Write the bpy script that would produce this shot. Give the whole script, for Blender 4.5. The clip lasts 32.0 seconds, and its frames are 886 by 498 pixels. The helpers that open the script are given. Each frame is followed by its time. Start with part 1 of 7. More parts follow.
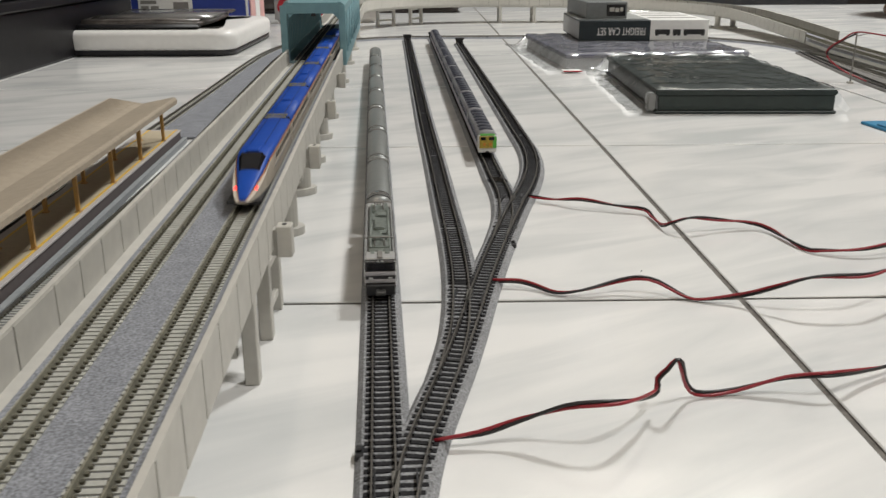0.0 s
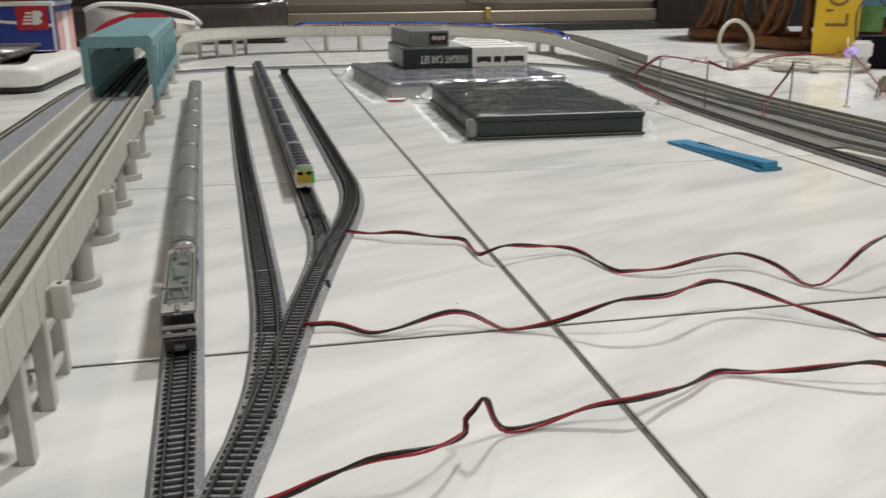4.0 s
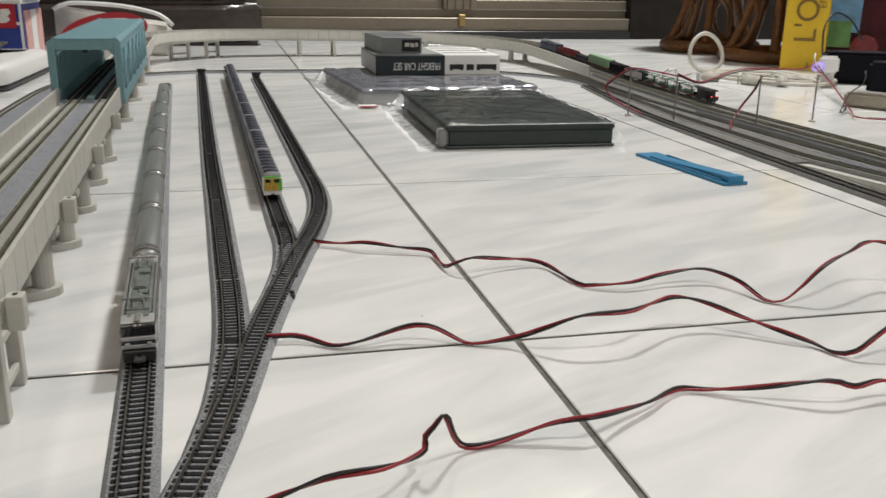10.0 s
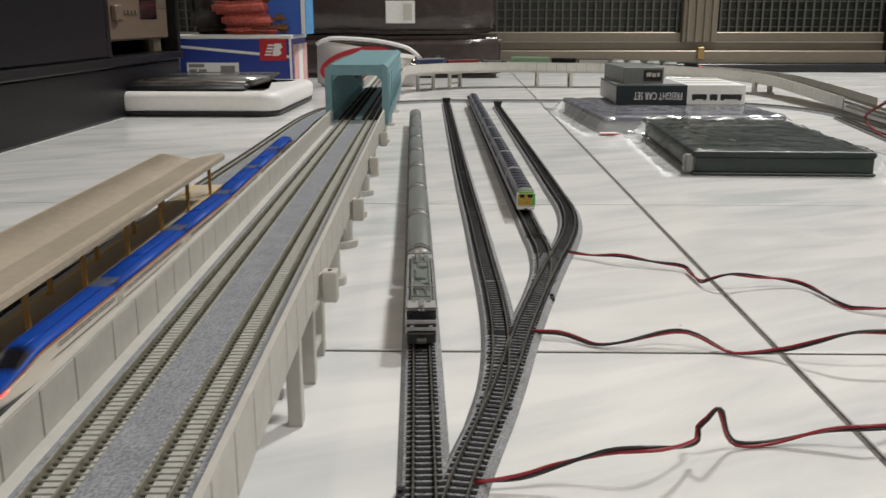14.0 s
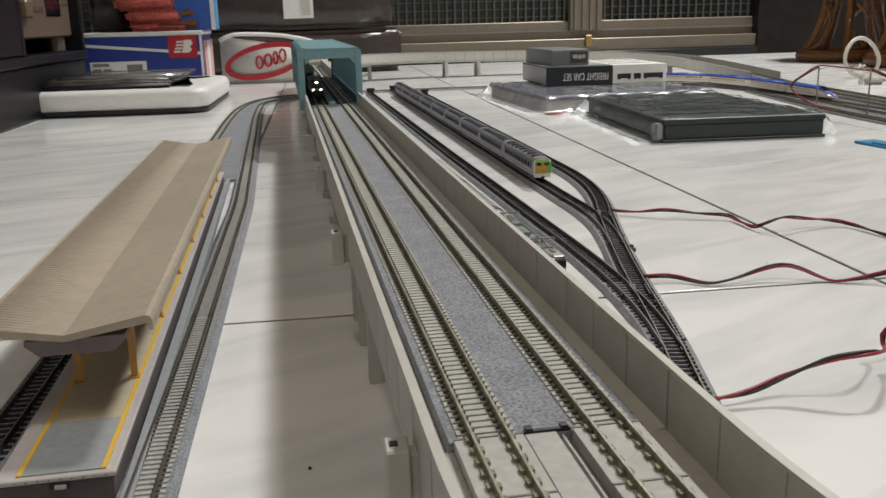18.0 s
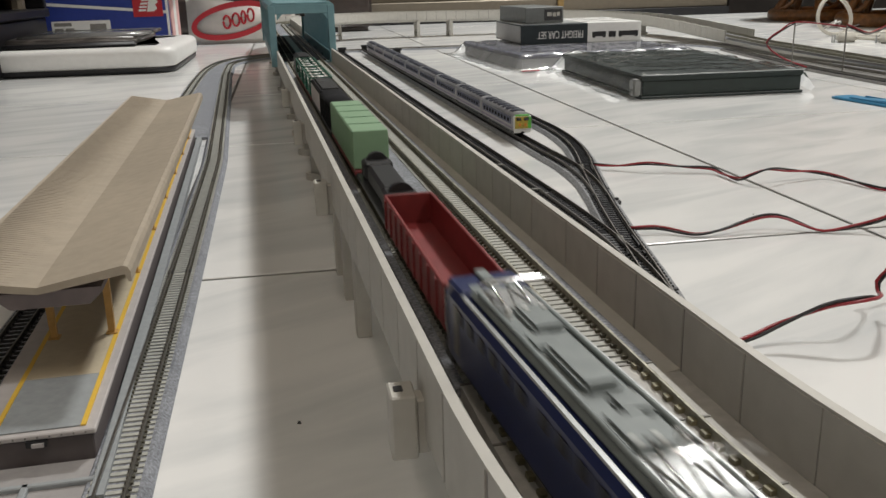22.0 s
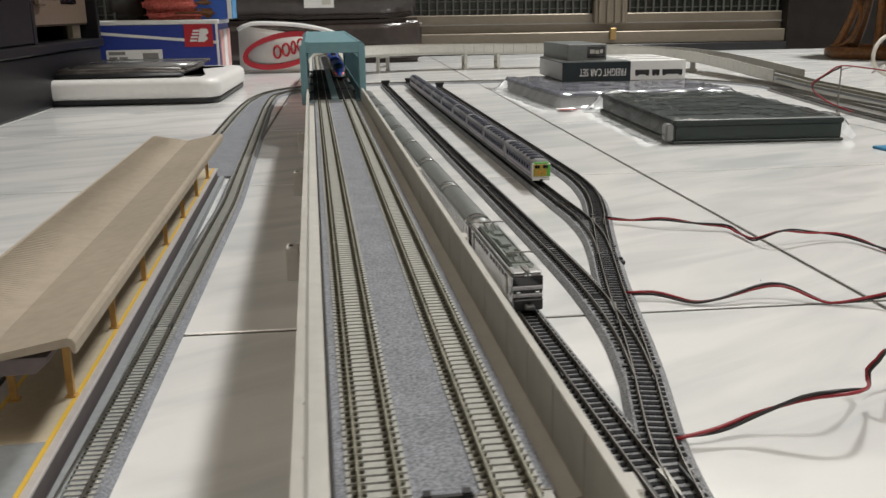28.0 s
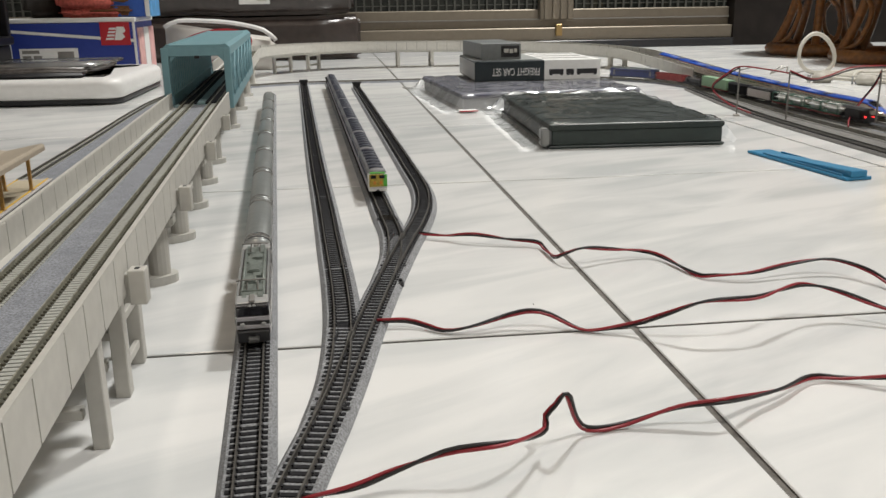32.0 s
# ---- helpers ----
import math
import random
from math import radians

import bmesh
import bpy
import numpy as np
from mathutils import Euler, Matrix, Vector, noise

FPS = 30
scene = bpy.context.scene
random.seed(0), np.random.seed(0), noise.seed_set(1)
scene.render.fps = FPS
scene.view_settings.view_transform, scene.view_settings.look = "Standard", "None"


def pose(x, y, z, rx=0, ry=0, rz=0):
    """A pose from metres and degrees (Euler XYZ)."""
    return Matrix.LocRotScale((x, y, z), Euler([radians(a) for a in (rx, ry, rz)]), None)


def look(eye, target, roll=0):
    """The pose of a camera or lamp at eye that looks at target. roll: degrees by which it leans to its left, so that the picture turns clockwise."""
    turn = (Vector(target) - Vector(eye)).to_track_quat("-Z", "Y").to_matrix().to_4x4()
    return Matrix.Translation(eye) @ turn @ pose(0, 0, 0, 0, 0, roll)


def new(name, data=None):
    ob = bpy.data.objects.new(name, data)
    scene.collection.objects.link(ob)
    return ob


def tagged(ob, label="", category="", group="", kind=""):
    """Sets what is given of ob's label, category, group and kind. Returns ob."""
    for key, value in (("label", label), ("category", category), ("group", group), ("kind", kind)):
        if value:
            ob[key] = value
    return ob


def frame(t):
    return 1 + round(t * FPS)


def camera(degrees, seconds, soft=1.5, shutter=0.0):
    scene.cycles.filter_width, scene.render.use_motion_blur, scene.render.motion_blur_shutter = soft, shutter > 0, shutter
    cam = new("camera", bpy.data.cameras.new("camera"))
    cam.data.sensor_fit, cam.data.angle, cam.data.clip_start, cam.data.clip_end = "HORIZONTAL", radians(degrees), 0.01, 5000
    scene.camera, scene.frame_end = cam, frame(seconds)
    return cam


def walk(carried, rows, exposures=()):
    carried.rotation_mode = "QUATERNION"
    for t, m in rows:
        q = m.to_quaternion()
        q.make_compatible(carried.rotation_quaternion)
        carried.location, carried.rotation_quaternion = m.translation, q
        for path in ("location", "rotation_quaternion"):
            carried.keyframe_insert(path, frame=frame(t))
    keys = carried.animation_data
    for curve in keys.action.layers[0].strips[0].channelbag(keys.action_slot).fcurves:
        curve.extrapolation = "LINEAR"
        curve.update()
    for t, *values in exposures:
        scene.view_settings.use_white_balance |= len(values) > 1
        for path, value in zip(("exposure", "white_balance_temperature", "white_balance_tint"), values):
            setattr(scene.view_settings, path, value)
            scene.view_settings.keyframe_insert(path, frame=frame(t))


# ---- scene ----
cam = camera(53.5, 32.0, shutter=0.5)
METRES, EYE, TILT, LEAN, TURN = 0.43, 0.2, -17.0, 0.0, 0.0
PATH = [
    (0, (-0.195, -0.5, 0.204), (-0.154, 1.393, -0.439), -0.2),
    (0.5, (-0.18, -0.496, 0.203), (-0.127, 1.398, -0.438), -0.3),
    (1, (-0.173, -0.494, 0.202), (-0.094, 1.399, -0.438), -0.4),
    (1.5, (-0.174, -0.494, 0.202), (-0.084, 1.399, -0.438), -0.6),
    (2, (-0.173, -0.494, 0.203), (-0.077, 1.399, -0.435), -0.7),
    (2.5, (-0.174, -0.494, 0.202), (-0.071, 1.4, -0.434), -0.9),
    (3, (-0.174, -0.493, 0.203), (-0.04, 1.399, -0.431), -0.7),
    (3.5, (-0.171, -0.49, 0.205), (0.075, 1.398, -0.408), -0.7),
    (4, (-0.169, -0.483, 0.206), (0.216, 1.389, -0.382), -0.4),
    (4.5, (-0.165, -0.48, 0.209), (0.348, 1.364, -0.37), 0.0),
    (6.5, (-0.158, -0.473, 0.208), (0.528, 1.314, -0.373), 1.6),
    (7, (-0.159, -0.473, 0.209), (0.524, 1.315, -0.372), 1.8),
    (7.5, (-0.159, -0.473, 0.208), (0.518, 1.316, -0.376), 1.8),
    (8, (-0.159, -0.473, 0.209), (0.505, 1.321, -0.374), 1.7),
    (8.5, (-0.161, -0.476, 0.21), (0.472, 1.33, -0.371), 1.4),
    (9, (-0.163, -0.477, 0.207), (0.421, 1.345, -0.375), 1.3),
    (9.5, (-0.164, -0.48, 0.208), (0.347, 1.363, -0.376), 1.2),
    (10, (-0.164, -0.482, 0.211), (0.283, 1.38, -0.367), 0.9),
    (10.5, (-0.165, -0.485, 0.213), (0.204, 1.395, -0.358), 0.6),
    (11, (-0.167, -0.489, 0.216), (0.144, 1.405, -0.344), 0.4),
    (11.5, (-0.168, -0.493, 0.218), (0.085, 1.413, -0.333), 0.1),
    (12, (-0.172, -0.5, 0.218), (-0.081, 1.422, -0.326), 0.1),
    (12.5, (-0.173, -0.503, 0.219), (-0.14, 1.421, -0.324), -0.1),
    (13, (-0.175, -0.504, 0.217), (-0.139, 1.424, -0.313), -0.6),
    (13.5, (-0.182, -0.507, 0.208), (-0.176, 1.424, -0.311), -0.4),
    (14, (-0.199, -0.512, 0.199), (-0.236, 1.423, -0.306), 0.0),
    (14.5, (-0.214, -0.518, 0.19), (-0.259, 1.407, -0.348), 0.5),
    (15, (-0.234, -0.522, 0.185), (-0.279, 1.407, -0.34), -0.6),
    (15.5, (-0.256, -0.526, 0.18), (-0.255, 1.406, -0.339), -0.5),
    (17.5, (-0.342, -0.521, 0.176), (-0.18, 1.411, -0.318), -1.5),
    (18, (-0.359, -0.514, 0.174), (-0.097, 1.403, -0.333), -1.5),
    (18.5, (-0.368, -0.506, 0.169), (-0.077, 1.396, -0.375), -0.8),
    (19, (-0.369, -0.504, 0.164), (-0.088, 1.398, -0.389), -0.2),
    (19.5, (-0.371, -0.503, 0.161), (-0.058, 1.388, -0.408), -0.2),
    (20, (-0.37, -0.504, 0.163), (-0.051, 1.387, -0.404), -0.5),
    (20.5, (-0.371, -0.503, 0.162), (-0.043, 1.383, -0.417), -0.9),
    (21, (-0.371, -0.504, 0.161), (-0.041, 1.377, -0.433), -1.2),
    (21.5, (-0.371, -0.503, 0.163), (-0.042, 1.378, -0.43), -1.3),
    (22, (-0.366, -0.501, 0.163), (-0.044, 1.384, -0.422), -1.5),
    (22.5, (-0.365, -0.5, 0.164), (-0.042, 1.386, -0.419), -1.4),
    (23, (-0.365, -0.499, 0.164), (-0.038, 1.387, -0.418), -1.3),
    (23.5, (-0.366, -0.499, 0.164), (-0.032, 1.386, -0.416), -1.0),
    (24, (-0.364, -0.499, 0.166), (-0.024, 1.387, -0.404), -0.8),
    (24.5, (-0.363, -0.497, 0.168), (-0.02, 1.391, -0.393), -0.7),
    (25, (-0.365, -0.496, 0.166), (-0.024, 1.396, -0.385), -0.7),
    (25.5, (-0.365, -0.497, 0.17), (-0.037, 1.407, -0.345), -0.6),
    (27.5, (-0.345, -0.498, 0.176), (-0.104, 1.42, -0.335), -0.8),
    (28, (-0.323, -0.492, 0.181), (-0.121, 1.426, -0.348), -0.8),
    (28.5, (-0.291, -0.484, 0.184), (-0.122, 1.435, -0.352), -0.9),
    (29, (-0.254, -0.477, 0.186), (-0.096, 1.445, -0.345), -0.6),
    (29.5, (-0.22, -0.473, 0.188), (-0.058, 1.448, -0.347), -0.0),
    (30, (-0.195, -0.474, 0.191), (-0.016, 1.446, -0.341), -0.1),
    (30.5, (-0.182, -0.475, 0.191), (0.015, 1.444, -0.34), -0.6),
    (31, (-0.172, -0.474, 0.191), (0.071, 1.437, -0.344), -1.0),
    (31.5, (-0.172, -0.474, 0.19), (0.074, 1.436, -0.35), -0.8),
    (32, (-0.174, -0.474, 0.189), (0.066, 1.435, -0.354), -0.8),
]
walk(cam, [(t, look(eye, target, roll)) for t, eye, target, roll in PATH],
     [(0.0, 0.0), (2.5, -0.02), (9.0, -0.04), (13.0, 0.0), (22.0, 0.0), (24.5, 0.06), (28.0, 0.05), (31.0, 0.09), (32.0, 0.09)])

# ---- light and exposure ----
world = bpy.data.worlds.new("room_air")
scene.world = world
world.use_nodes = True
world.node_tree.nodes["Background"].inputs[0].default_value = (0.9, 0.95, 1.0, 1)
world.node_tree.nodes["Background"].inputs[1].default_value = 0.012
CEIL = 3.3


def area_lamp(name, x, y, z, sx, sy, watts, colour):
    lamp = bpy.data.lights.new(name, "AREA")
    lamp.shape, lamp.size, lamp.size_y, lamp.energy, lamp.color = "RECTANGLE", sx, sy, watts, colour
    ob = new(name, lamp)
    ob.location = (x, y, z)
    return ob


area_lamp("lamp_main", 1.40, 2.35, CEIL - 0.09, 0.40, 0.45, 134, (0.975, 0.968, 0.935))
area_lamp("lamp_near", 1.32, -0.75, CEIL - 0.09, 0.40, 0.45, 48, (0.985, 0.965, 0.935))
# weak warm fill, added to lift the shadows; no known lamp hangs here
area_lamp("lamp_fill", -0.9, -1.6, CEIL - 0.09, 0.30, 0.9, 14, (1.0, 0.86, 0.72))

# ---- materials ----
MATS = {}


def mat(name, colour, rough=0.5, metal=0.0, grain=0.0, scale=60.0, bump=0.0, stain=0.0, spec=0.5, coat=0.0, glow=0.0, alpha=1.0, trans=0.0, island=0.0):
    """A procedural surface: base colour varied by fine grain and broad stains, with bump."""
    if name in MATS:
        return MATS[name]
    m = bpy.data.materials.new(name)
    m.use_nodes = True
    nt = m.node_tree
    bs = nt.nodes["Principled BSDF"]
    bs.inputs["Roughness"].default_value, bs.inputs["Metallic"].default_value = rough, metal
    bs.inputs["Specular IOR Level"].default_value, bs.inputs["Coat Weight"].default_value = spec, coat
    bs.inputs["Alpha"].default_value, bs.inputs["Transmission Weight"].default_value = alpha, trans
    bs.inputs["Base Color"].default_value = (*colour, 1)
    if glow:
        bs.inputs["Emission Color"].default_value, bs.inputs["Emission Strength"].default_value = (*colour, 1), glow
    if grain or stain or bump or island:
        co = nt.nodes.new("ShaderNodeTexCoord")
        fine = nt.nodes.new("ShaderNodeTexNoise")
        fine.inputs["Scale"].default_value, fine.inputs["Detail"].default_value = scale, 5
        nt.links.new(co.outputs["Object"], fine.inputs["Vector"])
        broad = nt.nodes.new("ShaderNodeTexNoise")
        broad.inputs["Scale"].default_value, broad.inputs["Detail"].default_value = scale * 0.07, 3
        nt.links.new(co.outputs["Object"], broad.inputs["Vector"])
        last = None
        for src, amount in ((fine, grain), (broad, stain)):
            if not amount:
                continue
            ramp = nt.nodes.new("ShaderNodeMapRange")
            ramp.inputs[1].default_value, ramp.inputs[2].default_value = 0.3, 0.7
            ramp.inputs[3].default_value, ramp.inputs[4].default_value = 1 - amount, 1 + amount
            nt.links.new(src.outputs["Fac"], ramp.inputs[0])
            mix = nt.nodes.new("ShaderNodeMix")
            mix.data_type, mix.blend_type = "RGBA", "MULTIPLY"
            mix.inputs[0].default_value = 1
            if last:
                nt.links.new(last, mix.inputs[6])
            else:
                mix.inputs[6].default_value = (*colour, 1)
            nt.links.new(ramp.outputs[0], mix.inputs[7])
            last = mix.outputs[2]
        if island:
            info = nt.nodes.new("ShaderNodeObjectInfo")
            ramp = nt.nodes.new("ShaderNodeMapRange")
            ramp.inputs[3].default_value, ramp.inputs[4].default_value = 1 - island, 1 + island
            nt.links.new(info.outputs["Random"], ramp.inputs[0])
            mix = nt.nodes.new("ShaderNodeMix")
            mix.data_type, mix.blend_type = "RGBA", "MULTIPLY"
            mix.inputs[0].default_value = 1
            if last:
                nt.links.new(last, mix.inputs[6])
            else:
                mix.inputs[6].default_value = (*colour, 1)
            nt.links.new(ramp.outputs[0], mix.inputs[7])
            last = mix.outputs[2]
        if last:
            nt.links.new(last, bs.inputs["Base Color"])
        if bump:
            bp = nt.nodes.new("ShaderNodeBump")
            bp.inputs["Strength"].default_value, bp.inputs["Distance"].default_value = bump, 0.3 / scale
            nt.links.new(fine.outputs["Fac"], bp.inputs["Height"])
            nt.links.new(bp.outputs[0], bs.inputs["Normal"])
    MATS[name] = m
    return m


def marble(name):
    """Glazed white floor tile with faint grey streaks."""
    m = bpy.data.materials.new(name)
    m.use_nodes = True
    nt = m.node_tree
    bs = nt.nodes["Principled BSDF"]
    co = nt.nodes.new("ShaderNodeNewGeometry")
    mp = nt.nodes.new("ShaderNodeMapping")
    turn = nt.nodes.new("ShaderNodeMapping")
    turn.inputs["Rotation"].default_value, mp.inputs["Scale"].default_value = (0, 0, -0.42), (1.6, 6.5, 1.0)
    nt.links.new(co.outputs["Position"], turn.inputs[0])
    nt.links.new(turn.outputs[0], mp.inputs[0])
    no = nt.nodes.new("ShaderNodeTexNoise")
    no.inputs["Scale"].default_value, no.inputs["Detail"].default_value, no.inputs["Distortion"].default_value = 3.0, 6, 0.8
    nt.links.new(mp.outputs[0], no.inputs["Vector"])
    ramp = nt.nodes.new("ShaderNodeValToRGB")
    ramp.color_ramp.elements[0].position, ramp.color_ramp.elements[0].color = 0.32, (0.66, 0.675, 0.675, 1)
    ramp.color_ramp.elements[1].position, ramp.color_ramp.elements[1].color = 0.60, (0.85, 0.848, 0.835, 1)
    nt.links.new(no.outputs["Fac"], ramp.inputs[0])
    nt.links.new(ramp.outputs[0], bs.inputs["Base Color"])
    wav = nt.nodes.new("ShaderNodeTexNoise")
    wav.inputs["Scale"].default_value = 9
    nt.links.new(co.outputs["Position"], wav.inputs["Vector"])
    bp = nt.nodes.new("ShaderNodeBump")
    bp.inputs["Strength"].default_value, bp.inputs["Distance"].default_value = 0.12, 0.004
    nt.links.new(wav.outputs["Fac"], bp.inputs["Height"])
    nt.links.new(bp.outputs[0], bs.inputs["Normal"])
    bs.inputs["Roughness"].default_value = 0.16
    bs.inputs["Specular IOR Level"].default_value = 0.75
    return m


M_TILE = marble("glazed_tile")
M_GROUT = mat("grout", (0.14, 0.13, 0.117), 0.9, grain=0.3, scale=300)
M_WALL = mat("wall_paint", (0.42, 0.40, 0.365), 0.8, grain=0.04, scale=40, bump=0.05, stain=0.05)
M_BALLAST = mat("grey_ballast", (0.225, 0.235, 0.26), 0.9, grain=0.45, scale=900, bump=0.8, stain=0.12)
M_BED_R = mat("brown_grey_ballast", (0.150, 0.144, 0.136), 0.9, grain=0.45, scale=900, bump=0.8, stain=0.12)
M_BALLAST_D = mat("yard_ballast", (0.235, 0.24, 0.25), 0.9, grain=0.55, scale=900, bump=0.8, stain=0.12)
M_TIE_D = mat("dark_sleepers", (0.020, 0.020, 0.022), 0.85, grain=0.3, scale=400, spec=0.15)
M_TIE_C = mat("concrete_sleepers", (0.40, 0.40, 0.365), 0.7, grain=0.12, scale=400)
M_RAIL_Y = mat("dull_rail", (0.15, 0.14, 0.128), 0.45, metal=0.7, grain=0.2, scale=200)
M_RAIL = mat("nickel_rail", (0.24, 0.23, 0.21), 0.40, metal=0.9, grain=0.15, scale=200)
M_RAIL_B = mat("brown_rail", (0.27, 0.26, 0.205), 0.50, metal=0.4, grain=0.3, scale=200)
M_CLIP = mat("olive_clips", (0.085, 0.078, 0.055), 0.7, grain=0.3, scale=300)
M_CLIP_L = mat("ochre_clips", (0.20, 0.18, 0.11), 0.6, grain=0.3, scale=300)
M_VIA = mat("viaduct_plastic", (0.50, 0.485, 0.445), 0.55, grain=0.06, scale=120, stain=0.05, bump=0.05)
M_STRIP = mat("glossy_deck", (0.25, 0.26, 0.275), 0.14, grain=0.08, scale=200, spec=0.8)
M_VIA_D = mat("viaduct_dark", (0.20, 0.19, 0.175), 0.6, grain=0.1, scale=200)
M_SLAB = mat("concrete_slab", (0.42, 0.41, 0.385), 0.7, grain=0.1, scale=300, stain=0.06)
M_TEAL = mat("teal_plastic", (0.175, 0.32, 0.36), 0.45, grain=0.06, scale=100)
M_BLACK = mat("black_plastic", (0.016, 0.016, 0.018), 0.45, grain=0.2, scale=200)
M_TAN = mat("tan_roof", (0.375, 0.320, 0.250), 0.6, grain=0.07, scale=150, stain=0.07)
M_ORANGE = mat("ochre_posts", (0.52, 0.30, 0.09), 0.5, grain=0.1, scale=300)
M_PLAT = mat("platform_grey", (0.30, 0.32, 0.33), 0.7, grain=0.08, scale=300)
M_PLAT_W = mat("platform_edge", (0.48, 0.45, 0.44), 0.6, grain=0.06, scale=200)
M_PLAT_T = mat("platform_tan", (0.50, 0.43, 0.31), 0.7, grain=0.06, scale=200)
M_YELLOW = mat("yellow_line", (0.75, 0.48, 0.06), 0.5)
M_SILVER = mat("silver_paint", (0.40, 0.41, 0.41), 0.35, metal=0.55, grain=0.08, scale=150)
M_STEEL = mat("bare_steel", (0.40, 0.39, 0.39), 0.24, metal=0.85, grain=0.10, scale=200)
M_COACH = mat("coach_roof", (0.30, 0.315, 0.31), 0.34, metal=0.5, grain=0.08, scale=150)
M_BLUE = mat("blue_body", (0.007, 0.062, 0.37), 0.48, grain=0.05, scale=100, spec=0.22)
M_IVORY = mat("ivory_body", (0.62, 0.56, 0.48), 0.25, coat=0.4, grain=0.03, scale=100)
M_CHROME = mat("polished_silver", (0.70, 0.70, 0.70), 0.20, metal=0.9, grain=0.06, scale=200)
M_COPPER = mat("copper_band", (0.42, 0.17, 0.055), 0.4, metal=0.1)
M_GLASS_D = mat("dark_glass", (0.012, 0.012, 0.015), 0.08, coat=0.5)
M_NAVY = mat("navy_body", (0.022, 0.032, 0.11), 0.28, coat=0.3, grain=0.06, scale=100)
M_GREYROOF = mat("grey_roof", (0.19, 0.215, 0.215), 0.5, grain=0.12, scale=200)
M_RED = mat("oxide_red", (0.20, 0.026, 0.026), 0.5, grain=0.15, scale=200)
M_MINT = mat("mint_container", (0.235, 0.375, 0.235), 0.5, grain=0.05, scale=150)
M_WHITE = mat("white_plastic", (0.78, 0.77, 0.75), 0.4, grain=0.03, scale=80)
M_DGREEN = mat("dark_green", (0.02, 0.10, 0.065), 0.4, grain=0.1, scale=150)
M_SOOT = mat("soot_black", (0.013, 0.013, 0.015), 0.85, grain=0.3, scale=200, spec=0.15)
M_LAMP = mat("headlamp", (1.0, 0.93, 0.72), glow=9)
M_TAIL = mat("tail_lamp", (1.0, 0.03, 0.03), glow=3.5)
M_CASE = mat("case_green", (0.019, 0.030, 0.027), 0.42, grain=0.12, scale=120, bump=0.04)
M_PAPER = mat("white_card", (0.72, 0.72, 0.70), 0.6, grain=0.04, scale=100)
M_WIRE_R = mat("red_wire", (0.27, 0.012, 0.022), 0.35, grain=0.1, scale=200)
M_WIRE_B = mat("black_wire", (0.015, 0.013, 0.014), 0.4)
M_WIRE_W = mat("white_wire", (0.75, 0.73, 0.70), 0.45)
M_FLEX = mat("white_flex", (0.50, 0.475, 0.42), 0.5, grain=0.06, scale=80)
M_BLUEPL = mat("blue_plastic", (0.02, 0.19, 0.36), 0.4, grain=0.05, scale=150)
M_DARKWOOD = mat("black_cabinet", (0.009, 0.0085, 0.010), 0.38, grain=0.2, scale=60, bump=0.02, spec=0.25)
M_SHOE_B = mat("shoebox_blue", (0.022, 0.045, 0.26), 0.45, grain=0.06, scale=90)
M_SHOE_R = mat("shoebox_red", (0.42, 0.02, 0.03), 0.45)
M_BROWN = mat("brown_vinyl", (0.040, 0.030, 0.026), 0.25, grain=0.15, scale=30, bump=0.3)
M_ALU = mat("bronze_aluminium", (0.185, 0.158, 0.122), 0.4, metal=0.5, grain=0.05, scale=60, stain=0.05)
M_WINDOW = mat("dark_pane", (0.025, 0.028, 0.025), 0.12, grain=0.3, scale=60)
M_BASE = mat("black_baseboard", (0.02, 0.02, 0.022), 0.25)
M_RATTAN = mat("rattan_brown", (0.175, 0.068, 0.016), 0.35, grain=0.35, scale=70, bump=0.2, coat=0.2)
M_SIGN = mat("yellow_card", (0.66, 0.43, 0.02), 0.5, grain=0.04, scale=60)
M_PINK = mat("pink_tissue", (0.62, 0.36, 0.34), 0.6, grain=0.2, scale=30)

# ---- mesh helpers ----


def part(name, bm, material, parent=None, label=""):
    """Links a bmesh as one mesh object, under a thing when parent is given."""
    me = bpy.data.meshes.new(name)
    bm.to_mesh(me)
    bm.free()
    me.materials.append(material)
    ob = new(name, me)
    ob.parent = parent
    if label:
        ob["label"] = label
    return ob


def thing(name, label, category, m=None, group="", kind=""):
    ob = new(name)
    ob.empty_display_size = 0.02
    if m is not None:
        ob.matrix_world = m
    return tagged(ob, label, category, group, kind)


def box(x0, x1, y0, y1, z0, z1, bevel=0.0, seg=1, bm=None):
    bm2 = bm or bmesh.new()
    r = bmesh.ops.create_cube(bm2, size=1)
    for v in r["verts"]:
        v.co = Vector(((x0 + x1) / 2 + v.co.x * (x1 - x0), (y0 + y1) / 2 + v.co.y * (y1 - y0), (z0 + z1) / 2 + v.co.z * (z1 - z0)))
    if bevel:
        es = {e for v in r["verts"] for e in v.link_edges}
        bmesh.ops.bevel(bm2, geom=list(es), offset=bevel, segments=seg, affect="EDGES")
    return bm2


def soft(bm):
    for f in bm.faces:
        f.smooth = True
    return bm


def cyl(r, z0, z1, n=12, r2=None, x=0.0, y=0.0, bm=None):
    bm2 = bm or bmesh.new()
    bmesh.ops.create_cone(bm2, cap_ends=True, segments=n, radius1=r, radius2=r if r2 is None else r2, depth=z1 - z0,
                          matrix=Matrix.Translation((x, y, (z0 + z1) / 2)))
    return bm2


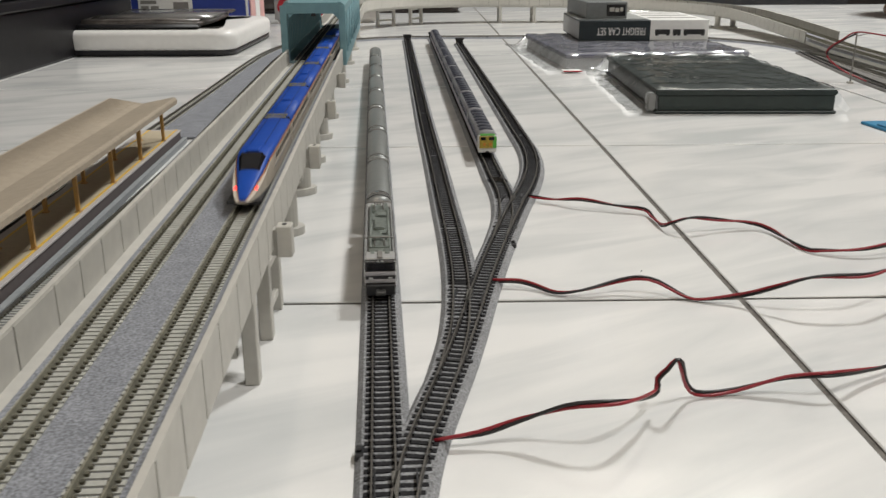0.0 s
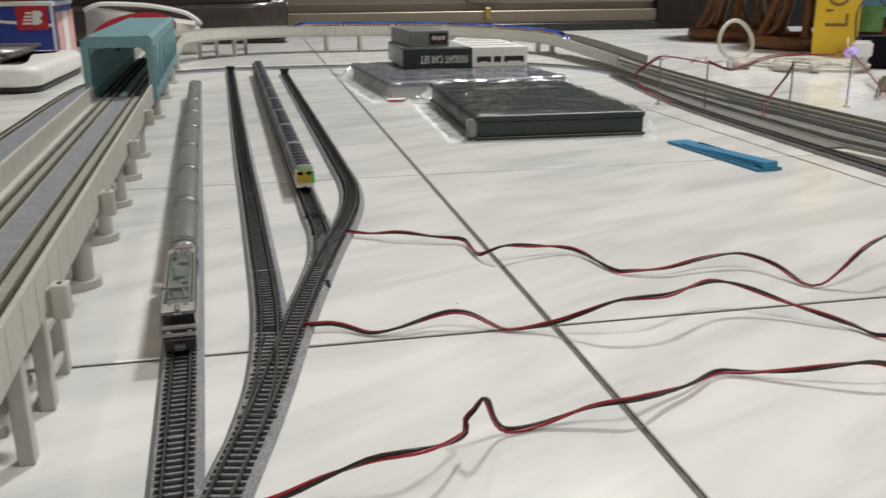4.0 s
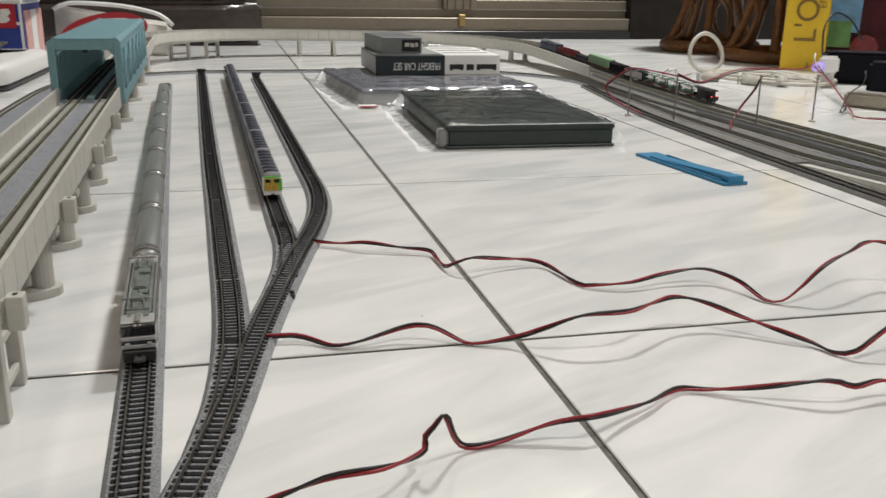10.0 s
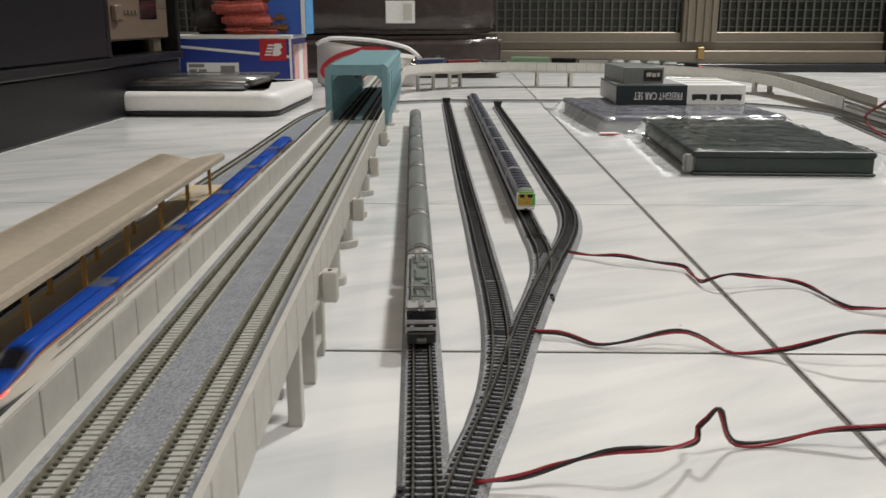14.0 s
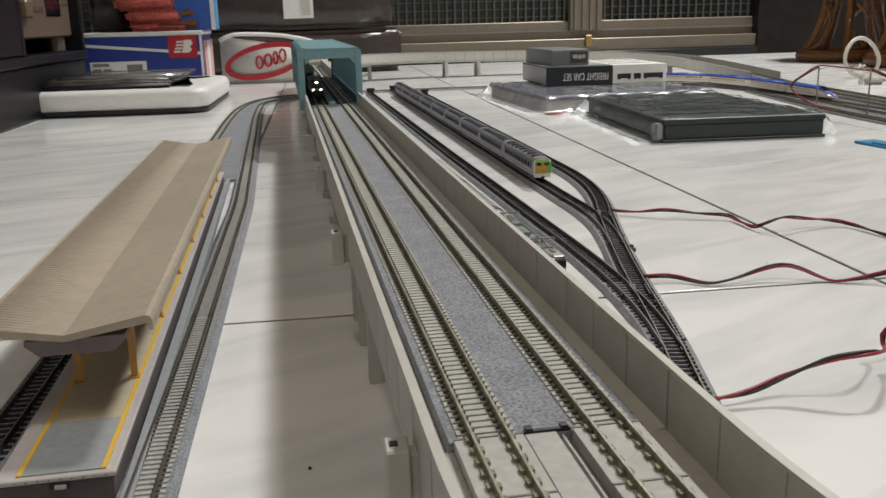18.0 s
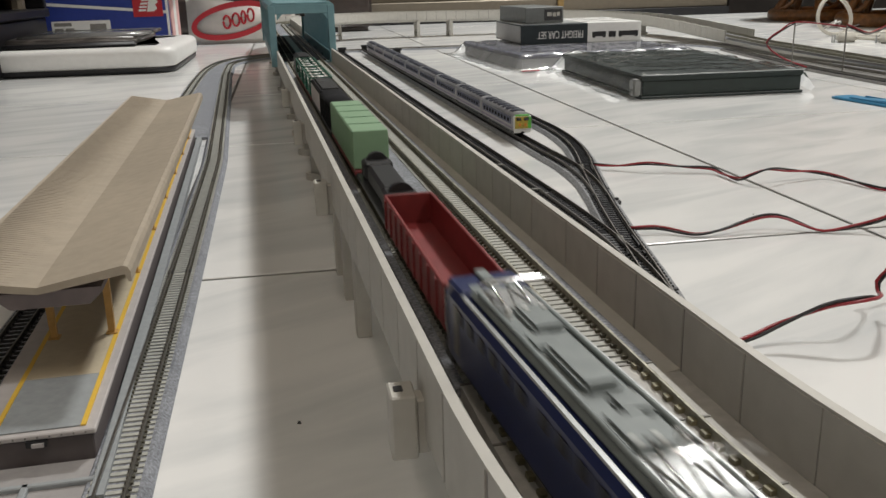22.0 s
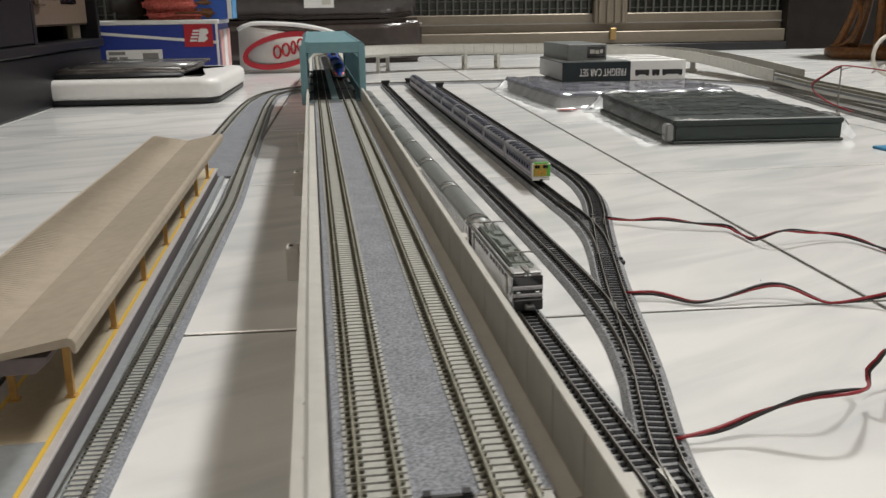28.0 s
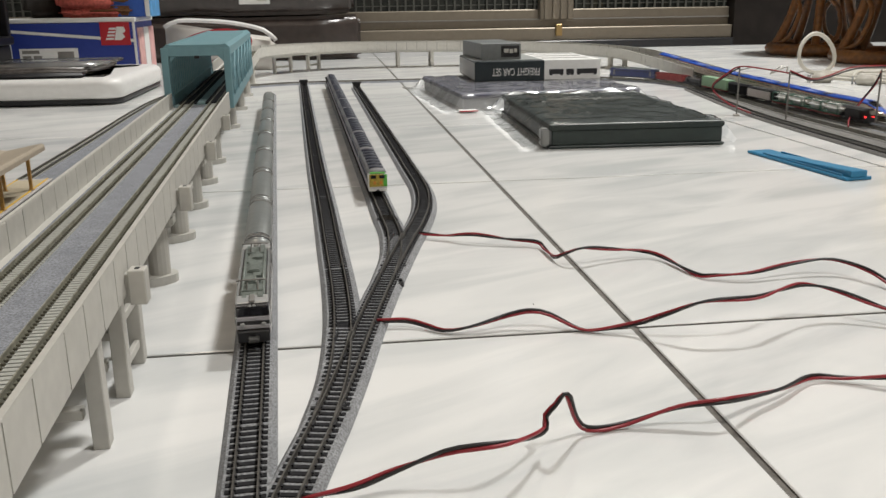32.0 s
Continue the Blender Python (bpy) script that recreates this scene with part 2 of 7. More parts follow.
def tube(pts, r, n=8, close=False):
    """A round tube along points."""
    bm = bmesh.new()
    pts = [Vector(p) for p in pts]
    rings = []
    for i, p in enumerate(pts):
        a = pts[(i - 1) % len(pts)] if close or i else p
        b = pts[(i + 1) % len(pts)] if close or i < len(pts) - 1 else p
        d = (b - a).normalized()
        u = d.cross(Vector((0.02, 0.01, 1)))
        u = u.normalized() if u.length > 1e-4 else Vector((1, 0, 0))
        w = u.cross(d).normalized()
        rings.append([bm.verts.new(p + r * (math.cos(k * math.tau / n) * u + math.sin(k * math.tau / n) * w)) for k in range(n)])
    for i in range(len(rings) - (0 if close else 1)):
        a, b = rings[i], rings[(i + 1) % len(rings)]
        for k in range(n):
            bm.faces.new((a[k], a[(k + 1) % n], b[(k + 1) % n], b[k]))
    if not close:
        bm.faces.new(rings[0][::-1])
        bm.faces.new(rings[-1])
    bmesh.ops.recalc_face_normals(bm, faces=bm.faces)
    for f in bm.faces:
        f.smooth = True
    return bm


def smooth_line(pts, step):
    """Catmull-Rom through the points, sampled about every step metres."""
    p = [Vector(q) for q in pts]
    p = [2 * p[0] - p[1]] + p + [2 * p[-1] - p[-2]]
    out = []
    for i in range(1, len(p) - 2):
        n = max(2, int((p[i + 1] - p[i]).length / step))
        for k in range(n):
            t = k / n
            a, b, c, d = p[i - 1], p[i], p[i + 1], p[i + 2]
            out.append(0.5 * (2 * b + (c - a) * t + (2 * a - 5 * b + 4 * c - d) * t * t + (3 * b - a - 3 * c + d) * t ** 3))
    out.append(p[-2])
    return out


def rounded(corners, step=0.01):
    """A line through (x, y, z, r) corners, each rounded by a plan radius r, evenly sampled; z runs evenly between corners."""
    c = [Vector(q[:3]) for q in corners]
    raw = [c[0]]
    for i in range(1, len(c) - 1):
        a, b, d, r = c[i - 1], c[i], c[i + 1], corners[i][3]
        u, w = (a - b), (d - b)
        ul, wl = u.xy.length, w.xy.length
        u2, w2 = u.xy / ul, w.xy / wl
        ang = math.acos(max(-1, min(1, u2.dot(w2))))
        if r <= 0 or ang > 3.12:
            raw.append(b)
            continue
        cut = r / math.tan(ang / 2)
        p0, p1 = b + u * (cut / ul), b + w * (cut / wl)
        mid = (u2 + w2).normalized()
        cen = b.xy + mid * (r / math.sin(ang / 2))
        a0 = math.atan2(p0.y - cen.y, p0.x - cen.x)
        a1 = math.atan2(p1.y - cen.y, p1.x - cen.x)
        da = (a1 - a0 + math.pi) % math.tau - math.pi
        n = max(3, int(abs(da) * r / step))
        for k in range(n + 1):
            q = k / n
            raw.append(Vector((cen.x + r * math.cos(a0 + da * q), cen.y + r * math.sin(a0 + da * q), p0.z + (p1.z - p0.z) * q)))
    raw.append(c[-1])
    return resample(raw, step)


def resample(raw, step):
    s = [0.0]
    for i in range(1, len(raw)):
        s.append(s[-1] + (raw[i] - raw[i - 1]).length)
    n = max(2, int(round(s[-1] / step)))
    out, j = [], 0
    for k in range(n + 1):
        d = s[-1] * k / n
        while j < len(s) - 2 and s[j + 1] < d:
            j += 1
        f = (d - s[j]) / max(1e-9, s[j + 1] - s[j])
        out.append(raw[j].lerp(raw[j + 1], min(1, max(0, f))))
    return out


def frames_of(pts):
    """Right-hand directions (in plan) along a line."""
    out = []
    for i in range(len(pts)):
        d = pts[min(i + 1, len(pts) - 1)] - pts[max(i - 1, 0)]
        d.z = 0
        d.normalize()
        out.append(Vector((d.y, -d.x, 0)))
    return out


def sweep(profile, pts, bm=None):
    """Sweeps a closed profile of (right, up) points along a line."""
    bm = bm or bmesh.new()
    rights = frames_of(pts)
    rings = [[bm.verts.new(p + r * u + Vector((0, 0, z))) for u, z in profile] for p, r in zip(pts, rights)]
    n = len(profile)
    for a, b in zip(rings, rings[1:]):
        for k in range(n):
            bm.faces.new((a[k], a[(k + 1) % n], b[(k + 1) % n], b[k]))
    bm.faces.new(rings[0][::-1])
    bm.faces.new(rings[-1])
    bmesh.ops.recalc_face_normals(bm, faces=bm.faces)
    return bm


def rect(u0, u1, z0, z1):
    return [(u0, z0), (u1, z0), (u1, z1), (u0, z1)]


def along(pts, spacing, start=0.0):
    """Places every spacing metres on a line: point and right-hand direction."""
    out, need = [], start
    rights = frames_of(pts)
    for i in range(len(pts) - 1):
        seg = (pts[i + 1] - pts[i]).length
        while need <= seg:
            out.append((pts[i].lerp(pts[i + 1], need / seg), rights[i]))
            need += spacing
        need -= seg
    return out


def bars(places, half, depth, z0, z1):
    """One mesh of many small boxes across a line (sleepers, clips): fast, from lists."""
    verts, faces = [], []
    for p, r in places:
        f = Vector((-r.y, r.x, 0)) * (depth / 2)
        b = len(verts)
        for z in (z0, z1):
            for a, c in ((-1, -1), (1, -1), (1, 1), (-1, 1)):
                verts.append(p + r * (half * a) + f * c + Vector((0, 0, z)))
        faces += [(b, b + 1, b + 5, b + 4), (b + 1, b + 2, b + 6, b + 5), (b + 2, b + 3, b + 7, b + 6), (b + 3, b, b + 4, b + 7), (b + 4, b + 5, b + 6, b + 7)]
    return verts, faces


def listed(name, verts, faces, material, parent, kind=""):
    me = bpy.data.meshes.new(name)
    me.from_pydata(verts, [], faces)
    me.materials.append(material)
    ob = new(name, me)
    ob.parent = parent
    if kind:
        ob["kind"] = kind
    return ob


def cut_line(pts, length):
    """Cuts a line in equal pieces of about that length."""
    n = max(1, round((len(pts) - 1) * (pts[1] - pts[0]).length / length))
    k = (len(pts) - 1) / n
    return [pts[round(i * k):round((i + 1) * k) + 1] for i in range(n)]


# ---- lines of the tracks ----
def axis_x(y):
    return -0.3135 - 0.0365 * y


NEAR_Y, FAR_Y = -0.765, 2.21
BRIDGE_Y, BRIDGE_L = 0.702, 0.600
HALF = 0.0165
RAMP = [(-0.05, -0.0565), (0.9, -0.0565), (1.3, -0.0475), (1.65, -0.031)]
VIA = rounded([(0.66, y, z, 0) for y, z in RAMP] + [(0.66, FAR_Y, -0.012, 0.38), (axis_x(FAR_Y), FAR_Y, 0, 0.38),
               (axis_x(NEAR_Y), NEAR_Y, 0, 0.45), (0.60, NEAR_Y, 0, 0.3), (0.60, -0.4, -0.03, 0)])

# ---- the room ----
X0, X1, Y0, Y1 = -1.75, 3.3, -2.6, 3.05
TILE = 0.45


def build_floor():
    floor = part("floor", box(X0, X1, Y0, Y1, -0.05, -0.0015), M_GROUT)
    tagged(floor, "white glazed ceramic tile floor with dark grey joints", "floor", kind="structure")
    bm = box(-TILE / 2 + 0.002, TILE / 2 - 0.002, -TILE / 2 + 0.002, TILE / 2 - 0.002, -0.0015, 0, 0.0006)
    first = None
    for i in range(-4, 8):
        for j in range(-6, 7):
            if first is None:
                first = part("tile", bm, M_TILE, floor)
                ob = first
            else:
                ob = new("tile", first.data)
                ob.parent = floor
            ob.location = ((i + 0.5) * TILE, (j + 0.5) * TILE, 0)
    return floor


def build_room():
    build_floor()
    t = 0.12
    for name, b in (("wall_west", (X0 - t, X0, Y0, Y1, 0, CEIL)), ("wall_east", (X1, X1 + t, Y0, Y1, 0, CEIL)),
                    ("wall_south", (X0 - t, X1 + t, Y0 - t, Y0, 0, CEIL))):
        tagged(part(name, box(*b), M_WALL), "plain off-white painted room wall", "wall", kind="structure")
    tagged(part("ceiling", box(X0 - t, X1 + t, Y0 - t, Y1 + t, CEIL, CEIL + 0.1), M_WALL), "plain off-white ceiling", "ceiling", kind="structure")
    # window wall: dark plinth, sill, frames and panes, wall above, dark panelling to the east
    E = 1.46
    tagged(part("wall_north", box(X0 - t, E, Y1, Y1 + t, 2.1, CEIL), M_WALL), "plain off-white wall above the windows", "wall", kind="structure")
    dark = mat("dark_panelling", (0.012, 0.009, 0.0075), 0.6, grain=0.3, scale=20, bump=0.05, spec=0.2)
    tagged(part("wall_panel", box(E, X1 + t, Y1 - 0.04, Y1 + t, 0.0, CEIL), dark), "dark brown wooden wall panelling beside the window", "wall", kind="structure")
    tagged(part("baseboard", box(X0, E, Y1 - 0.05, Y1 + t, 0, 0.032, 0.003), M_BASE), "polished black stone plinth under the windows", "plinth", kind="structure")
    win = thing("window_1", "wide sliding window with bronze aluminium frames and dark panes", "window", kind="structure")
    part("window_sill", box(X0, E, Y1 - 0.03, Y1 + t, 0.032, 0.082, 0.003), M_ALU, win)
    part("bottom_rail", box(X0, E, Y1 + 0.01, Y1 + 0.06, 0.082, 0.152, 0.003), M_ALU, win)
    part("rail_groove", box(X0, E, Y1 + 0.004, Y1 + 0.012, 0.112, 0.116), M_VIA_D, win)
    part("top_rail", box(X0, E, Y1 + 0.01, Y1 + 0.07, 2.03, 2.1, 0.004), M_ALU, win)
    for x in (-0.62, 0.735):
        part("mullion", box(x - 0.068, x + 0.068, Y1 - 0.012, Y1 + 0.065, 0.112, 2.03, 0.004), M_ALU, win)
        for dx in (-0.045, -0.012, 0.02, 0.05):
            part("groove_strip", box(x + dx - 0.007, x + dx + 0.007, Y1 - 0.020, Y1 - 0.012, 0.114, 2.03, 0.001), M_ALU, win)
    part("latch", box(0.725, 0.75, Y1 - 0.045, Y1 - 0.030, 0.05, 0.095, 0.002), mat("latch_brass", (0.30, 0.20, 0.08), 0.4, metal=0.6), win)
    for a, b in ((X0, -0.688), (-0.552, 0.667), (0.803, 1.455)):
        part("pane", box(a, b, Y1 + 0.03, Y1 + 0.036, 0.152, 2.03), M_WINDOW, win)
        n = int((b - a) / 0.032)
        vs, fs = [], []
        for i in range(n):
            vs2, fs2 = bars([(Vector((a + (i + 0.5) * (b - a) / n, Y1 + 0.016, 0)), Vector((1, 0, 0)))], 0.0035, 0.006, 0.153, 2.02)
            fs += [tuple(k + len(vs) for k in f) for f in fs2]
            vs += vs2
        for i in range(20):
            vs2, fs2 = bars([(Vector(((a + b) / 2, Y1 + 0.021, 0)), Vector((1, 0, 0)))], (b - a) / 2 - 0.002, 0.004, 0.17 + 0.032 * i, 0.174 + 0.032 * i)
            fs += [tuple(k + len(vs) for k in f) for f in fs2]
            vs += vs2
        listed("window_grille", vs, fs, mat("grille_dark", (0.05, 0.05, 0.042), 0.6), win)
    tagged(part("night_backdrop", box(X0, X1, Y1 + 0.2, Y1 + 0.22, 0, CEIL), M_BASE), "dark night outside the window", "backdrop", kind="structure")


# ---- tracks ----
def track_sections(pts, group, label, tie, bed, length=0.248, rail=None, main=None):
    """A line of sectional model track on a moulded roadbed, piece by piece; where it leaves a main line their sleepers are shared."""
    rail = rail or M_RAIL

    def free(places):
        return places if main is None else [(p, r) for p, r in places if min((q - p).xy.length for q in main) > 0.0132]
    pitch = 0.0054 if tie is M_TIE_D else 0.0040
    for seg in cut_line(pts, length):
        th = thing("track_section", label, "model track", Matrix.Identity(4), group)
        part("roadbed", sweep([(-0.0123, 0.0003), (0.0123, 0.0003), (0.0095, 0.0038), (-0.0095, 0.0038)], seg), bed, th)
        own = free(along(seg, pitch, 0.002))
        if own:
            v, f = bars(own, 0.0082, pitch * 0.52, 0.0036, 0.0043)
            listed("sleeper_strip", v, f, tie, th, "stuff")
        for u in (-0.0049, 0.0049):
            part("rail", sweep([(u - 0.0007, 0.0042), (u + 0.0007, 0.0042), (u + 0.00032, 0.0050), (u + 0.00036, 0.0069), (u - 0.00036, 0.0069), (u - 0.00032, 0.0050)], seg), rail, th)
            if own:
                v, f = bars([(p + r * u, r) for p, r in own], 0.0014, 0.0013, 0.0042, 0.0052)
                listed("chair_strip", v, f, M_BLACK if tie is M_TIE_D else M_CLIP, th, "stuff")
            bm = sweep(rect(u - 0.0014, u + 0.0014, 0.0044, 0.0058), [seg[0].lerp(seg[1], q) for q in (0.0, 0.25, 0.5)])
            part("rail_joiner", bm, M_BLACK, th)


def build_turnout(main, branch, label):
    """Long sleepers, frog, blades and tie bar where a branch leaves a main line."""
    th = thing("turnout", label, "model turnout", Matrix.Identity(4), "turnouts")
    pitch, v, f, ends = 0.0054, [], [], []
    for seg in cut_line(main, 0.248):
        for p, r in along(seg, pitch, 0.002):
            q = min(branch, key=lambda b: (b - p).xy.length)
            w = (q - p).dot(r)
            if abs((q - p).xy.length - abs(w)) < 0.002 and 0.0006 < abs(w) < 0.0132:
                v2, f2 = bars([(p + r * (w / 2), r)], 0.0082 + abs(w) / 2, pitch * 0.52, 0.0035, 0.0042)
                f += [tuple(k + len(v) for k in g) for g in f2]
                v += v2
                ends.append((abs(w), p, r, w))
    listed("sleeper_strip", v, f, M_TIE_D, th, "stuff")
    _, p, r, w = min(ends, key=lambda e: abs(e[0] - 0.0095))
    fwd = Vector((-r.y, r.x, 0))
    m = Matrix.Translation(p + r * (w / 2)) @ Matrix.Rotation(math.atan2(-fwd.x, fwd.y), 4, "Z")
    bm = bmesh.new()
    tri = [(-0.0004, -0.014), (0.0004, -0.014), (0.0019, 0.006), (-0.0019, 0.006)]
    lo, hi = [bm.verts.new((x, y, 0.0043)) for x, y in tri], [bm.verts.new((x, y, 0.0071)) for x, y in tri]
    bm.faces.new(hi)
    for k in range(4):
        bm.faces.new((lo[k], lo[(k + 1) % 4], hi[(k + 1) % 4], hi[k]))
    bmesh.ops.recalc_face_normals(bm, faces=bm.faces)
    bmesh.ops.transform(bm, matrix=m, verts=bm.verts)
    part("frog", bm, M_RAIL, th, "bright metal crossing")
    for sx in (-1, 1):
        bm = box(sx * 0.0085 - 0.0004, sx * 0.0085 + 0.0004, -0.014, 0.008, 0.0044, 0.0066)
        bmesh.ops.transform(bm, matrix=m, verts=bm.verts)
        part("check_rail", bm, M_BLACK, th)
    _, p, r, w = min(ends, key=lambda e: abs(e[0] - 0.0012))
    m = Matrix.Translation(p) @ Matrix.Rotation(math.atan2(-fwd.x, fwd.y), 4, "Z")
    bm = box(-0.0095, 0.0095, -0.0012, 0.0012, 0.0043, 0.0049)
    bmesh.ops.transform(bm, matrix=m, verts=bm.verts)
    part("tie_bar", bm, M_BLACK, th)


def yard_lines():
    L = {}
    L["silver"] = [(-0.2055, -0.36), (-0.2145, -0.152), (-0.237, 0.287), (-0.252, 0.565), (-0.298, 1.45)]
    L["ladder"] = [(-0.2085, -0.29), (-0.2045, -0.22), (-0.199, -0.175), (-0.1905, -0.135), (-0.1815, -0.096), (-0.1725, -0.052), (-0.157, 0.03), (-0.138, 0.119), (-0.118, 0.204),
                   (-0.103, 0.263), (-0.0905, 0.33), (-0.0845, 0.41), (-0.0865, 0.52), (-0.091, 0.715), (-0.112, 1.55)]
    L["second"] = [(-0.1845, -0.110), (-0.176, -0.05), (-0.1725, 0.02), (-0.1735, 0.10), (-0.178, 0.215), (-0.1835, 0.355), (-0.197, 0.677), (-0.232, 1.64)]
    L["third"] = [(-0.140, 0.11), (-0.130, 0.17), (-0.1265, 0.229), (-0.128, 0.283), (-0.1325, 0.416), (-0.172, 1.70)]
    return {k: resample(smooth_line([(x, y, 0) for x, y in v], 0.01), 0.01) for k, v in L.items()}


YARD = yard_lines()
STATION = rounded([(-0.425, -1.0, 0, 0), (-0.4345, -0.05, 0, 2), (-0.4395, 0.35, 0, 2), (-0.4765, 1.2, 0, 1), (-0.485, 1.70, 0, 0.30), (0.60, 1.70, 0, 0.33), (0.602, 0.64, 0, 0), (0.600, 0.52, 0.0003, 0.8), (0.586, 0.37, 0.0060, 0.6), (0.5745, 0.24, 0.0130, 0.6), (0.574, 0.10, 0.0165, 0), (0.574, -0.30, 0.022, 0)])
STATION_L = resample(smooth_line([(-0.495, -1.0, 0), (-0.504, -0.1, 0), (-0.513, 0.5, 0), (-0.517, 0.85, 0), (-0.522, 1.12, 0), (-0.520, 1.34, 0), (-0.499, 1.51, 0), (-0.445, 1.625, 0), (-0.365, 1.675, 0)], 0.01), 0.01)
INNER_R = resample(smooth_line([(0.475, -0.9, 0), (0.488, 0.1, 0), (0.497, 0.5, 0), (0.513, 0.85, 0), (0.545, 1.08, 0), (0.585, 1.33, 0)], 0.01), 0.01)


MID_R = resample(smooth_line([(0.541, -0.30, 0.022), (0.541, 0.10, 0.0165), (0.541, 0.24, 0.0130), (0.5455, 0.36, 0.0065), (0.5515, 0.50, 0.0003), (0.5525, 0.56, 0), (0.5545, 0.64, 0), (0.562, 0.85, 0), (0.580, 1.08, 0), (0.598, 1.33, 0)], 0.01), 0.01)


def build_plates():
    """Grey ballast plates that fill the space between the legs of the turnouts."""
    def plate(left, right, ya, yb, label, bed=M_BALLAST):
        n = 40
        vs = []
        for k in range(n + 1):
            y = ya + (yb - ya) * k / n
            for line in (left, right):
                p = min(line, key=lambda q: abs(q.y - y))
                vs.append(Vector((p.x, y, 0.0012)))
        vs += [v + Vector((0, 0, 0.0019)) for v in vs]
        m = 2 * (n + 1)
        fs = []
        for k in range(n):
            a = 2 * k
            fs += [(a, a + 1, a + 3, a + 2), (m + a, m + a + 2, m + a + 3, m + a + 1), (a, a + 2, m + a + 2, m + a), (a + 1, m + a + 1, m + a + 3, a + 3)]
        fs += [(0, m, m + 1, 1), (m - 2, m - 1, 2 * m - 1, 2 * m - 2)]
        ob = listed("turnout_plate", vs, fs, bed, None)
        return tagged(ob, label, "ballast plate", "turnout plates")
    left_half = [p for p in STATION if p.x < -0.2 and p.y < 1.66]
    right_half = [p for p in STATION if p.x > 0.5 and p.y < 1.36]
    plate(STATION_L, left_half, 0.50, 1.655, "grey ballast plate between the legs of a turnout")
    plate(INNER_R, right_half, 0.475, 1.30, "brown-grey ballast plate between the legs of a turnout", M_BED_R)


def build_tracks():
    dark = "grey-ballasted model railway track with black sleepers"
    light = "grey-ballasted model railway track with pale concrete sleepers"
    for k in ("silver", "ladder", "second", "third"):
        pts = [p + Vector((0, 0, {"silver": 0, "ladder": 0.0002, "second": 0.0001, "third": 0.0003}[k])) for p in YARD[k]]
        track_sections(pts, "yard tracks", dark, M_TIE_D, M_BALLAST_D, rail=M_RAIL_Y, main=None if k == "silver" else YARD["silver" if k == "ladder" else "ladder"])
    for a, b in (("silver", "ladder"), ("ladder", "second"), ("ladder", "third")):
        build_turnout(YARD[a], YARD[b], "black-sleepered turnout where two yard tracks part")
    track_sections(STATION, "station loop tracks", light, M_TIE_C, M_BALLAST)
    track_sections([p + Vector((0, 0, 0.0002)) for p in STATION_L if p.y < 0.5], "station loop tracks", dark, M_TIE_D, M_BALLAST)
    track_sections([p + Vector((0, 0, 0.0002)) for p in STATION_L if p.y >= 0.499], "station loop tracks", light, M_TIE_C, M_BALLAST)
    track_sections([p + Vector((0, 0, 0.0003)) for p in MID_R], "inner loop tracks", light, M_TIE_C, M_BED_R)
    track_sections([p + Vector((0, 0, 0.0002)) for p in INNER_R], "inner loop tracks", dark, M_TIE_D, M_BED_R)
    for k in ("second", "third", "ladder"):
        e, d = YARD[k][-1], (YARD[k][-1] - YARD[k][-3]).normalized()
        m = Matrix.Translation(e) @ Matrix.Rotation(math.atan2(-d.x, d.y), 4, "Z")
        b = thing("buffer_stop", "small black buffer stop at the end of a siding", "buffer stop", m, "buffer stops")
        part("frame", box(-0.008, 0.008, -0.012, -0.009, 0.004, 0.017, 0.0005), M_BLACK, b)
        part("beam", box(-0.010, 0.010, -0.014, -0.012, 0.012, 0.017, 0.0005), M_BLACK, b)
        for x in (-0.006, 0.006):
            part("strut", box(x - 0.001, x + 0.001, -0.009, 0.0, 0.004, 0.011), M_BLACK, b)
    # point levers
    for x, y in ((-0.1745, -0.0895), (-0.1313, 0.1013), (-0.2235, -0.175)):
        t = thing("point_lever", "small black hand lever beside a turnout", "lever", Matrix.Translation((x, y, 0)), "point levers")
        part("base", box(-0.0020, 0.0020, -0.0045, 0.0045, 0.001, 0.0042, 0.0005), M_BLACK, t)
        part("knob", box(-0.0011, 0.0011, -0.0015, 0.0015, 0.0042, 0.0058, 0.0004), M_BLACK, t)


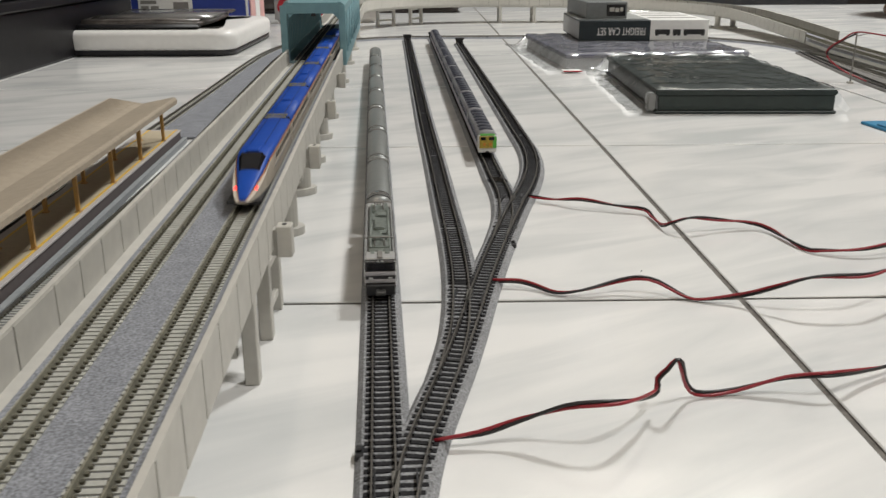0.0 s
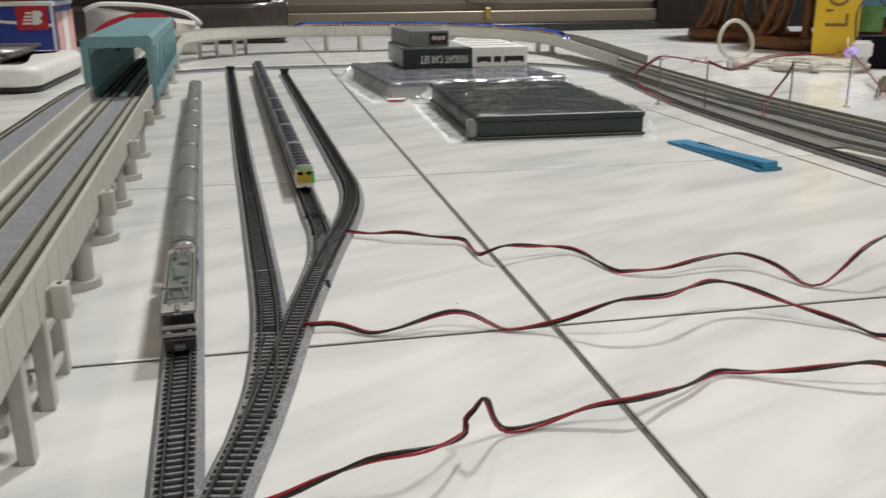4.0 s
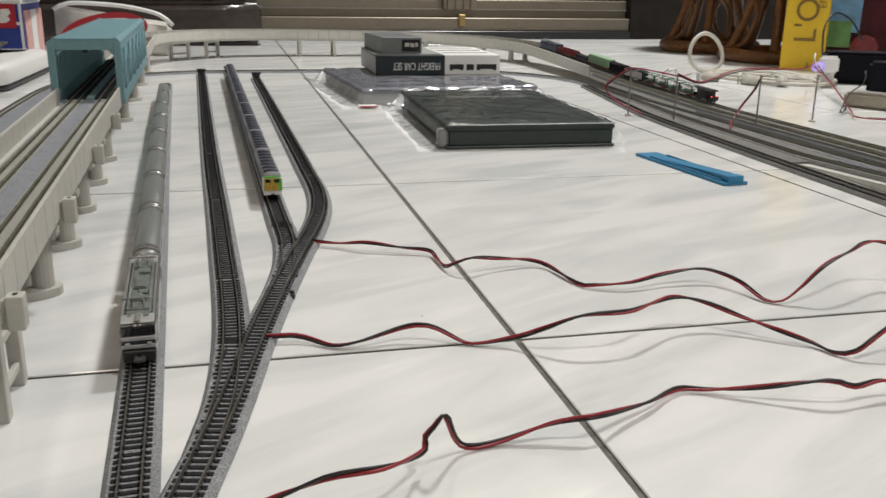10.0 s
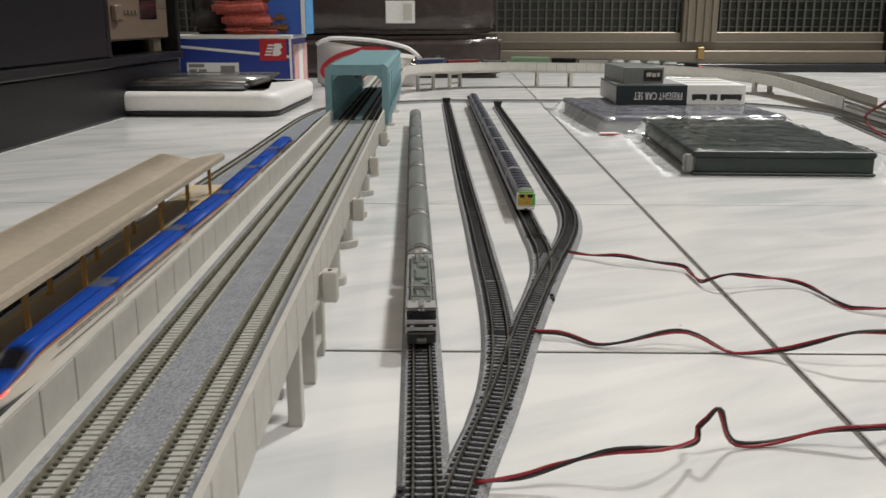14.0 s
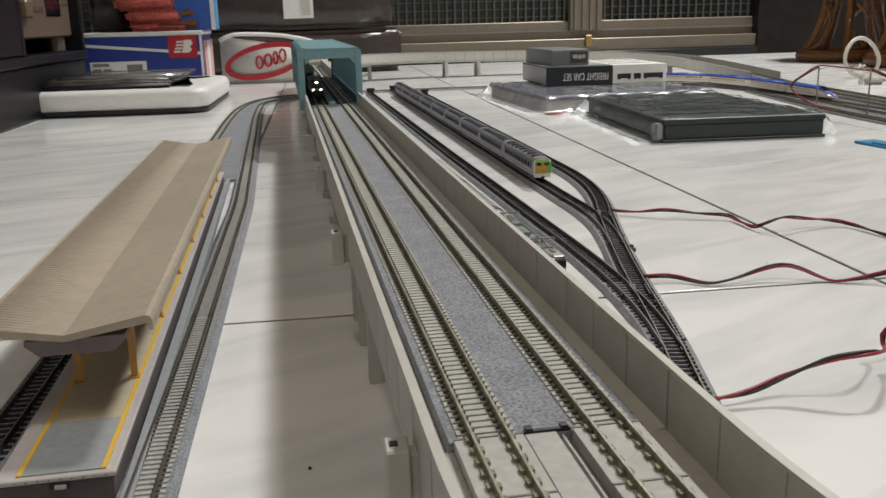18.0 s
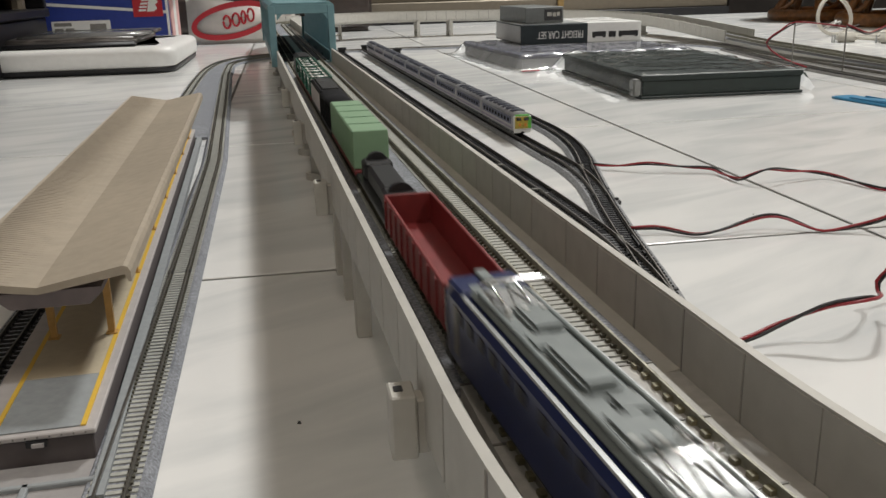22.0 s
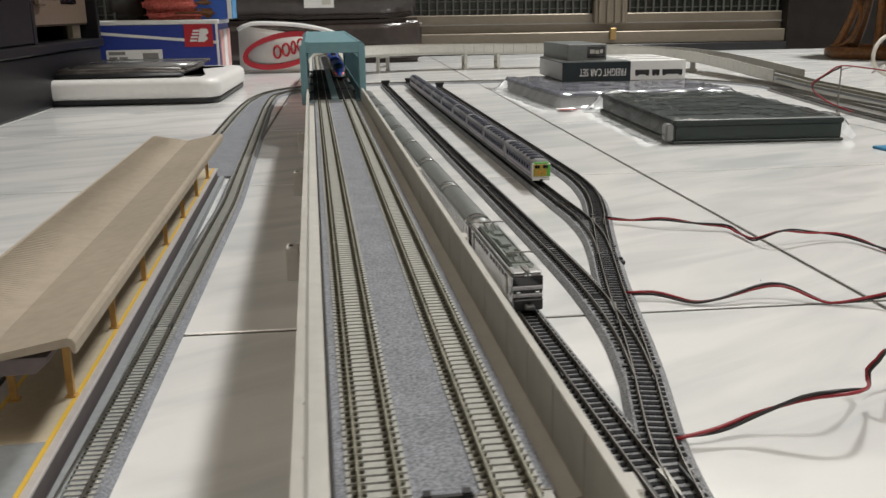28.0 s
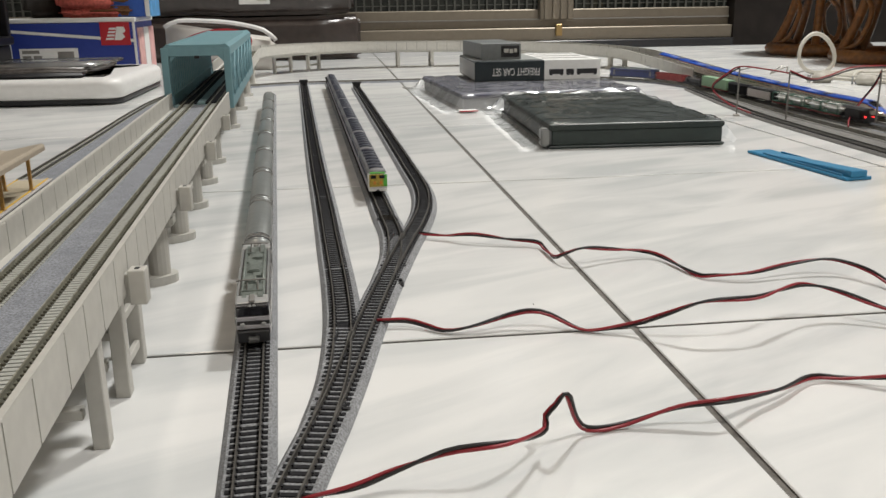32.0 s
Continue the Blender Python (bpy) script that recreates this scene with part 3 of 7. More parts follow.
# ---- viaduct ----
def build_viaduct():
    k0 = min(range(len(VIA)), key=lambda k: abs(VIA[k].y + 0.297) + (9 if VIA[k].x > 0 else 0))
    ka = min(range(len(VIA)), key=lambda k: abs(VIA[k].y - BRIDGE_Y - BRIDGE_L) + (9 if VIA[k].x > 0 else 0))
    kb = min(range(len(VIA)), key=lambda k: abs(VIA[k].y - BRIDGE_Y) + (9 if VIA[k].x > 0 else 0))
    for seg in cut_line(VIA[:ka + 1], 0.248) + cut_line(VIA[ka:kb + 1], 0.3) + cut_line(VIA[kb:k0 + 1], 0.248) + cut_line(VIA[k0:], 0.186):
        c = seg[len(seg) // 2]
        ramp = c.x > 0.5 and -0.2 < c.y < 1.5
        slab = c.y < -0.30
        inside = c.x < 0 and BRIDGE_Y < c.y < BRIDGE_Y + BRIDGE_L
        label = "grey double-track incline section with open sides" if ramp else "beige plastic double-track viaduct section with panelled parapets"
        th = thing("viaduct_section", "double track on a narrow deck inside the truss bridge" if inside else label,
                   "model viaduct", Matrix.Identity(4), "viaduct sections")
        part("deck", sweep([(-0.0345, 0.0545), (0.0345, 0.0545), (0.0345, 0.0600), (-0.0345, 0.0600)], seg), M_BED_R if ramp and c.y < 0.95 else M_VIA, th)
        for u in (-HALF, HALF):
            part("girder", sweep(rect(u - 0.006, u + 0.006, 0.0495, 0.0545), seg), M_VIA, th)
        if not ramp and not inside:
            for sgn in (-1, 1):
                part("parapet", sweep([(sgn * 0.0347, 0.0560), (sgn * 0.0364, 0.0560), (sgn * 0.0364, 0.0790), (sgn * 0.0347, 0.0790)], seg), M_VIA_D, th)
                part("coping", sweep([(sgn * 0.0346, 0.0790), (sgn * 0.0371, 0.0790), (sgn * 0.0371, 0.0799), (sgn * 0.0346, 0.0799)], seg), M_VIA, th)
                for piece in cut_line(seg, 0.031):
                    q = piece[:]
                    q[0] = q[0].lerp(q[1], 0.06)
                    q[-1] = q[-1].lerp(q[-2], 0.06)
                    part("panel", sweep([(sgn * 0.0343, 0.0616), (sgn * 0.0369, 0.0562), (sgn * 0.0369, 0.0791), (sgn * 0.0343, 0.0791)], q), M_VIA, th)
        if slab:
            for u in (-HALF, HALF):
                part("slab", sweep(rect(u - 0.0095, u + 0.0095, 0.0602, 0.0650), seg), M_SLAB, th)
                v, f = bars([(p + r * u, r) for p, r in along(seg, 0.031)], 0.0096, 0.0007, 0.0650, 0.0653)
                listed("joint_strip", v, f, M_VIA_D, th, "stuff")
            for sgn in (-1, 1):
                a, b = sorted((sgn * 0.0262, sgn * 0.0342))
                part("side_bed", sweep(rect(a, b, 0.0602, 0.0616), seg), M_SLAB, th)
            part("channel_cover", sweep(rect(-0.0022, 0.0064, 0.0602, 0.0646), seg), M_SLAB, th)
            part("channel_gap", sweep(rect(-0.0068, -0.0026, 0.0602, 0.0612), seg), M_VIA_D, th)
            part("channel_wall", sweep(rect(-0.0046, -0.0040, 0.0612, 0.0634), seg), M_SLAB, th)
        elif not inside:
            part("ballast", sweep([(-0.0283, 0.0602), (0.0283, 0.0602), (0.0272, 0.0642), (-0.0272, 0.0642)], seg), M_BED_R if ramp else M_BALLAST, th)
            for sgn in (-1, 1):
                part("side_ledge", sweep([(sgn * 0.0284, 0.0603), (sgn * 0.0342, 0.0603), (sgn * 0.0342, 0.0622), (sgn * 0.0284, 0.0614)], seg), M_STRIP if ramp else M_VIA, th)
        if not slab:
            for u in (-HALF, HALF):
                v, f = bars([(p + r * u, r) for p, r in along(seg, 0.0038, 0.002)], 0.0080, 0.0026, 0.0640, 0.0648)
                listed("sleeper_strip", v, f, M_TIE_C, th, "stuff")
        if not slab and (seg[-1] - VIA[k0]).length < 0.02:
            e = seg[-1]
            back = (seg[-2] - e).normalized()
            part("ballast_end", sweep(rect(-0.0066, 0.0066, 0.0642, 0.0652), [e + back * 0.0016, e + back * 0.0002]), M_BLACK, th)
            for u in (-0.005, 0.005):
                part("end_clip", sweep(rect(u - 0.001, u + 0.001, 0.0642, 0.0658), [e + back * 0.0030, e + back * 0.0004]), M_BLACK, th)
        for u0 in (-HALF, HALF):
            for du in (-0.0049, 0.0049):
                u = u0 + du
                part("rail", sweep([(u - 0.0007, 0.0647), (u + 0.0007, 0.0647), (u + 0.00032, 0.0656), (u + 0.00036, 0.0676), (u - 0.00036, 0.0676), (u - 0.00032, 0.0656)], seg), M_RAIL_B, th)
                pitch, wide, deep, top = (0.0062, 0.0018, 0.0024, 0.0662) if slab else (0.0038, 0.0018, 0.0013, 0.0658)
                v, f = bars([(p + r * u, r) for p, r in along(seg, pitch, 0.002)], wide, deep, 0.0648, top)
                listed("clip_strip", v, f, M_CLIP_L if slab else M_CLIP, th, "stuff")
                part("rail_joiner", sweep(rect(u - 0.0011, u + 0.0011, 0.0650, 0.0664), [seg[0].lerp(seg[1], q) for q in (0.0, 0.25, 0.5)]), M_CLIP, th)


def build_piers():
    def square(m):
        th = thing("viaduct_pier", "beige plastic portal pier standing on the tiles", "model pier", m, "viaduct piers")
        for sx in (-1, 1):
            part("column", box(sx * 0.0285 - 0.0036, sx * 0.0285 + 0.0036, -0.0045, 0.0045, 0.0, 0.0494, 0.0005), M_VIA, th)
        part("crossbeam", box(-0.032, 0.032, -0.004, 0.004, 0.041, 0.0493, 0.0005), M_VIA, th)
        part("lower_beam", box(-0.022, 0.022, -0.003, 0.003, 0.014, 0.019, 0.0005), M_VIA, th)

    for y in (-0.355, -0.104, -0.0505, -0.007):
        square(Matrix.Translation((axis_x(y), y, 0)) @ Matrix.Rotation(0.0365, 4, "Z"))
    for x, y, a in ((-0.300, 2.085, 40), (-0.215, 2.150, 58), (0.035, 2.21, 90), (0.135, 2.21, 90)):
        square(Matrix.Translation((x, y, 0)) @ Matrix.Rotation(radians(a), 4, "Z"))
    for sx in (-1, 1):
        for za, zb in ((0.010, 0.0145), (0.034, 0.0385)):
            x = axis_x(-0.03) + sx * 0.0285
            tagged(part("pier_tie", box(x - 0.0015, x + 0.0015, -0.047, -0.0105, za, zb, 0.0004), M_VIA), "beige plastic tie bar between two piers", "model pier", "pier ties")

    def round_pier(m, drop=0.0):
        th = thing("viaduct_pier", "beige plastic round pier on an oval foot", "model pier", m, "viaduct piers")
        bm = cyl(0.017, 0.0, 0.006, 24)
        bmesh.ops.scale(bm, vec=(1.9, 1, 1), verts=bm.verts)
        part("foot", bm, M_VIA, th)
        for sx in (-1, 1):
            part("column", cyl(0.0075, 0.006, 0.049 - drop, 16, x=sx * 0.02), M_VIA, th)
        part("cap", box(-0.033, 0.033, -0.009, 0.009, 0.040 - drop, 0.0492 - drop, 0.002, 2), M_VIA, th)

    for y in (0.142, 0.26, 0.38, 0.50, 0.63, 0.95, 1.2, 1.45, 1.7):
        round_pier(Matrix.Translation((axis_x(y), y, 0)) @ Matrix.Rotation(0.0365, 4, "Z"))
    for x, y, a in ((0.40, 2.185, 110), (0.545, 2.08, 140), (0.63, 1.95, 160)):
        round_pier(Matrix.Translation((x, y, 0)) @ Matrix.Rotation(radians(a), 4, "Z"), 0.004)
    # clips for line-side masts hang on the outer parapet
    for y, sgn in ((-0.305, 1), (-0.058, 1), (0.140, 1), (0.345, 1), (0.545, 1), (-0.308, -1), (-0.066, -1), (0.143, -1), (0.350, -1)):
        x = axis_x(y) + sgn * 0.0428
        th = thing("mast_bracket", "beige plastic mast bracket hooked on the parapet", "bracket", Matrix.Translation((x, y, 0)), "mast brackets")
        part("block", box(-0.0040 if sgn > 0 else -0.0024, 0.0040, -0.0046, 0.0046, 0.0515, 0.0685, 0.0005), M_VIA, th)
        part("hook", box(-sgn * 0.0056 - 0.0016, -sgn * 0.0056 + 0.0016, -0.0030, 0.0030, 0.0520, 0.0665, 0.0004), M_VIA, th)
        part("socket", box(-0.0011, 0.0011, -0.0014, 0.0014, 0.0683, 0.0688), M_BLACK, th)


def build_bridge():
    m = Matrix.Translation((axis_x(BRIDGE_Y), BRIDGE_Y, 0)) @ Matrix.Rotation(0.0365, 4, "Z")
    th = thing("truss_bridge", "teal plastic double-track through truss bridge", "model bridge", m)
    L, W, Z0, Z1 = BRIDGE_L, 0.0385, 0.0585, 0.1385
    pale = mat("pale_teal", (0.24, 0.35, 0.37), 0.5, grain=0.05, scale=100)
    for sx in (-1, 1):
        part("bottom_chord", box(sx * W - 0.003, sx * W + 0.003, 0, L, Z0, 0.074, 0.0005), M_TEAL, th)
        part("top_chord", box(sx * W - 0.003, sx * W + 0.003, 0.0, L, Z1 - 0.013, Z1 - 0.002, 0.0005), M_TEAL, th)
        n = 26
        for i in range(n + 1):
            y = i * (L - 0.012) / n
            part("post", box(sx * W - 0.0020, sx * W + 0.0020, y + 0.002, y + 0.010, 0.0735, Z1 - 0.0125, 0.0004), M_TEAL, th)
            part("rib", box(sx * W + sx * 0.0020 - 0.0008, sx * W + sx * 0.0020 + 0.0010, y + 0.004, y + 0.0075, 0.066, Z1 - 0.004, 0.0003), M_TEAL, th)
        for i in range(13):
            a = Vector((sx * (W + 0.0026), i * L / 13, 0.072 if i % 2 else Z1 - 0.010))
            b = Vector((sx * (W + 0.0026), (i + 1) * L / 13, Z1 - 0.010 if i % 2 else 0.072))
            part("diagonal", tube([a, b], 0.0013, 4), M_TEAL, th)
        # bevelled edge of the roof
        part("roof_edge", sweep([(sx * (W + 0.003), Z1 - 0.0022), (sx * (W - 0.006), Z1 - 0.0022), (sx * (W - 0.006), Z1 + 0.0020), (sx * (W - 0.002), Z1 + 0.0020)], [Vector((0, 0, 0)), Vector((0, L, 0))]), M_TEAL, th)
    for i in range(13):
        y = i * L / 13
        part("roof_plate", box(-W + 0.006, W - 0.006, y + 0.0012, y + L / 13 - 0.0012, Z1 - 0.0015, Z1 + 0.0012, 0.0003), M_TEAL, th)
    for u in (-0.018, 0.018):
        part("roof_stringer", box(u - 0.001, u + 0.001, 0, L, Z1 - 0.0045, Z1 - 0.0014), M_TEAL, th)
    for y in (0.0, L - 0.004):
        part("portal", box(-W, W, y, y + 0.004, Z1 - 0.013, Z1 - 0.0015, 0.0006), M_TEAL, th)
        for sx in (-1, 1):
            part("portal_leg", box(sx * W - 0.0055, sx * W + 0.0034, y - 0.0006, y + 0.0045, Z0, Z1 - 0.0025, 0.0006), M_TEAL, th)
            bm = bmesh.new()
            tri = [(W - 0.0055, Z1 - 0.013), (W - 0.0125, Z1 - 0.013), (W - 0.0055, Z1 - 0.0205)]
            lo = [bm.verts.new((sx * a, y + 0.0005, b)) for a, b in tri]
            hi = [bm.verts.new((sx * a, y + 0.0035, b)) for a, b in tri]
            bm.faces.new(lo)
            bm.faces.new(hi[::-1])
            for k in range(3):
                bm.faces.new((lo[k], lo[(k + 1) % 3], hi[(k + 1) % 3], hi[k]))
            bmesh.ops.recalc_face_normals(bm, faces=bm.faces)
            part("portal_gusset", bm, M_TEAL, th)
        part("portal_lamp", box(-0.003, 0.003, y - 0.001, y + 0.001, Z1 - 0.016, Z1 - 0.0125, 0.0004), M_BLACK, th)
    for u in (-HALF, HALF):
        for k in range(4):
            part("floor_pad", box(u - 0.0115, u + 0.0115, 0.004 + k * L / 4, (k + 1) * L / 4 - 0.004, 0.0612, 0.0662), M_SOOT, th)
    part("centre_walk", box(-0.0046, 0.0046, 0.001, L - 0.001, 0.0612, 0.0672, 0.0004), pale, th, "pale teal centre walkway")
    for k in range(5):
        y = min(L - 0.004, max(0.001, k * L / 4 - 0.002))
        part("floor_beam", box(-W + 0.003, W - 0.003, y, y + 0.0036, 0.0606, 0.0644), pale, th)


# ---- station ----
def build_platform():
    yaw = Matrix.Rotation(0.0375, 4, "Z")
    m = Matrix.Translation((-0.4612, -0.205, 0)) @ yaw
    th = thing("island_platform", "grey and tan plastic island platform with yellow safety lines", "model platform", m)
    L, W = 0.69, 0.0195
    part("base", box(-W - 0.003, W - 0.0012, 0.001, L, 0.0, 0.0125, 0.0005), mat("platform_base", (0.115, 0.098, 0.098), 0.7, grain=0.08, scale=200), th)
    part("slab", box(-W - 0.004, W, 0, L, 0.0125, 0.0145, 0.0004), M_PLAT_W, th)
    part("near_paving", box(-W + 0.0055, W - 0.0055, 0.003, 0.048, 0.0146, 0.0150), M_PLAT, th)
    part("paving", box(-W + 0.0055, W - 0.0055, 0.048, L - 0.01, 0.0146, 0.0151), M_PLAT_T, th)
    for sx in (-1, 1):
        part("yellow_line", box(sx * (W - 0.0045) - 0.0009, sx * (W - 0.0045) + 0.0009, 0.003, L - 0.003, 0.0146, 0.0152), M_YELLOW, th)
    part("clip_slot", box(-0.004, 0.003, -0.0006, 0.001, 0.0100, 0.0125), M_BLACK, th)
    part("clip_tab", box(-0.002, 0.002, -0.0014, 0.0, 0.0102, 0.0116), M_PLAT_W, th)
    for k in range(9):
        part("rivet", box(-0.0162 + 0.004 * k, -0.0156 + 0.004 * k, -0.0003, 0.0006, 0.0133, 0.0139), M_VIA_D, th)
    part("end_step", box(-W - 0.006, W + 0.004, -0.030, 0.0, 0.0, 0.0030, 0.0004), mat("step_grey", (0.33, 0.315, 0.31), 0.7, grain=0.1, scale=200), th)
    part("end_frame", box(-W, W + 0.004, -0.018, -0.0155, 0.0028, 0.0048, 0.0004), M_PLAT, th)
    part("end_frame", box(-0.003, -0.0005, -0.030, -0.0155, 0.0028, 0.0048, 0.0004), M_PLAT, th)
    # side strip between platform and rails
    part("kerb_strip", box(W + 0.001, W + 0.0058, -0.03, L, 0.0, 0.0055), M_PLAT, th)
    can = thing("platform_canopy", "tan ribbed butterfly canopy on ochre posts, over the platform", "model canopy", Matrix.Translation((-0.465, -0.165, 0.0065)) @ Matrix.Rotation(0.0335, 4, "Z"))
    LC, WC = 0.580, 0.0340
    prof = [(-WC, 0.0530), (-WC, 0.0550), (0.0, 0.0490), (WC - 0.0025, 0.0550), (WC - 0.0004, 0.0544), (WC + 0.0006, 0.0525), (WC + 0.0006, 0.0485), (WC - 0.0006, 0.0485), (WC - 0.0016, 0.0515), (0.0, 0.0462), (-WC, 0.0515)]
    pts = [Vector((0, LC * i / 40, 0)) for i in range(41)]
    part("roof", sweep(prof, pts), M_TAN, can)
    vs, fs = [], []
    for i in range(190):
        for s in (-1, 1):
            y = LC * (i + 0.5) / 190
            b = len(vs)
            for yy in (y - 0.0008, y + 0.0008):
                vs += [Vector((s * 0.0008, yy, 0.0489)), Vector((s * (WC - 0.002), yy, 0.0549)), Vector((s * (WC - 0.002), yy, 0.05508)), Vector((s * 0.0008, yy, 0.04908))]
            fs += [(b, b + 1, b + 2, b + 3), (b + 4, b + 7, b + 6, b + 5), (b + 3, b + 2, b + 6, b + 7), (b + 1, b + 5, b + 6, b + 2)]
    listed("roof_ribs", vs, fs, M_TAN, can, "stuff")
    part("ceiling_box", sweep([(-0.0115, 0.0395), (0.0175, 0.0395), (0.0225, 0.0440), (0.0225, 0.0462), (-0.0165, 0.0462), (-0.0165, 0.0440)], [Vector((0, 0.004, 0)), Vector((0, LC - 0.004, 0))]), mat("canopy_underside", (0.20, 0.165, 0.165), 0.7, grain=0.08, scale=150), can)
    for i in range(7):
        y = 0.052 + i * 0.0890
        for sx in (-1, 1):
            part("post", loft([(y - 0.0013, 1, 1, 0, 0), (y + 0.0013, 1, 1, 0, 0)], [(0.003 + sx * 0.0108, 0.0086), (0.003 + sx * 0.0136, 0.0086), (0.003 + sx * 0.0142, 0.0440), (0.003 + sx * 0.0108, 0.0440)]), M_ORANGE, can)
            part("post_foot", box(0.003 + sx * 0.0122 - 0.0024, 0.003 + sx * 0.0122 + 0.0024, y - 0.0024, y + 0.0024, 0.0086, 0.0093), M_ORANGE, can)
        part("bracket", box(-0.022, 0.022, y - 0.001, y + 0.001, 0.0425, 0.0462), M_ORANGE, can)

# ---- trains (each vehicle's origin is on the rails, y is forward) ----
def loft(stations, closed_profile):
    """Skins closed profiles: stations of (y, width scale, z scale, z shift)."""
    bm = bmesh.new()
    rings = []
    for y, sx, sz, dz, zbase in stations:
        rings.append([bm.verts.new((u * sx, y, zbase + (z - zbase) * sz + dz)) for u, z in closed_profile])
    n = len(closed_profile)
    for a, b in zip(rings, rings[1:]):
        for k in range(n):
            bm.faces.new((a[k], a[(k + 1) % n], b[(k + 1) % n], b[k]))
    bm.faces.new(rings[0][::-1])
    bm.faces.new(rings[-1])
    bmesh.ops.recalc_face_normals(bm, faces=bm.faces)
    return bm


def bogies(th, half, gap=0.0062, w=0.0065, long=0.011):
    for y in (-half, half):
        b = part("bogie", box(-w, w, y - long, y + long, 0.0022, 0.0052, 0.0006), M_BLACK, th)
        for dy in (-gap, gap):
            for sx in (-1, 1):
                bm = bmesh.new()
                bmesh.ops.create_cone(bm, cap_ends=True, segments=14, radius1=0.0029, radius2=0.0029, depth=0.0012,
                                      matrix=Matrix.Translation((sx * 0.0046, y + dy, 0.0029)) @ Matrix.Rotation(math.pi / 2, 4, "Y"))
                part("wheel", bm, M_RAIL, b)


def bullet_car(end, L):
    """end: 0 middle car, 1 nose forwards, -1 nose backwards."""
    th = thing("bullet_train_car", "blue-roofed ivory high-speed train car with a copper band" if not end else "long-nosed blue and ivory high-speed train end car with a copper band", "model train", None, "bullet train cars")
    W, H = 0.0105, 0.0235
    lower = [(-W, 0.0045), (W, 0.0045), (W, 0.0183), (-W, 0.0183)]
    upper = [(-W * 0.99, 0.0190), (W * 0.99, 0.0190)] + [(W * 0.985 * math.cos(math.pi * k / 16) , 0.0192 + (H - 0.0192) * math.sin(math.pi * k / 16) ** 0.75) for k in range(1, 16)]
    band = [(-W * 1.01, 0.0178), (W * 1.01, 0.0178), (W * 1.01, 0.0193), (-W * 1.01, 0.0193)]

    def st(z, slim=()):
        s = [(-L / 2, 1, 1, 0, z), (L / 2, 1, 1, 0, z)]
        if end:
            s = [(-L / 2, 1, 1, 0, z), (L / 2 - 0.058, 1, 1, 0, z), (L / 2 - 0.045, 0.97, 0.92, 0, z), (L / 2 - 0.03, 0.9, 0.62, 0, z), (L / 2 - 0.014, 0.74, 0.36, 0, z),
                 (L / 2 - 0.003, 0.5, 0.16, 0, z), (L / 2 + 0.002, 0.3, 0.06, 0, z)]
            s = [(q[0], q[1] * (slim[k] if slim else 1), *q[2:]) for k, q in enumerate(s)]
            if end < 0:
                s = [(-y, a, b, c, d) for y, a, b, c, d in s]
        return s

    e = end or 1
    part("lower_body", loft(st(0.0045), lower), M_IVORY, th)
    part("band", loft(st(0.0050, (1, 1, 0.975, 0.865, 0.71, 0.60, 0.52)), band), M_COPPER, th)
    part("roof", soft(loft(st(0.0050, (1, 1, 0.95, 0.82, 0.66, 0.55, 0.47)), upper)), M_BLUE, th, "glossy blue roof")
    for k in range(12 if not end else 8):
        y = (-L / 2 + 0.012 + k * 0.0108) * e
        for sx in (-1, 1):
            part("window", box(sx * W - 0.0003, sx * W + 0.0003, y - 0.0028, y + 0.0028, 0.0135, 0.0165), M_GLASS_D, th)
    if end:
        bm = loft([(e * (L / 2 - 0.0445), 0.96, 1, 0.0011, 0), (e * (L / 2 - 0.029), 0.80, 0.71, 0.0008, 0)], [(-W, 0.0165), (W, 0.0165), (W * 0.6, 0.0218), (-W * 0.6, 0.0218)])
        part("cab_glass", bm, M_GLASS_D, th, "black cab window")
        part("cab_brow", box(-0.004, 0.004, e * (L / 2 - 0.052) - 0.006, e * (L / 2 - 0.052) + 0.006, 0.0224, 0.0242, 0.0008), M_BLUE, th)
        for sx in (-1, 1):
            part("headlamp", box(sx * 0.0060 - 0.0008, sx * 0.0060 + 0.0008, e * (L / 2 - 0.0135) - 0.002, e * (L / 2 - 0.0135) + 0.002, 0.0078, 0.0098, 0.0004), M_TAIL if e < 0 else M_LAMP, th)
        part("skirt", box(-0.007, 0.007, e * (L / 2 - 0.016) - 0.012, e * (L / 2 - 0.016) + 0.012, 0.0025, 0.0047, 0.001), M_BLACK, th)
    part("underframe", box(-W * 0.92, W * 0.92, -L / 2 + 0.002, L / 2 - (0.02 if end > 0 else 0.002), 0.0022, 0.0047, 0.0004), M_BLACK, th)
    olive = mat("olive_panel", (0.15, 0.14, 0.08), 0.6, grain=0.2, scale=300)
    for q in ((-1, 1) if not end else (-e,)):
        part("roof_end_panel", box(-0.0074, 0.0074, q * (L / 2 - 0.0028) - 0.0024, q * (L / 2 - 0.0028) + 0.0024, 0.0228, 0.0237, 0.0003), olive, th, "olive grey panel at the roof end")
        part("end_frame", box(-W * 0.9, W * 0.9, q * (L / 2 + 0.0001) - 0.0004, q * (L / 2 + 0.0001) + 0.0004, 0.0060, 0.0222), M_BLACK, th)
    y0, y1 = (-L / 2 + 0.008, L / 2 - 0.008) if not end else sorted((-e * (L / 2 - 0.008), e * (L / 2 - 0.066)))
    for sx in (-1, 1):
        part("roof_groove", box(sx * 0.0046 - 0.0002, sx * 0.0046 + 0.0002, y0, y1, 0.02345, 0.0236), mat("groove_blue", (0.006, 0.02, 0.11), 0.5), th)
        part("belt_line", box(sx * W - 0.0002, sx * W + 0.0004, y0 - 0.004, y1 + 0.004, 0.0098, 0.0106), M_VIA_D, th)
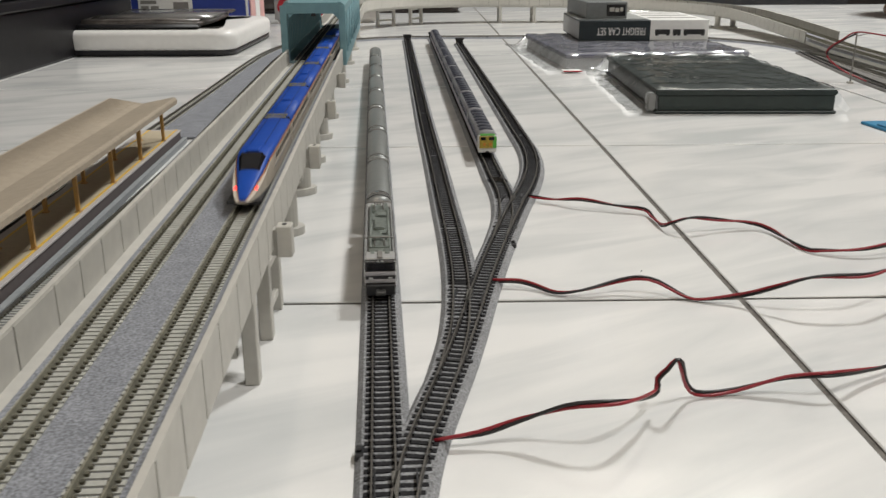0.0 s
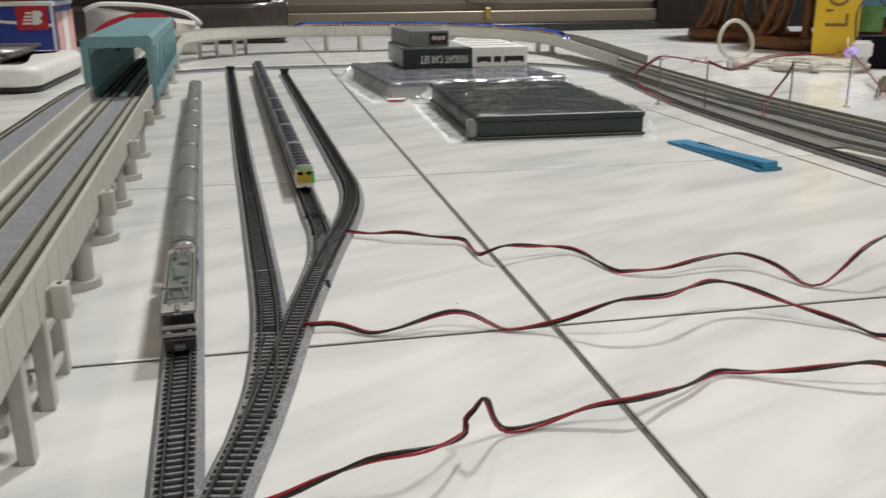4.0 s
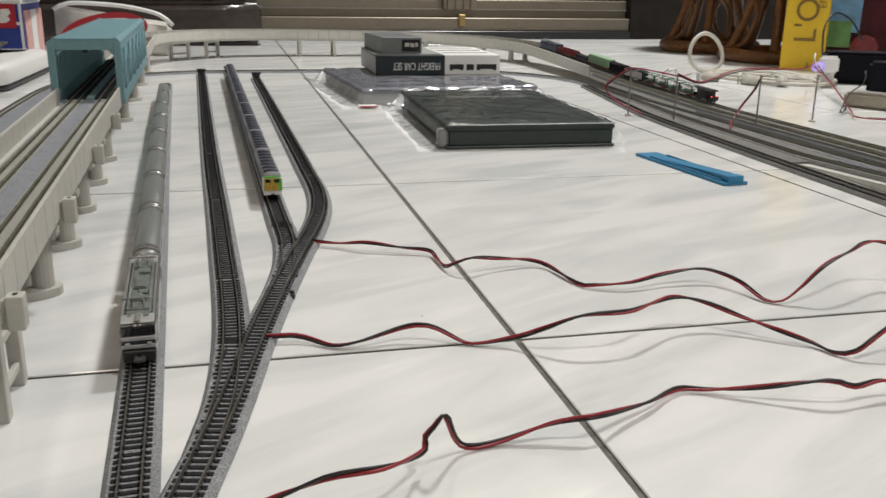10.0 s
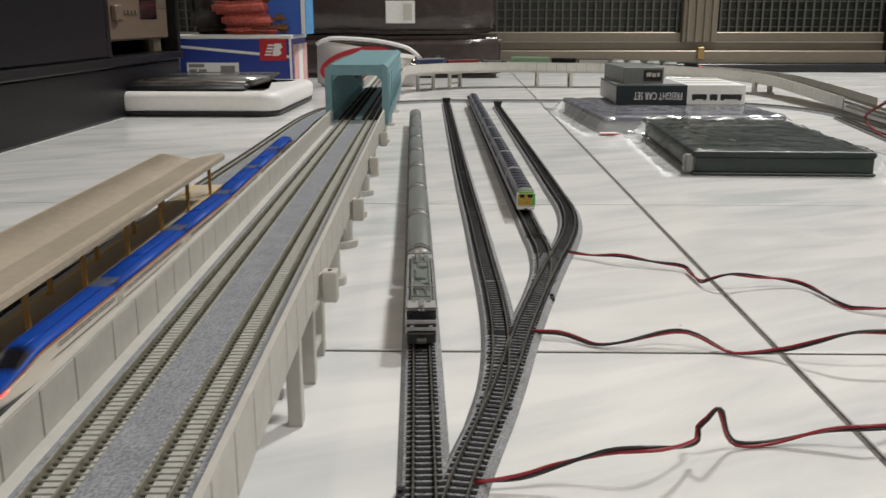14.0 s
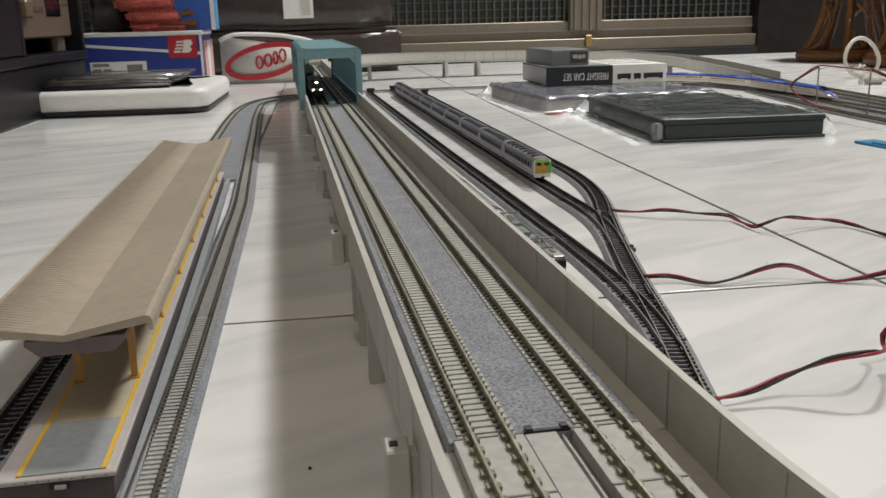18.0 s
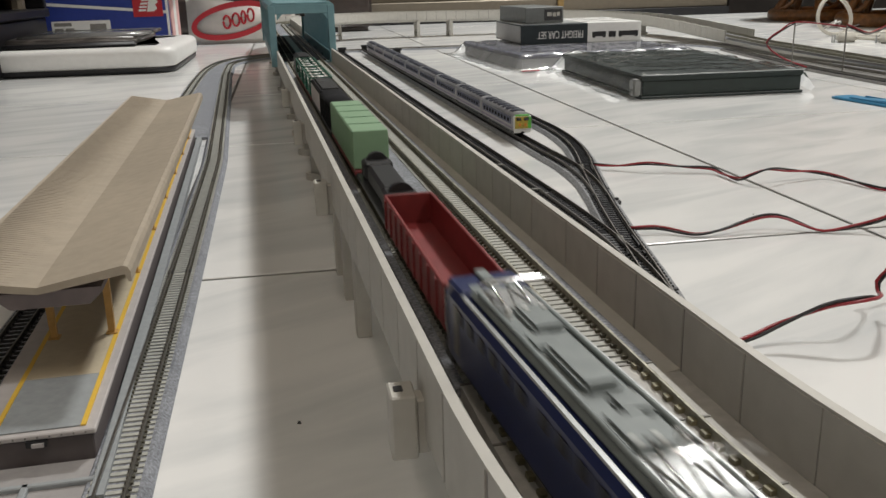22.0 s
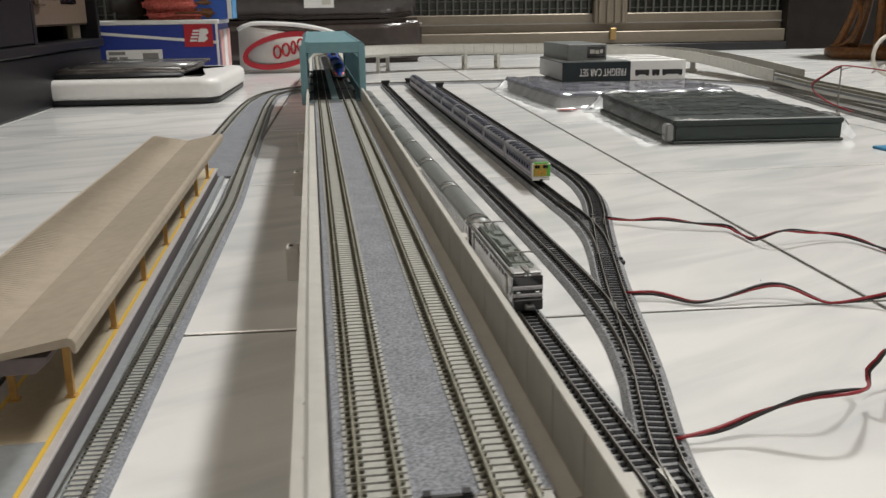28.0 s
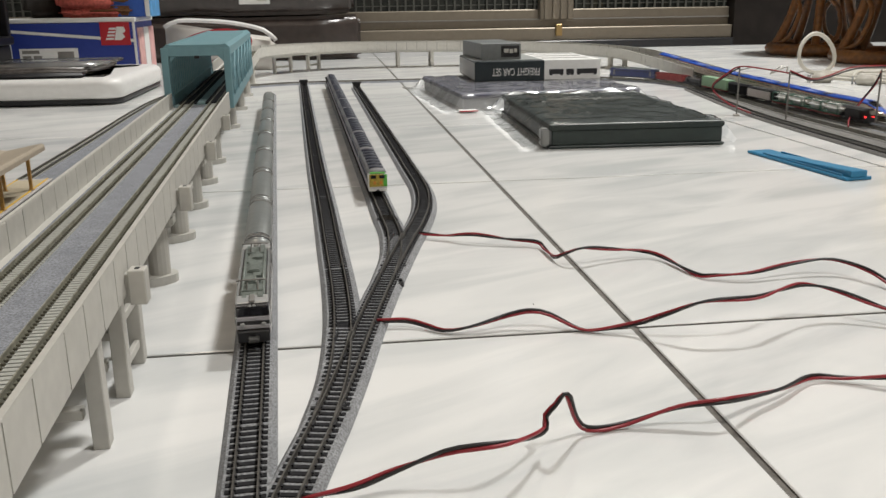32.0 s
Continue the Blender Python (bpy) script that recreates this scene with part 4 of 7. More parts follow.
    if not end:
        part("roof_unit", box(-0.0035, 0.0035, -0.012, 0.012, 0.0230, 0.0247, 0.0006), M_BLUE, th)
    part("gangway", box(-0.006, 0.006, -e * (L / 2 + 0.0035), -e * (L / 2 - 0.0005), 0.0055, 0.0195, 0.0008) if e > 0 else box(-0.006, 0.006, L / 2 - 0.0005, L / 2 + 0.0035, 0.0055, 0.0195, 0.0008), M_BLACK, th)
    bogies(th, 0.053, w=0.0062)
    return th


def electric_loco(body, roofm, lamp, label, L=0.128, group="locomotives", cabm=None, front=None):
    th = thing("electric_locomotive", label, "model locomotive", None, group)
    W = 0.0097
    part("body", loft([(-L / 2 + 0.0005, 0.93, 0.98, 0, 0.005), (-L / 2 + 0.006, 1, 1, 0, 0.005), (L / 2 - 0.006, 1, 1, 0, 0.005), (L / 2 - 0.0005, 0.93, 0.98, 0, 0.005)],
                      [(-W, 0.005), (W, 0.005), (W, 0.0205), (W * 0.88, 0.0225), (-W * 0.88, 0.0225), (-W, 0.0205)]), body, th)
    part("roof", box(-W * 0.72, W * 0.72, -L / 2 + 0.014, L / 2 - 0.014, 0.0222, 0.0243, 0.0009), roofm, th)
    for k, (y, x0, x1, d, hgt) in enumerate(((-0.026, -0.0050, 0.0020, 0.007, 0.0258), (-0.014, -0.0010, 0.0052, 0.004, 0.0252), (0.000, -0.0036, 0.0036, 0.010, 0.0262), (0.016, -0.0052, 0.0010, 0.004, 0.0254), (0.026, -0.0020, 0.0054, 0.006, 0.0259))):
        part("roof_hatch", box(x0, x1, y - d, y + d, 0.0240, hgt, 0.0007, 2), roofm, th)
    for sx in (-1, 1):
        part("roof_conduit", tube([(sx * 0.0058, -0.046, 0.0247), (sx * 0.0058, 0.046, 0.0247)], 0.0006, 6), roofm, th)
        part("roof_gutter", box(sx * W * 0.86 - 0.0005, sx * W * 0.86 + 0.0005, -L / 2 + 0.014, L / 2 - 0.014, 0.0222, 0.0229), M_SILVER, th)
    for e in (-1, 1):
        part("cab_roof", box(-W * 0.92, W * 0.92, e * (L / 2 - 0.0075) - 0.0065, e * (L / 2 - 0.0075) + 0.0065, 0.0222, 0.0236, 0.0008), cabm or body, th)
        part("cab_duct", box(-0.0016, 0.0016, e * (L / 2 - 0.006) - 0.0055, e * (L / 2 - 0.006) + 0.0055, 0.0234, 0.0246, 0.0004), M_VIA_D if cabm else roofm, th)
        part("front_groove", box(-W * 0.88, W * 0.88, e * (L / 2) - 0.0005, e * (L / 2) + 0.0003, 0.0082, 0.0092), M_BLACK, th)
        part("windscreen", box(-W * 0.94, W * 0.94, e * (L / 2 + 0.0001) - 0.0009, e * (L / 2 + 0.0001) + 0.0005, 0.0158 if cabm else 0.0150, 0.0212 if cabm else 0.0202, 0.0004), M_GLASS_D, th, "black windscreen")
        part("front_band", box(-W * 0.90, W * 0.90, e * (L / 2 + 0.0002) - 0.0004, e * (L / 2 + 0.0002) + 0.0004, 0.0108, 0.0128), front or M_SILVER, th)
        for sx in (-1, 1):
            part("headlamp", box(sx * 0.0058 - 0.0013, sx * 0.0058 + 0.0013, e * (L / 2 + 0.0006) - 0.0006, e * (L / 2 + 0.0006) + 0.0006, 0.0100, 0.0120, 0.0004), lamp if e > 0 else M_SILVER, th)
            part("handrail", tube([(sx * W * 0.96, e * (L / 2 - 0.004), 0.008), (sx * W * 1.02, e * (L / 2 - 0.003), 0.012), (sx * W * 1.02, e * (L / 2 - 0.003), 0.018)], 0.0003, 4), M_SILVER, th)
            for k in range(6):
                y = e * (0.006 + 0.0085 * k)
                part("side_window", box(sx * W - 0.0002, sx * W + 0.0003, y - 0.0022, y + 0.0022, 0.0162, 0.0192), M_BLACK, th)
            part("cab_door", box(sx * W - 0.0002, sx * W + 0.0003, e * (L / 2 - 0.0125) - 0.002, e * (L / 2 - 0.0125) + 0.002, 0.0075, 0.0195), M_VIA_D, th)
        for sx in (-1, 1):
            part("roof_lamp", box(sx * 0.0012 - 0.0009, sx * 0.0012 + 0.0009, e * (L / 2 - 0.0008) - 0.0010, e * (L / 2 - 0.0008) + 0.0010, 0.0205, 0.0222, 0.0004), lamp if e > 0 else M_SILVER, th)
        part("buffer_beam", box(-W * 0.94, W * 0.94, e * (L / 2 - 0.0006) - 0.0010, e * (L / 2 - 0.0006) + 0.0010, 0.0050, 0.0078, 0.0004), mat("beam_brown", (0.055, 0.045, 0.042), 0.6, grain=0.2, scale=200), th)
        if cabm:
            for z0, z1 in ((0.0130, 0.0154), (0.0084, 0.0106)):
                part("front_plate", box(-W * 0.93, W * 0.93, e * (L / 2 + 0.0002) - 0.0006, e * (L / 2 + 0.0002) + 0.0006, z0, z1, 0.0003), mat("front_silver", (0.38, 0.37, 0.39), 0.4, metal=0.2, grain=0.15, scale=200), th, "pale silver front stripe")
            part("coupler_box", box(-0.0030, 0.0030, e * (L / 2 + 0.0045) - 0.0030, e * (L / 2 + 0.0045) + 0.0030, 0.0022, 0.0052, 0.0008), mat("coupler_grey", (0.07, 0.07, 0.068), 0.5, grain=0.2, scale=200), th)
        part("pilot", box(-0.0088, 0.0088, e * (L / 2 - 0.0016) - 0.004, e * (L / 2 - 0.0016) + 0.004, 0.0008, 0.0076, 0.0006), M_BLACK, th)
        part("snow_plough", box(-0.0075, 0.0075, e * (L / 2 + 0.001) - 0.001, e * (L / 2 + 0.001) + 0.001, 0.0006, 0.0040, 0.0004), M_BLACK, th)
        for k in range(3):
            part("roof_resistor", box(-0.006 + 0.0045 * k, -0.0030 + 0.0045 * k, e * 0.052 - 0.003, e * 0.052 + 0.003, 0.0222, 0.0245 - 0.0004 * k, 0.0003), roofm, th)
        part("coupler", box(-0.0016, 0.0016, e * (L / 2 + 0.002) - 0.003, e * (L / 2 + 0.002) + 0.003, 0.0030, 0.0052, 0.0005), M_BLACK, th)
        # pantograph
        y = e * 0.040
        pan = part("pantograph", box(-0.006, 0.006, y - 0.006, y + 0.006, 0.0243, 0.0250), roofm if cabm else M_SILVER, th)
        for sx in (-1, 1):
            part("arm", tube([(sx * 0.003, y + 0.005, 0.0252), (sx * 0.003, y - 0.008, 0.0272), (sx * 0.002, y + 0.003, 0.0300)], 0.00045, 4), M_VIA_D if cabm else M_CHROME, pan)
        part("shoe", tube([(-0.0085, y + 0.003, 0.0297), (-0.0065, y + 0.003, 0.0303), (0.0065, y + 0.003, 0.0303), (0.0085, y + 0.003, 0.0297)], 0.0005, 4), M_VIA_D if cabm else M_CHROME, pan)
        for k in range(3):
            part("insulator", cyl(0.0007, 0.0240, 0.0262, 6, x=-0.004 + 0.004 * k, y=e * 0.030), roofm if cabm else M_PAPER, th)
    part("underframe", box(-W * 0.9, W * 0.9, -L / 2 + 0.004, L / 2 - 0.004, 0.0030, 0.0052), M_BLACK, th)
    bogies(th, 0.040, gap=0.0075, long=0.013)
    return th


def coach(first=False):
    th = thing("passenger_coach", "grey round-roofed passenger coach parked on a siding", "model coach", None, "silver train coaches")
    L, W = 0.131, 0.0095
    part("body", box(-W, W, -L / 2, L / 2, 0.005, 0.0185, 0.0004), M_STEEL, th)
    prof = [(-W, 0.0180)] + [(-W * math.cos(math.pi * k / 12), 0.0180 + 0.0068 * math.sin(math.pi * k / 12)) for k in range(1, 12)] + [(W, 0.0180)]
    bm = loft([(-L / 2, 0.9, 0.75, 0, 0.018), (-L / 2 + 0.006, 1, 1, 0, 0.018), (L / 2 - 0.006, 1, 1, 0, 0.018), (L / 2, 0.9, 0.75, 0, 0.018)], prof)
    for f in bm.faces:
        f.smooth = True
    part("roof", bm, M_COACH, th, "rounded grey roof")
    for e in (-1, 1):
        for k in range(3):
            part("roof_rib", sweep([(u * 1.01, z + 0.0003) for u, z in prof], [Vector((0, e * (L / 2 - 0.004 - 0.003 * k) - 0.0003, 0)), Vector((0, e * (L / 2 - 0.004 - 0.003 * k) + 0.0003, 0))]), M_VIA_D if k else M_CHROME, th)
        part("gangway", box(-0.004, 0.004, e * (L / 2 + 0.001) - 0.002, e * (L / 2 + 0.001) + 0.002, 0.005, 0.020, 0.0004), M_BLACK, th)
    for k in range(11):
        for sx in (-1, 1):
            part("window", box(sx * W - 0.0002, sx * W + 0.0002, -0.055 + 0.011 * k - 0.003, -0.055 + 0.011 * k + 0.003, 0.012, 0.0165), M_GLASS_D, th)
    if first:
        bm = soft(loft([(L / 2 - 0.0145, 1.01, 1.03, 0, 0.018), (L / 2 - 0.008, 1.0, 1.0, 0, 0.018), (L / 2 - 0.003, 0.90, 0.80, 0, 0.018), (L / 2 + 0.0004, 0.72, 0.45, 0, 0.018)], prof))
        part("end_dome", bm, M_CHROME, th, "polished silver end dome")
    part("underframe", box(-W * 0.9, W * 0.9, -L / 2 + 0.003, L / 2 - 0.003, 0.0030, 0.0050), M_BLACK, th)
    bogies(th, 0.045)
    return th


def railcar(front):
    th = thing("diesel_railcar", "silver and blue railcar with dark roof units" + (" and yellow-green front" if front else ""), "model railcar", None, "diesel train cars")
    L, W = 0.131, 0.0095
    part("body", box(-W, W, -L / 2, L / 2, 0.005, 0.0205, 0.0012), mat("railcar_side", (0.40, 0.37, 0.37), 0.45, metal=0.2, grain=0.12, scale=250), th)
    roof = mat("roof_slate", (0.25, 0.25, 0.265), 0.5, grain=0.2, scale=250)
    unit = mat("roof_unit_dark", (0.020, 0.023, 0.040), 0.55, grain=0.3, scale=300)
    arc = [(W * math.cos(math.pi * k / 12), 0.0198 + 0.0048 * math.sin(math.pi * k / 12) ** 0.7) for k in range(13)]
    part("roof", soft(loft([(-L / 2 + 0.001, 0.98, 1, 0, 0.02), (L / 2 - 0.001, 0.98, 1, 0, 0.02)], arc)), roof, th)
    cap = [(u * 0.86, z + 0.0010) for u, z in arc if z > 0.0218]
    cap = cap + [(u * 0.9, z - 0.0018) for u, z in cap[::-1]]
    for k in range(7):
        y = -0.0535 + 0.0172 * k
        part("roof_unit", loft([(y - 0.0046, 0.9, 1, 0, 0.02), (y - 0.0036, 1, 1, 0.0007, 0.02), (y + 0.0036, 1, 1, 0.0007, 0.02), (y + 0.0046, 0.9, 1, 0, 0.02)], cap), unit, th)
    for sx in (-1, 1):
        part("window_band", box(sx * W - 0.0002, sx * W + 0.00025, -L / 2 + 0.006, L / 2 - 0.006, 0.0118, 0.0194), mat("band_blue", (0.065, 0.07, 0.13), 0.45, grain=0.5, scale=90), th, "dark blue patterned window band")
        for k in range(9):
            part("window", box(sx * W - 0.0002, sx * W + 0.0004, -0.050 + 0.0122 * k - 0.0036, -0.050 + 0.0122 * k + 0.0036, 0.0135, 0.0172), M_SOOT, th)
        part("side_stripe", box(sx * W - 0.0002, sx * W + 0.0003, -L / 2 + 0.002, L / 2 - 0.002, 0.0075, 0.0092), mat("violet_stripe", (0.20, 0.15, 0.24), 0.4, grain=0.4, scale=120), th)
        part("end_frame", box(-W * 1.01, W * 1.01, sx * (L / 2 - 0.0014) - 0.0005, sx * (L / 2 - 0.0014) + 0.0005, 0.0060, 0.0212), M_SILVER, th)
    part("underframe", box(-W * 0.9, W * 0.9, -L / 2 + 0.003, L / 2 - 0.003, 0.0030, 0.0050), M_BLACK, th)
    if front:
        g = mat("apple_green", (0.10, 0.42, 0.06), 0.35, grain=0.1, scale=300)
        y = mat("front_yellow", (0.40, 0.30, 0.045), 0.35, grain=0.4, scale=500)
        part("front", box(-W, W, L / 2, L / 2 + 0.0022, 0.006, 0.0215, 0.001), M_PAPER, th, "white front end")
        part("green_corner", box(-W * 0.98, -W * 0.35, L / 2 + 0.0019, L / 2 + 0.0025, 0.0080, 0.0200, 0.0003), g, th, "apple green corner")
        part("green_brow", box(-W * 0.8, W * 0.8, L / 2 - 0.003, L / 2 + 0.0024, 0.0206, 0.0222, 0.0005), g, th)
        part("front_panel", box(-W * 0.60, W * 0.86, L / 2 + 0.0020, L / 2 + 0.0027, 0.0080, 0.0204, 0.0003), y, th, "yellow and orange painted panel")
        for sx in (-1, 1):
            part("front_window", box(sx * 0.0042 - 0.0026, sx * 0.0042 + 0.0026, L / 2 + 0.0021, L / 2 + 0.0030, 0.0162, 0.0194, 0.0003), M_GLASS_D, th)
            part("motif", box(sx * 0.003 - 0.0012, sx * 0.003 + 0.0012, L / 2 + 0.0025, L / 2 + 0.0030, 0.0105, 0.0135, 0.0002), mat("orange_motif", (0.60, 0.20, 0.03), 0.4), th)
        part("lower_front", box(-W * 0.95, W * 0.95, L / 2, L / 2 + 0.002, 0.0035, 0.0062, 0.0005), M_PAPER, th)
        part("coupler", box(-0.0016, 0.0016, L / 2, L / 2 + 0.004, 0.0030, 0.0052, 0.0005), M_BLACK, th)
    bogies(th, 0.045)
    return th


def wagon(kind):
    L, W = {"gondola": (0.105, 0.0088), "tank": (0.092, 0.0085), "mint": (0.118, 0.0088), "black": (0.075, 0.0088), "dark": (0.090, 0.0088), "milk": (0.100, 0.0088), "brake": (0.060, 0.0085)}[kind]
    names = {"gondola": ("gondola_wagon", "oxide-red open gondola wagon"), "tank": ("depressed_wagon", "black low wagon with a dark load and end housings"),
             "mint": ("container_wagon", "red flat wagon with a pale green container"), "black": ("box_wagon", "black covered box wagon"),
             "dark": ("hopper_wagon", "white-ended wagon with a dark louvred roof"), "milk": ("tanker_wagon", "dark red flat wagon with white and green tank containers"),
             "brake": ("brake_van", "black brake van with red tail lamps")}[kind]
    th = thing(names[0], names[1], "model wagon", None, "freight train")
    part("underframe", box(-W, W, -L / 2, L / 2, 0.0045, 0.0068, 0.0004), M_RED if kind in ("gondola", "mint", "milk") else M_BLACK, th)
    if kind == "gondola":
        for sx in (-1, 1):
            part("side", box(sx * W - 0.0006, sx * W + 0.0006, -L / 2, L / 2, 0.0068, 0.0185, 0.0003), M_RED, th)
            for k in range(9):
                part("stake", box(sx * (W + 0.0009) - 0.0004, sx * (W + 0.0009) + 0.0004, -L / 2 + 0.006 + k * 0.0115 - 0.0007, -L / 2 + 0.006 + k * 0.0115 + 0.0007, 0.0068, 0.0180), M_RED, th)
            part("end", box(-W, W, sx * L / 2 - 0.0006, sx * L / 2 + 0.0006, 0.0068, 0.0185, 0.0003), M_RED, th)
    elif kind == "tank":
        part("load", box(-W * 0.7, W * 0.7, -0.024, 0.024, 0.0068, 0.0150, 0.0015), M_BLACK, th)
        for sx in (-1, 1):
            part("housing", box(-W * 0.8, W * 0.8, sx * 0.033 - 0.006, sx * 0.033 + 0.006, 0.0068, 0.0155, 0.0012), M_BLACK, th)
            bm = bmesh.new()
            bmesh.ops.create_cone(bm, cap_ends=True, segments=16, radius1=0.0052, radius2=0.0052, depth=0.003, matrix=Matrix.Translation((0, sx * 0.034, 0.0140)) @ Matrix.Rotation(math.pi / 2, 4, "X"))
            part("wheel_drum", bm, M_BLACK, th)
    elif kind == "mint":
        part("container", box(-W, W, -L / 2 + 0.001, L / 2 - 0.001, 0.0072, 0.0262, 0.0004), M_MINT, th, "pale green ribbed container")
        for k in range(1, 5):
            y = -L / 2 + k * L / 5
            part("roof_seam", box(-W * 0.98, W * 0.98, y - 0.0004, y + 0.0004, 0.0261, 0.0265), mat("seam_green", (0.15, 0.26, 0.16), 0.5), th)
        for k in range(24):
            for sx in (-1, 1):
                y = -L / 2 + 0.004 + k * (L - 0.008) / 23
                part("rib", box(sx * W - 0.0003, sx * W + 0.0004, y - 0.0009, y + 0.0009, 0.0080, 0.0255), M_MINT, th)
    elif kind in ("black", "dark"):
        part("body", box(-W, W, -L / 2 + 0.001, L / 2 - 0.001, 0.0068, 0.0208, 0.0005), M_SOOT if kind == "black" else mat("grey_white_sides", (0.52, 0.48, 0.47), 0.5, grain=0.08, scale=150), th)
        if kind == "black":
            prof = [(W * 1.02 * math.cos(math.pi * k / 10), 0.0204 + 0.0042 * math.sin(math.pi * k / 10)) for k in range(11)]
            part("roof", soft(loft([(-L / 2, 1, 1, 0, 0.0204), (L / 2, 1, 1, 0, 0.0204)], prof)), M_SOOT, th)
            for k in range(6):
                for sx in (-1, 1):
                    y = -L / 2 + 0.008 + k * (L - 0.016) / 5
                    part("side_rib", box(sx * W - 0.0002, sx * W + 0.0005, y - 0.0006, y + 0.0006, 0.0072, 0.0204), M_SOOT, th)
        else:
            part("roof", loft([(-L / 2, 1, 1, 0, 0.02), (L / 2, 1, 1, 0, 0.02)], [(-W * 1.02, 0.0206), (W * 1.02, 0.0206), (W * 0.85, 0.0226), (-W * 0.85, 0.0226)]), M_SOOT, th)
            for k in range(8):
                part("louvre", box(-W * 0.70, W * 0.70, -0.0365 + k * 0.0095, -0.0305 + k * 0.0095, 0.0224, 0.0238, 0.0004), mat("louvre_black", (0.03, 0.03, 0.03), 0.7, grain=0.3, scale=200), th)
            for e in (-1, 1):
                part("end_panel", box(-W, W, e * (L / 2 - 0.0008) - 0.0006, e * (L / 2 - 0.0008) + 0.0006, 0.0068, 0.0206), M_SOOT, th)
    elif kind == "milk":
        for sx in (-1, 1):
            y = sx * L / 4
            part("frame", box(-W, W, y - 0.0235, y + 0.0235, 0.0072, 0.0082), M_DGREEN, th)
            part("tank", soft(box(-W * 0.93, W * 0.93, y - 0.0222, y + 0.0222, 0.0084, 0.0218, 0.0060, 4)), M_WHITE, th, "white rounded tank")
            for e in (-1, 1):
                for d in (-1, 1):
                    part("frame_post", box(d * W - 0.0006, d * W + 0.0006, y + e * 0.0232 - 0.0007, y + e * 0.0232 + 0.0007, 0.0082, 0.0228), M_DGREEN, th)
                part("frame_end", box(-W, W, y + e * 0.0232 - 0.0006, y + e * 0.0232 + 0.0006, 0.0218, 0.0229), M_DGREEN, th)
                part("frame_rail", box(e * W - 0.0007, e * W + 0.0007, y - 0.0232, y + 0.0232, 0.0216, 0.0229), M_DGREEN, th)
                part("walkway", box(e * W * 0.62 - 0.0009, e * W * 0.62 + 0.0009, y - 0.0226, y + 0.0226, 0.0217, 0.0224), M_VIA, th)
            part("frame_rail", box(-W, W, y - 0.0006, y + 0.0006, 0.0218, 0.0228), M_DGREEN, th)
    else:
        part("cabin", box(-W, W, -0.019, 0.019, 0.0068, 0.0210, 0.0005), M_BLACK, th)
        part("roof", loft([(-L / 2, 1, 1, 0, 0.02), (L / 2, 1, 1, 0, 0.02)], [(-W, 0.0208), (W, 0.0208), (W * 0.6, 0.0236), (-W * 0.6, 0.0236)]), M_BLACK, th)
        for sx in (-1, 1):
            part("tail_lamp", cyl(0.0011, 0.0110, 0.0128, 8, x=sx * 0.006, y=-L / 2 - 0.0002), M_TAIL, th)
            part("railing", box(-W, W, sx * L / 2 - 0.0004, sx * L / 2 + 0.0004, 0.0068, 0.0125), M_BLACK, th)
    for e in (-1, 1):
        part("coupler", box(-0.0014, 0.0014, e * (L / 2 + 0.0015) - 0.0025, e * (L / 2 + 0.0015) + 0.0025, 0.0030, 0.0050, 0.0004), M_BLACK, th)
    bogies(th, L * 0.32, gap=0.005, long=0.0085)
    return th, L


def set_on(th, line, s, rail, flip=False, half=0.04):
    """Stands a vehicle on a sampled line with its middle s metres along it."""
    th.matrix_world = riding(line, s, rail, flip, half)


def at_length(line, s):
    step = (line[1] - line[0]).length
    i = max(0, min(len(line) - 2, int(s / step)))
    return line[i].lerp(line[i + 1], max(-50, s / step - i))


def riding(line, s, rail, flip=False, half=0.04):
    a, b = at_length(line, s - half), at_length(line, s + half)
    d = (b - a).normalized()
    yaw, pitch = math.atan2(-d.x, d.y), math.asin(d.z)
    m = Matrix.Translation((a + b) / 2 + Vector((0, 0, rail))) @ Matrix.Rotation(yaw, 4, "Z") @ Matrix.Rotation(pitch, 4, "X")
    return m @ Matrix.Rotation(math.pi, 4, "Z") if flip else m


RAIL_Z = 0.0676
FREIGHT = rounded([(-0.9, -1.25, 0.0069, 0), (0.6765, -1.25, 0.0069, 0.4)] + [(0.6765, y, RAIL_Z + z, 0) for y, z in RAMP] + [(0.6765, FAR_Y + HALF, RAIL_Z - 0.012, 0.3965),
                   (axis_x(FAR_Y) - HALF, FAR_Y + HALF, RAIL_Z, 0.3965), (axis_x(NEAR_Y) - HALF, NEAR_Y - HALF, RAIL_Z, 0.4665), (0.60, NEAR_Y - HALF, RAIL_Z, 0.3165), (0.574, -0.4, 0.0326, 0),
                   (0.5745, 0.24, 0.0199, 0), (0.600, 0.52, 0.0069, 0), (0.60, 1.70, 0.0069, 0.33), (-0.485, 1.70, 0.0069, 0.30), (-0.4765, 1.2, 0.0069, 1), (-0.4395, 0.35, 0.0069, 0)])
DOWN = [(0.6435, FAR_Y - HALF, RAIL_Z - 0.012, 0.3635)] + [(0.6435, y, RAIL_Z + z, 0) for y, z in RAMP[::-1]]
UP = [(axis_x(NEAR_Y) + HALF, NEAR_Y + HALF, RAIL_Z, 0.4335), (axis_x(FAR_Y) + HALF, FAR_Y - HALF, RAIL_Z, 0.3635)]
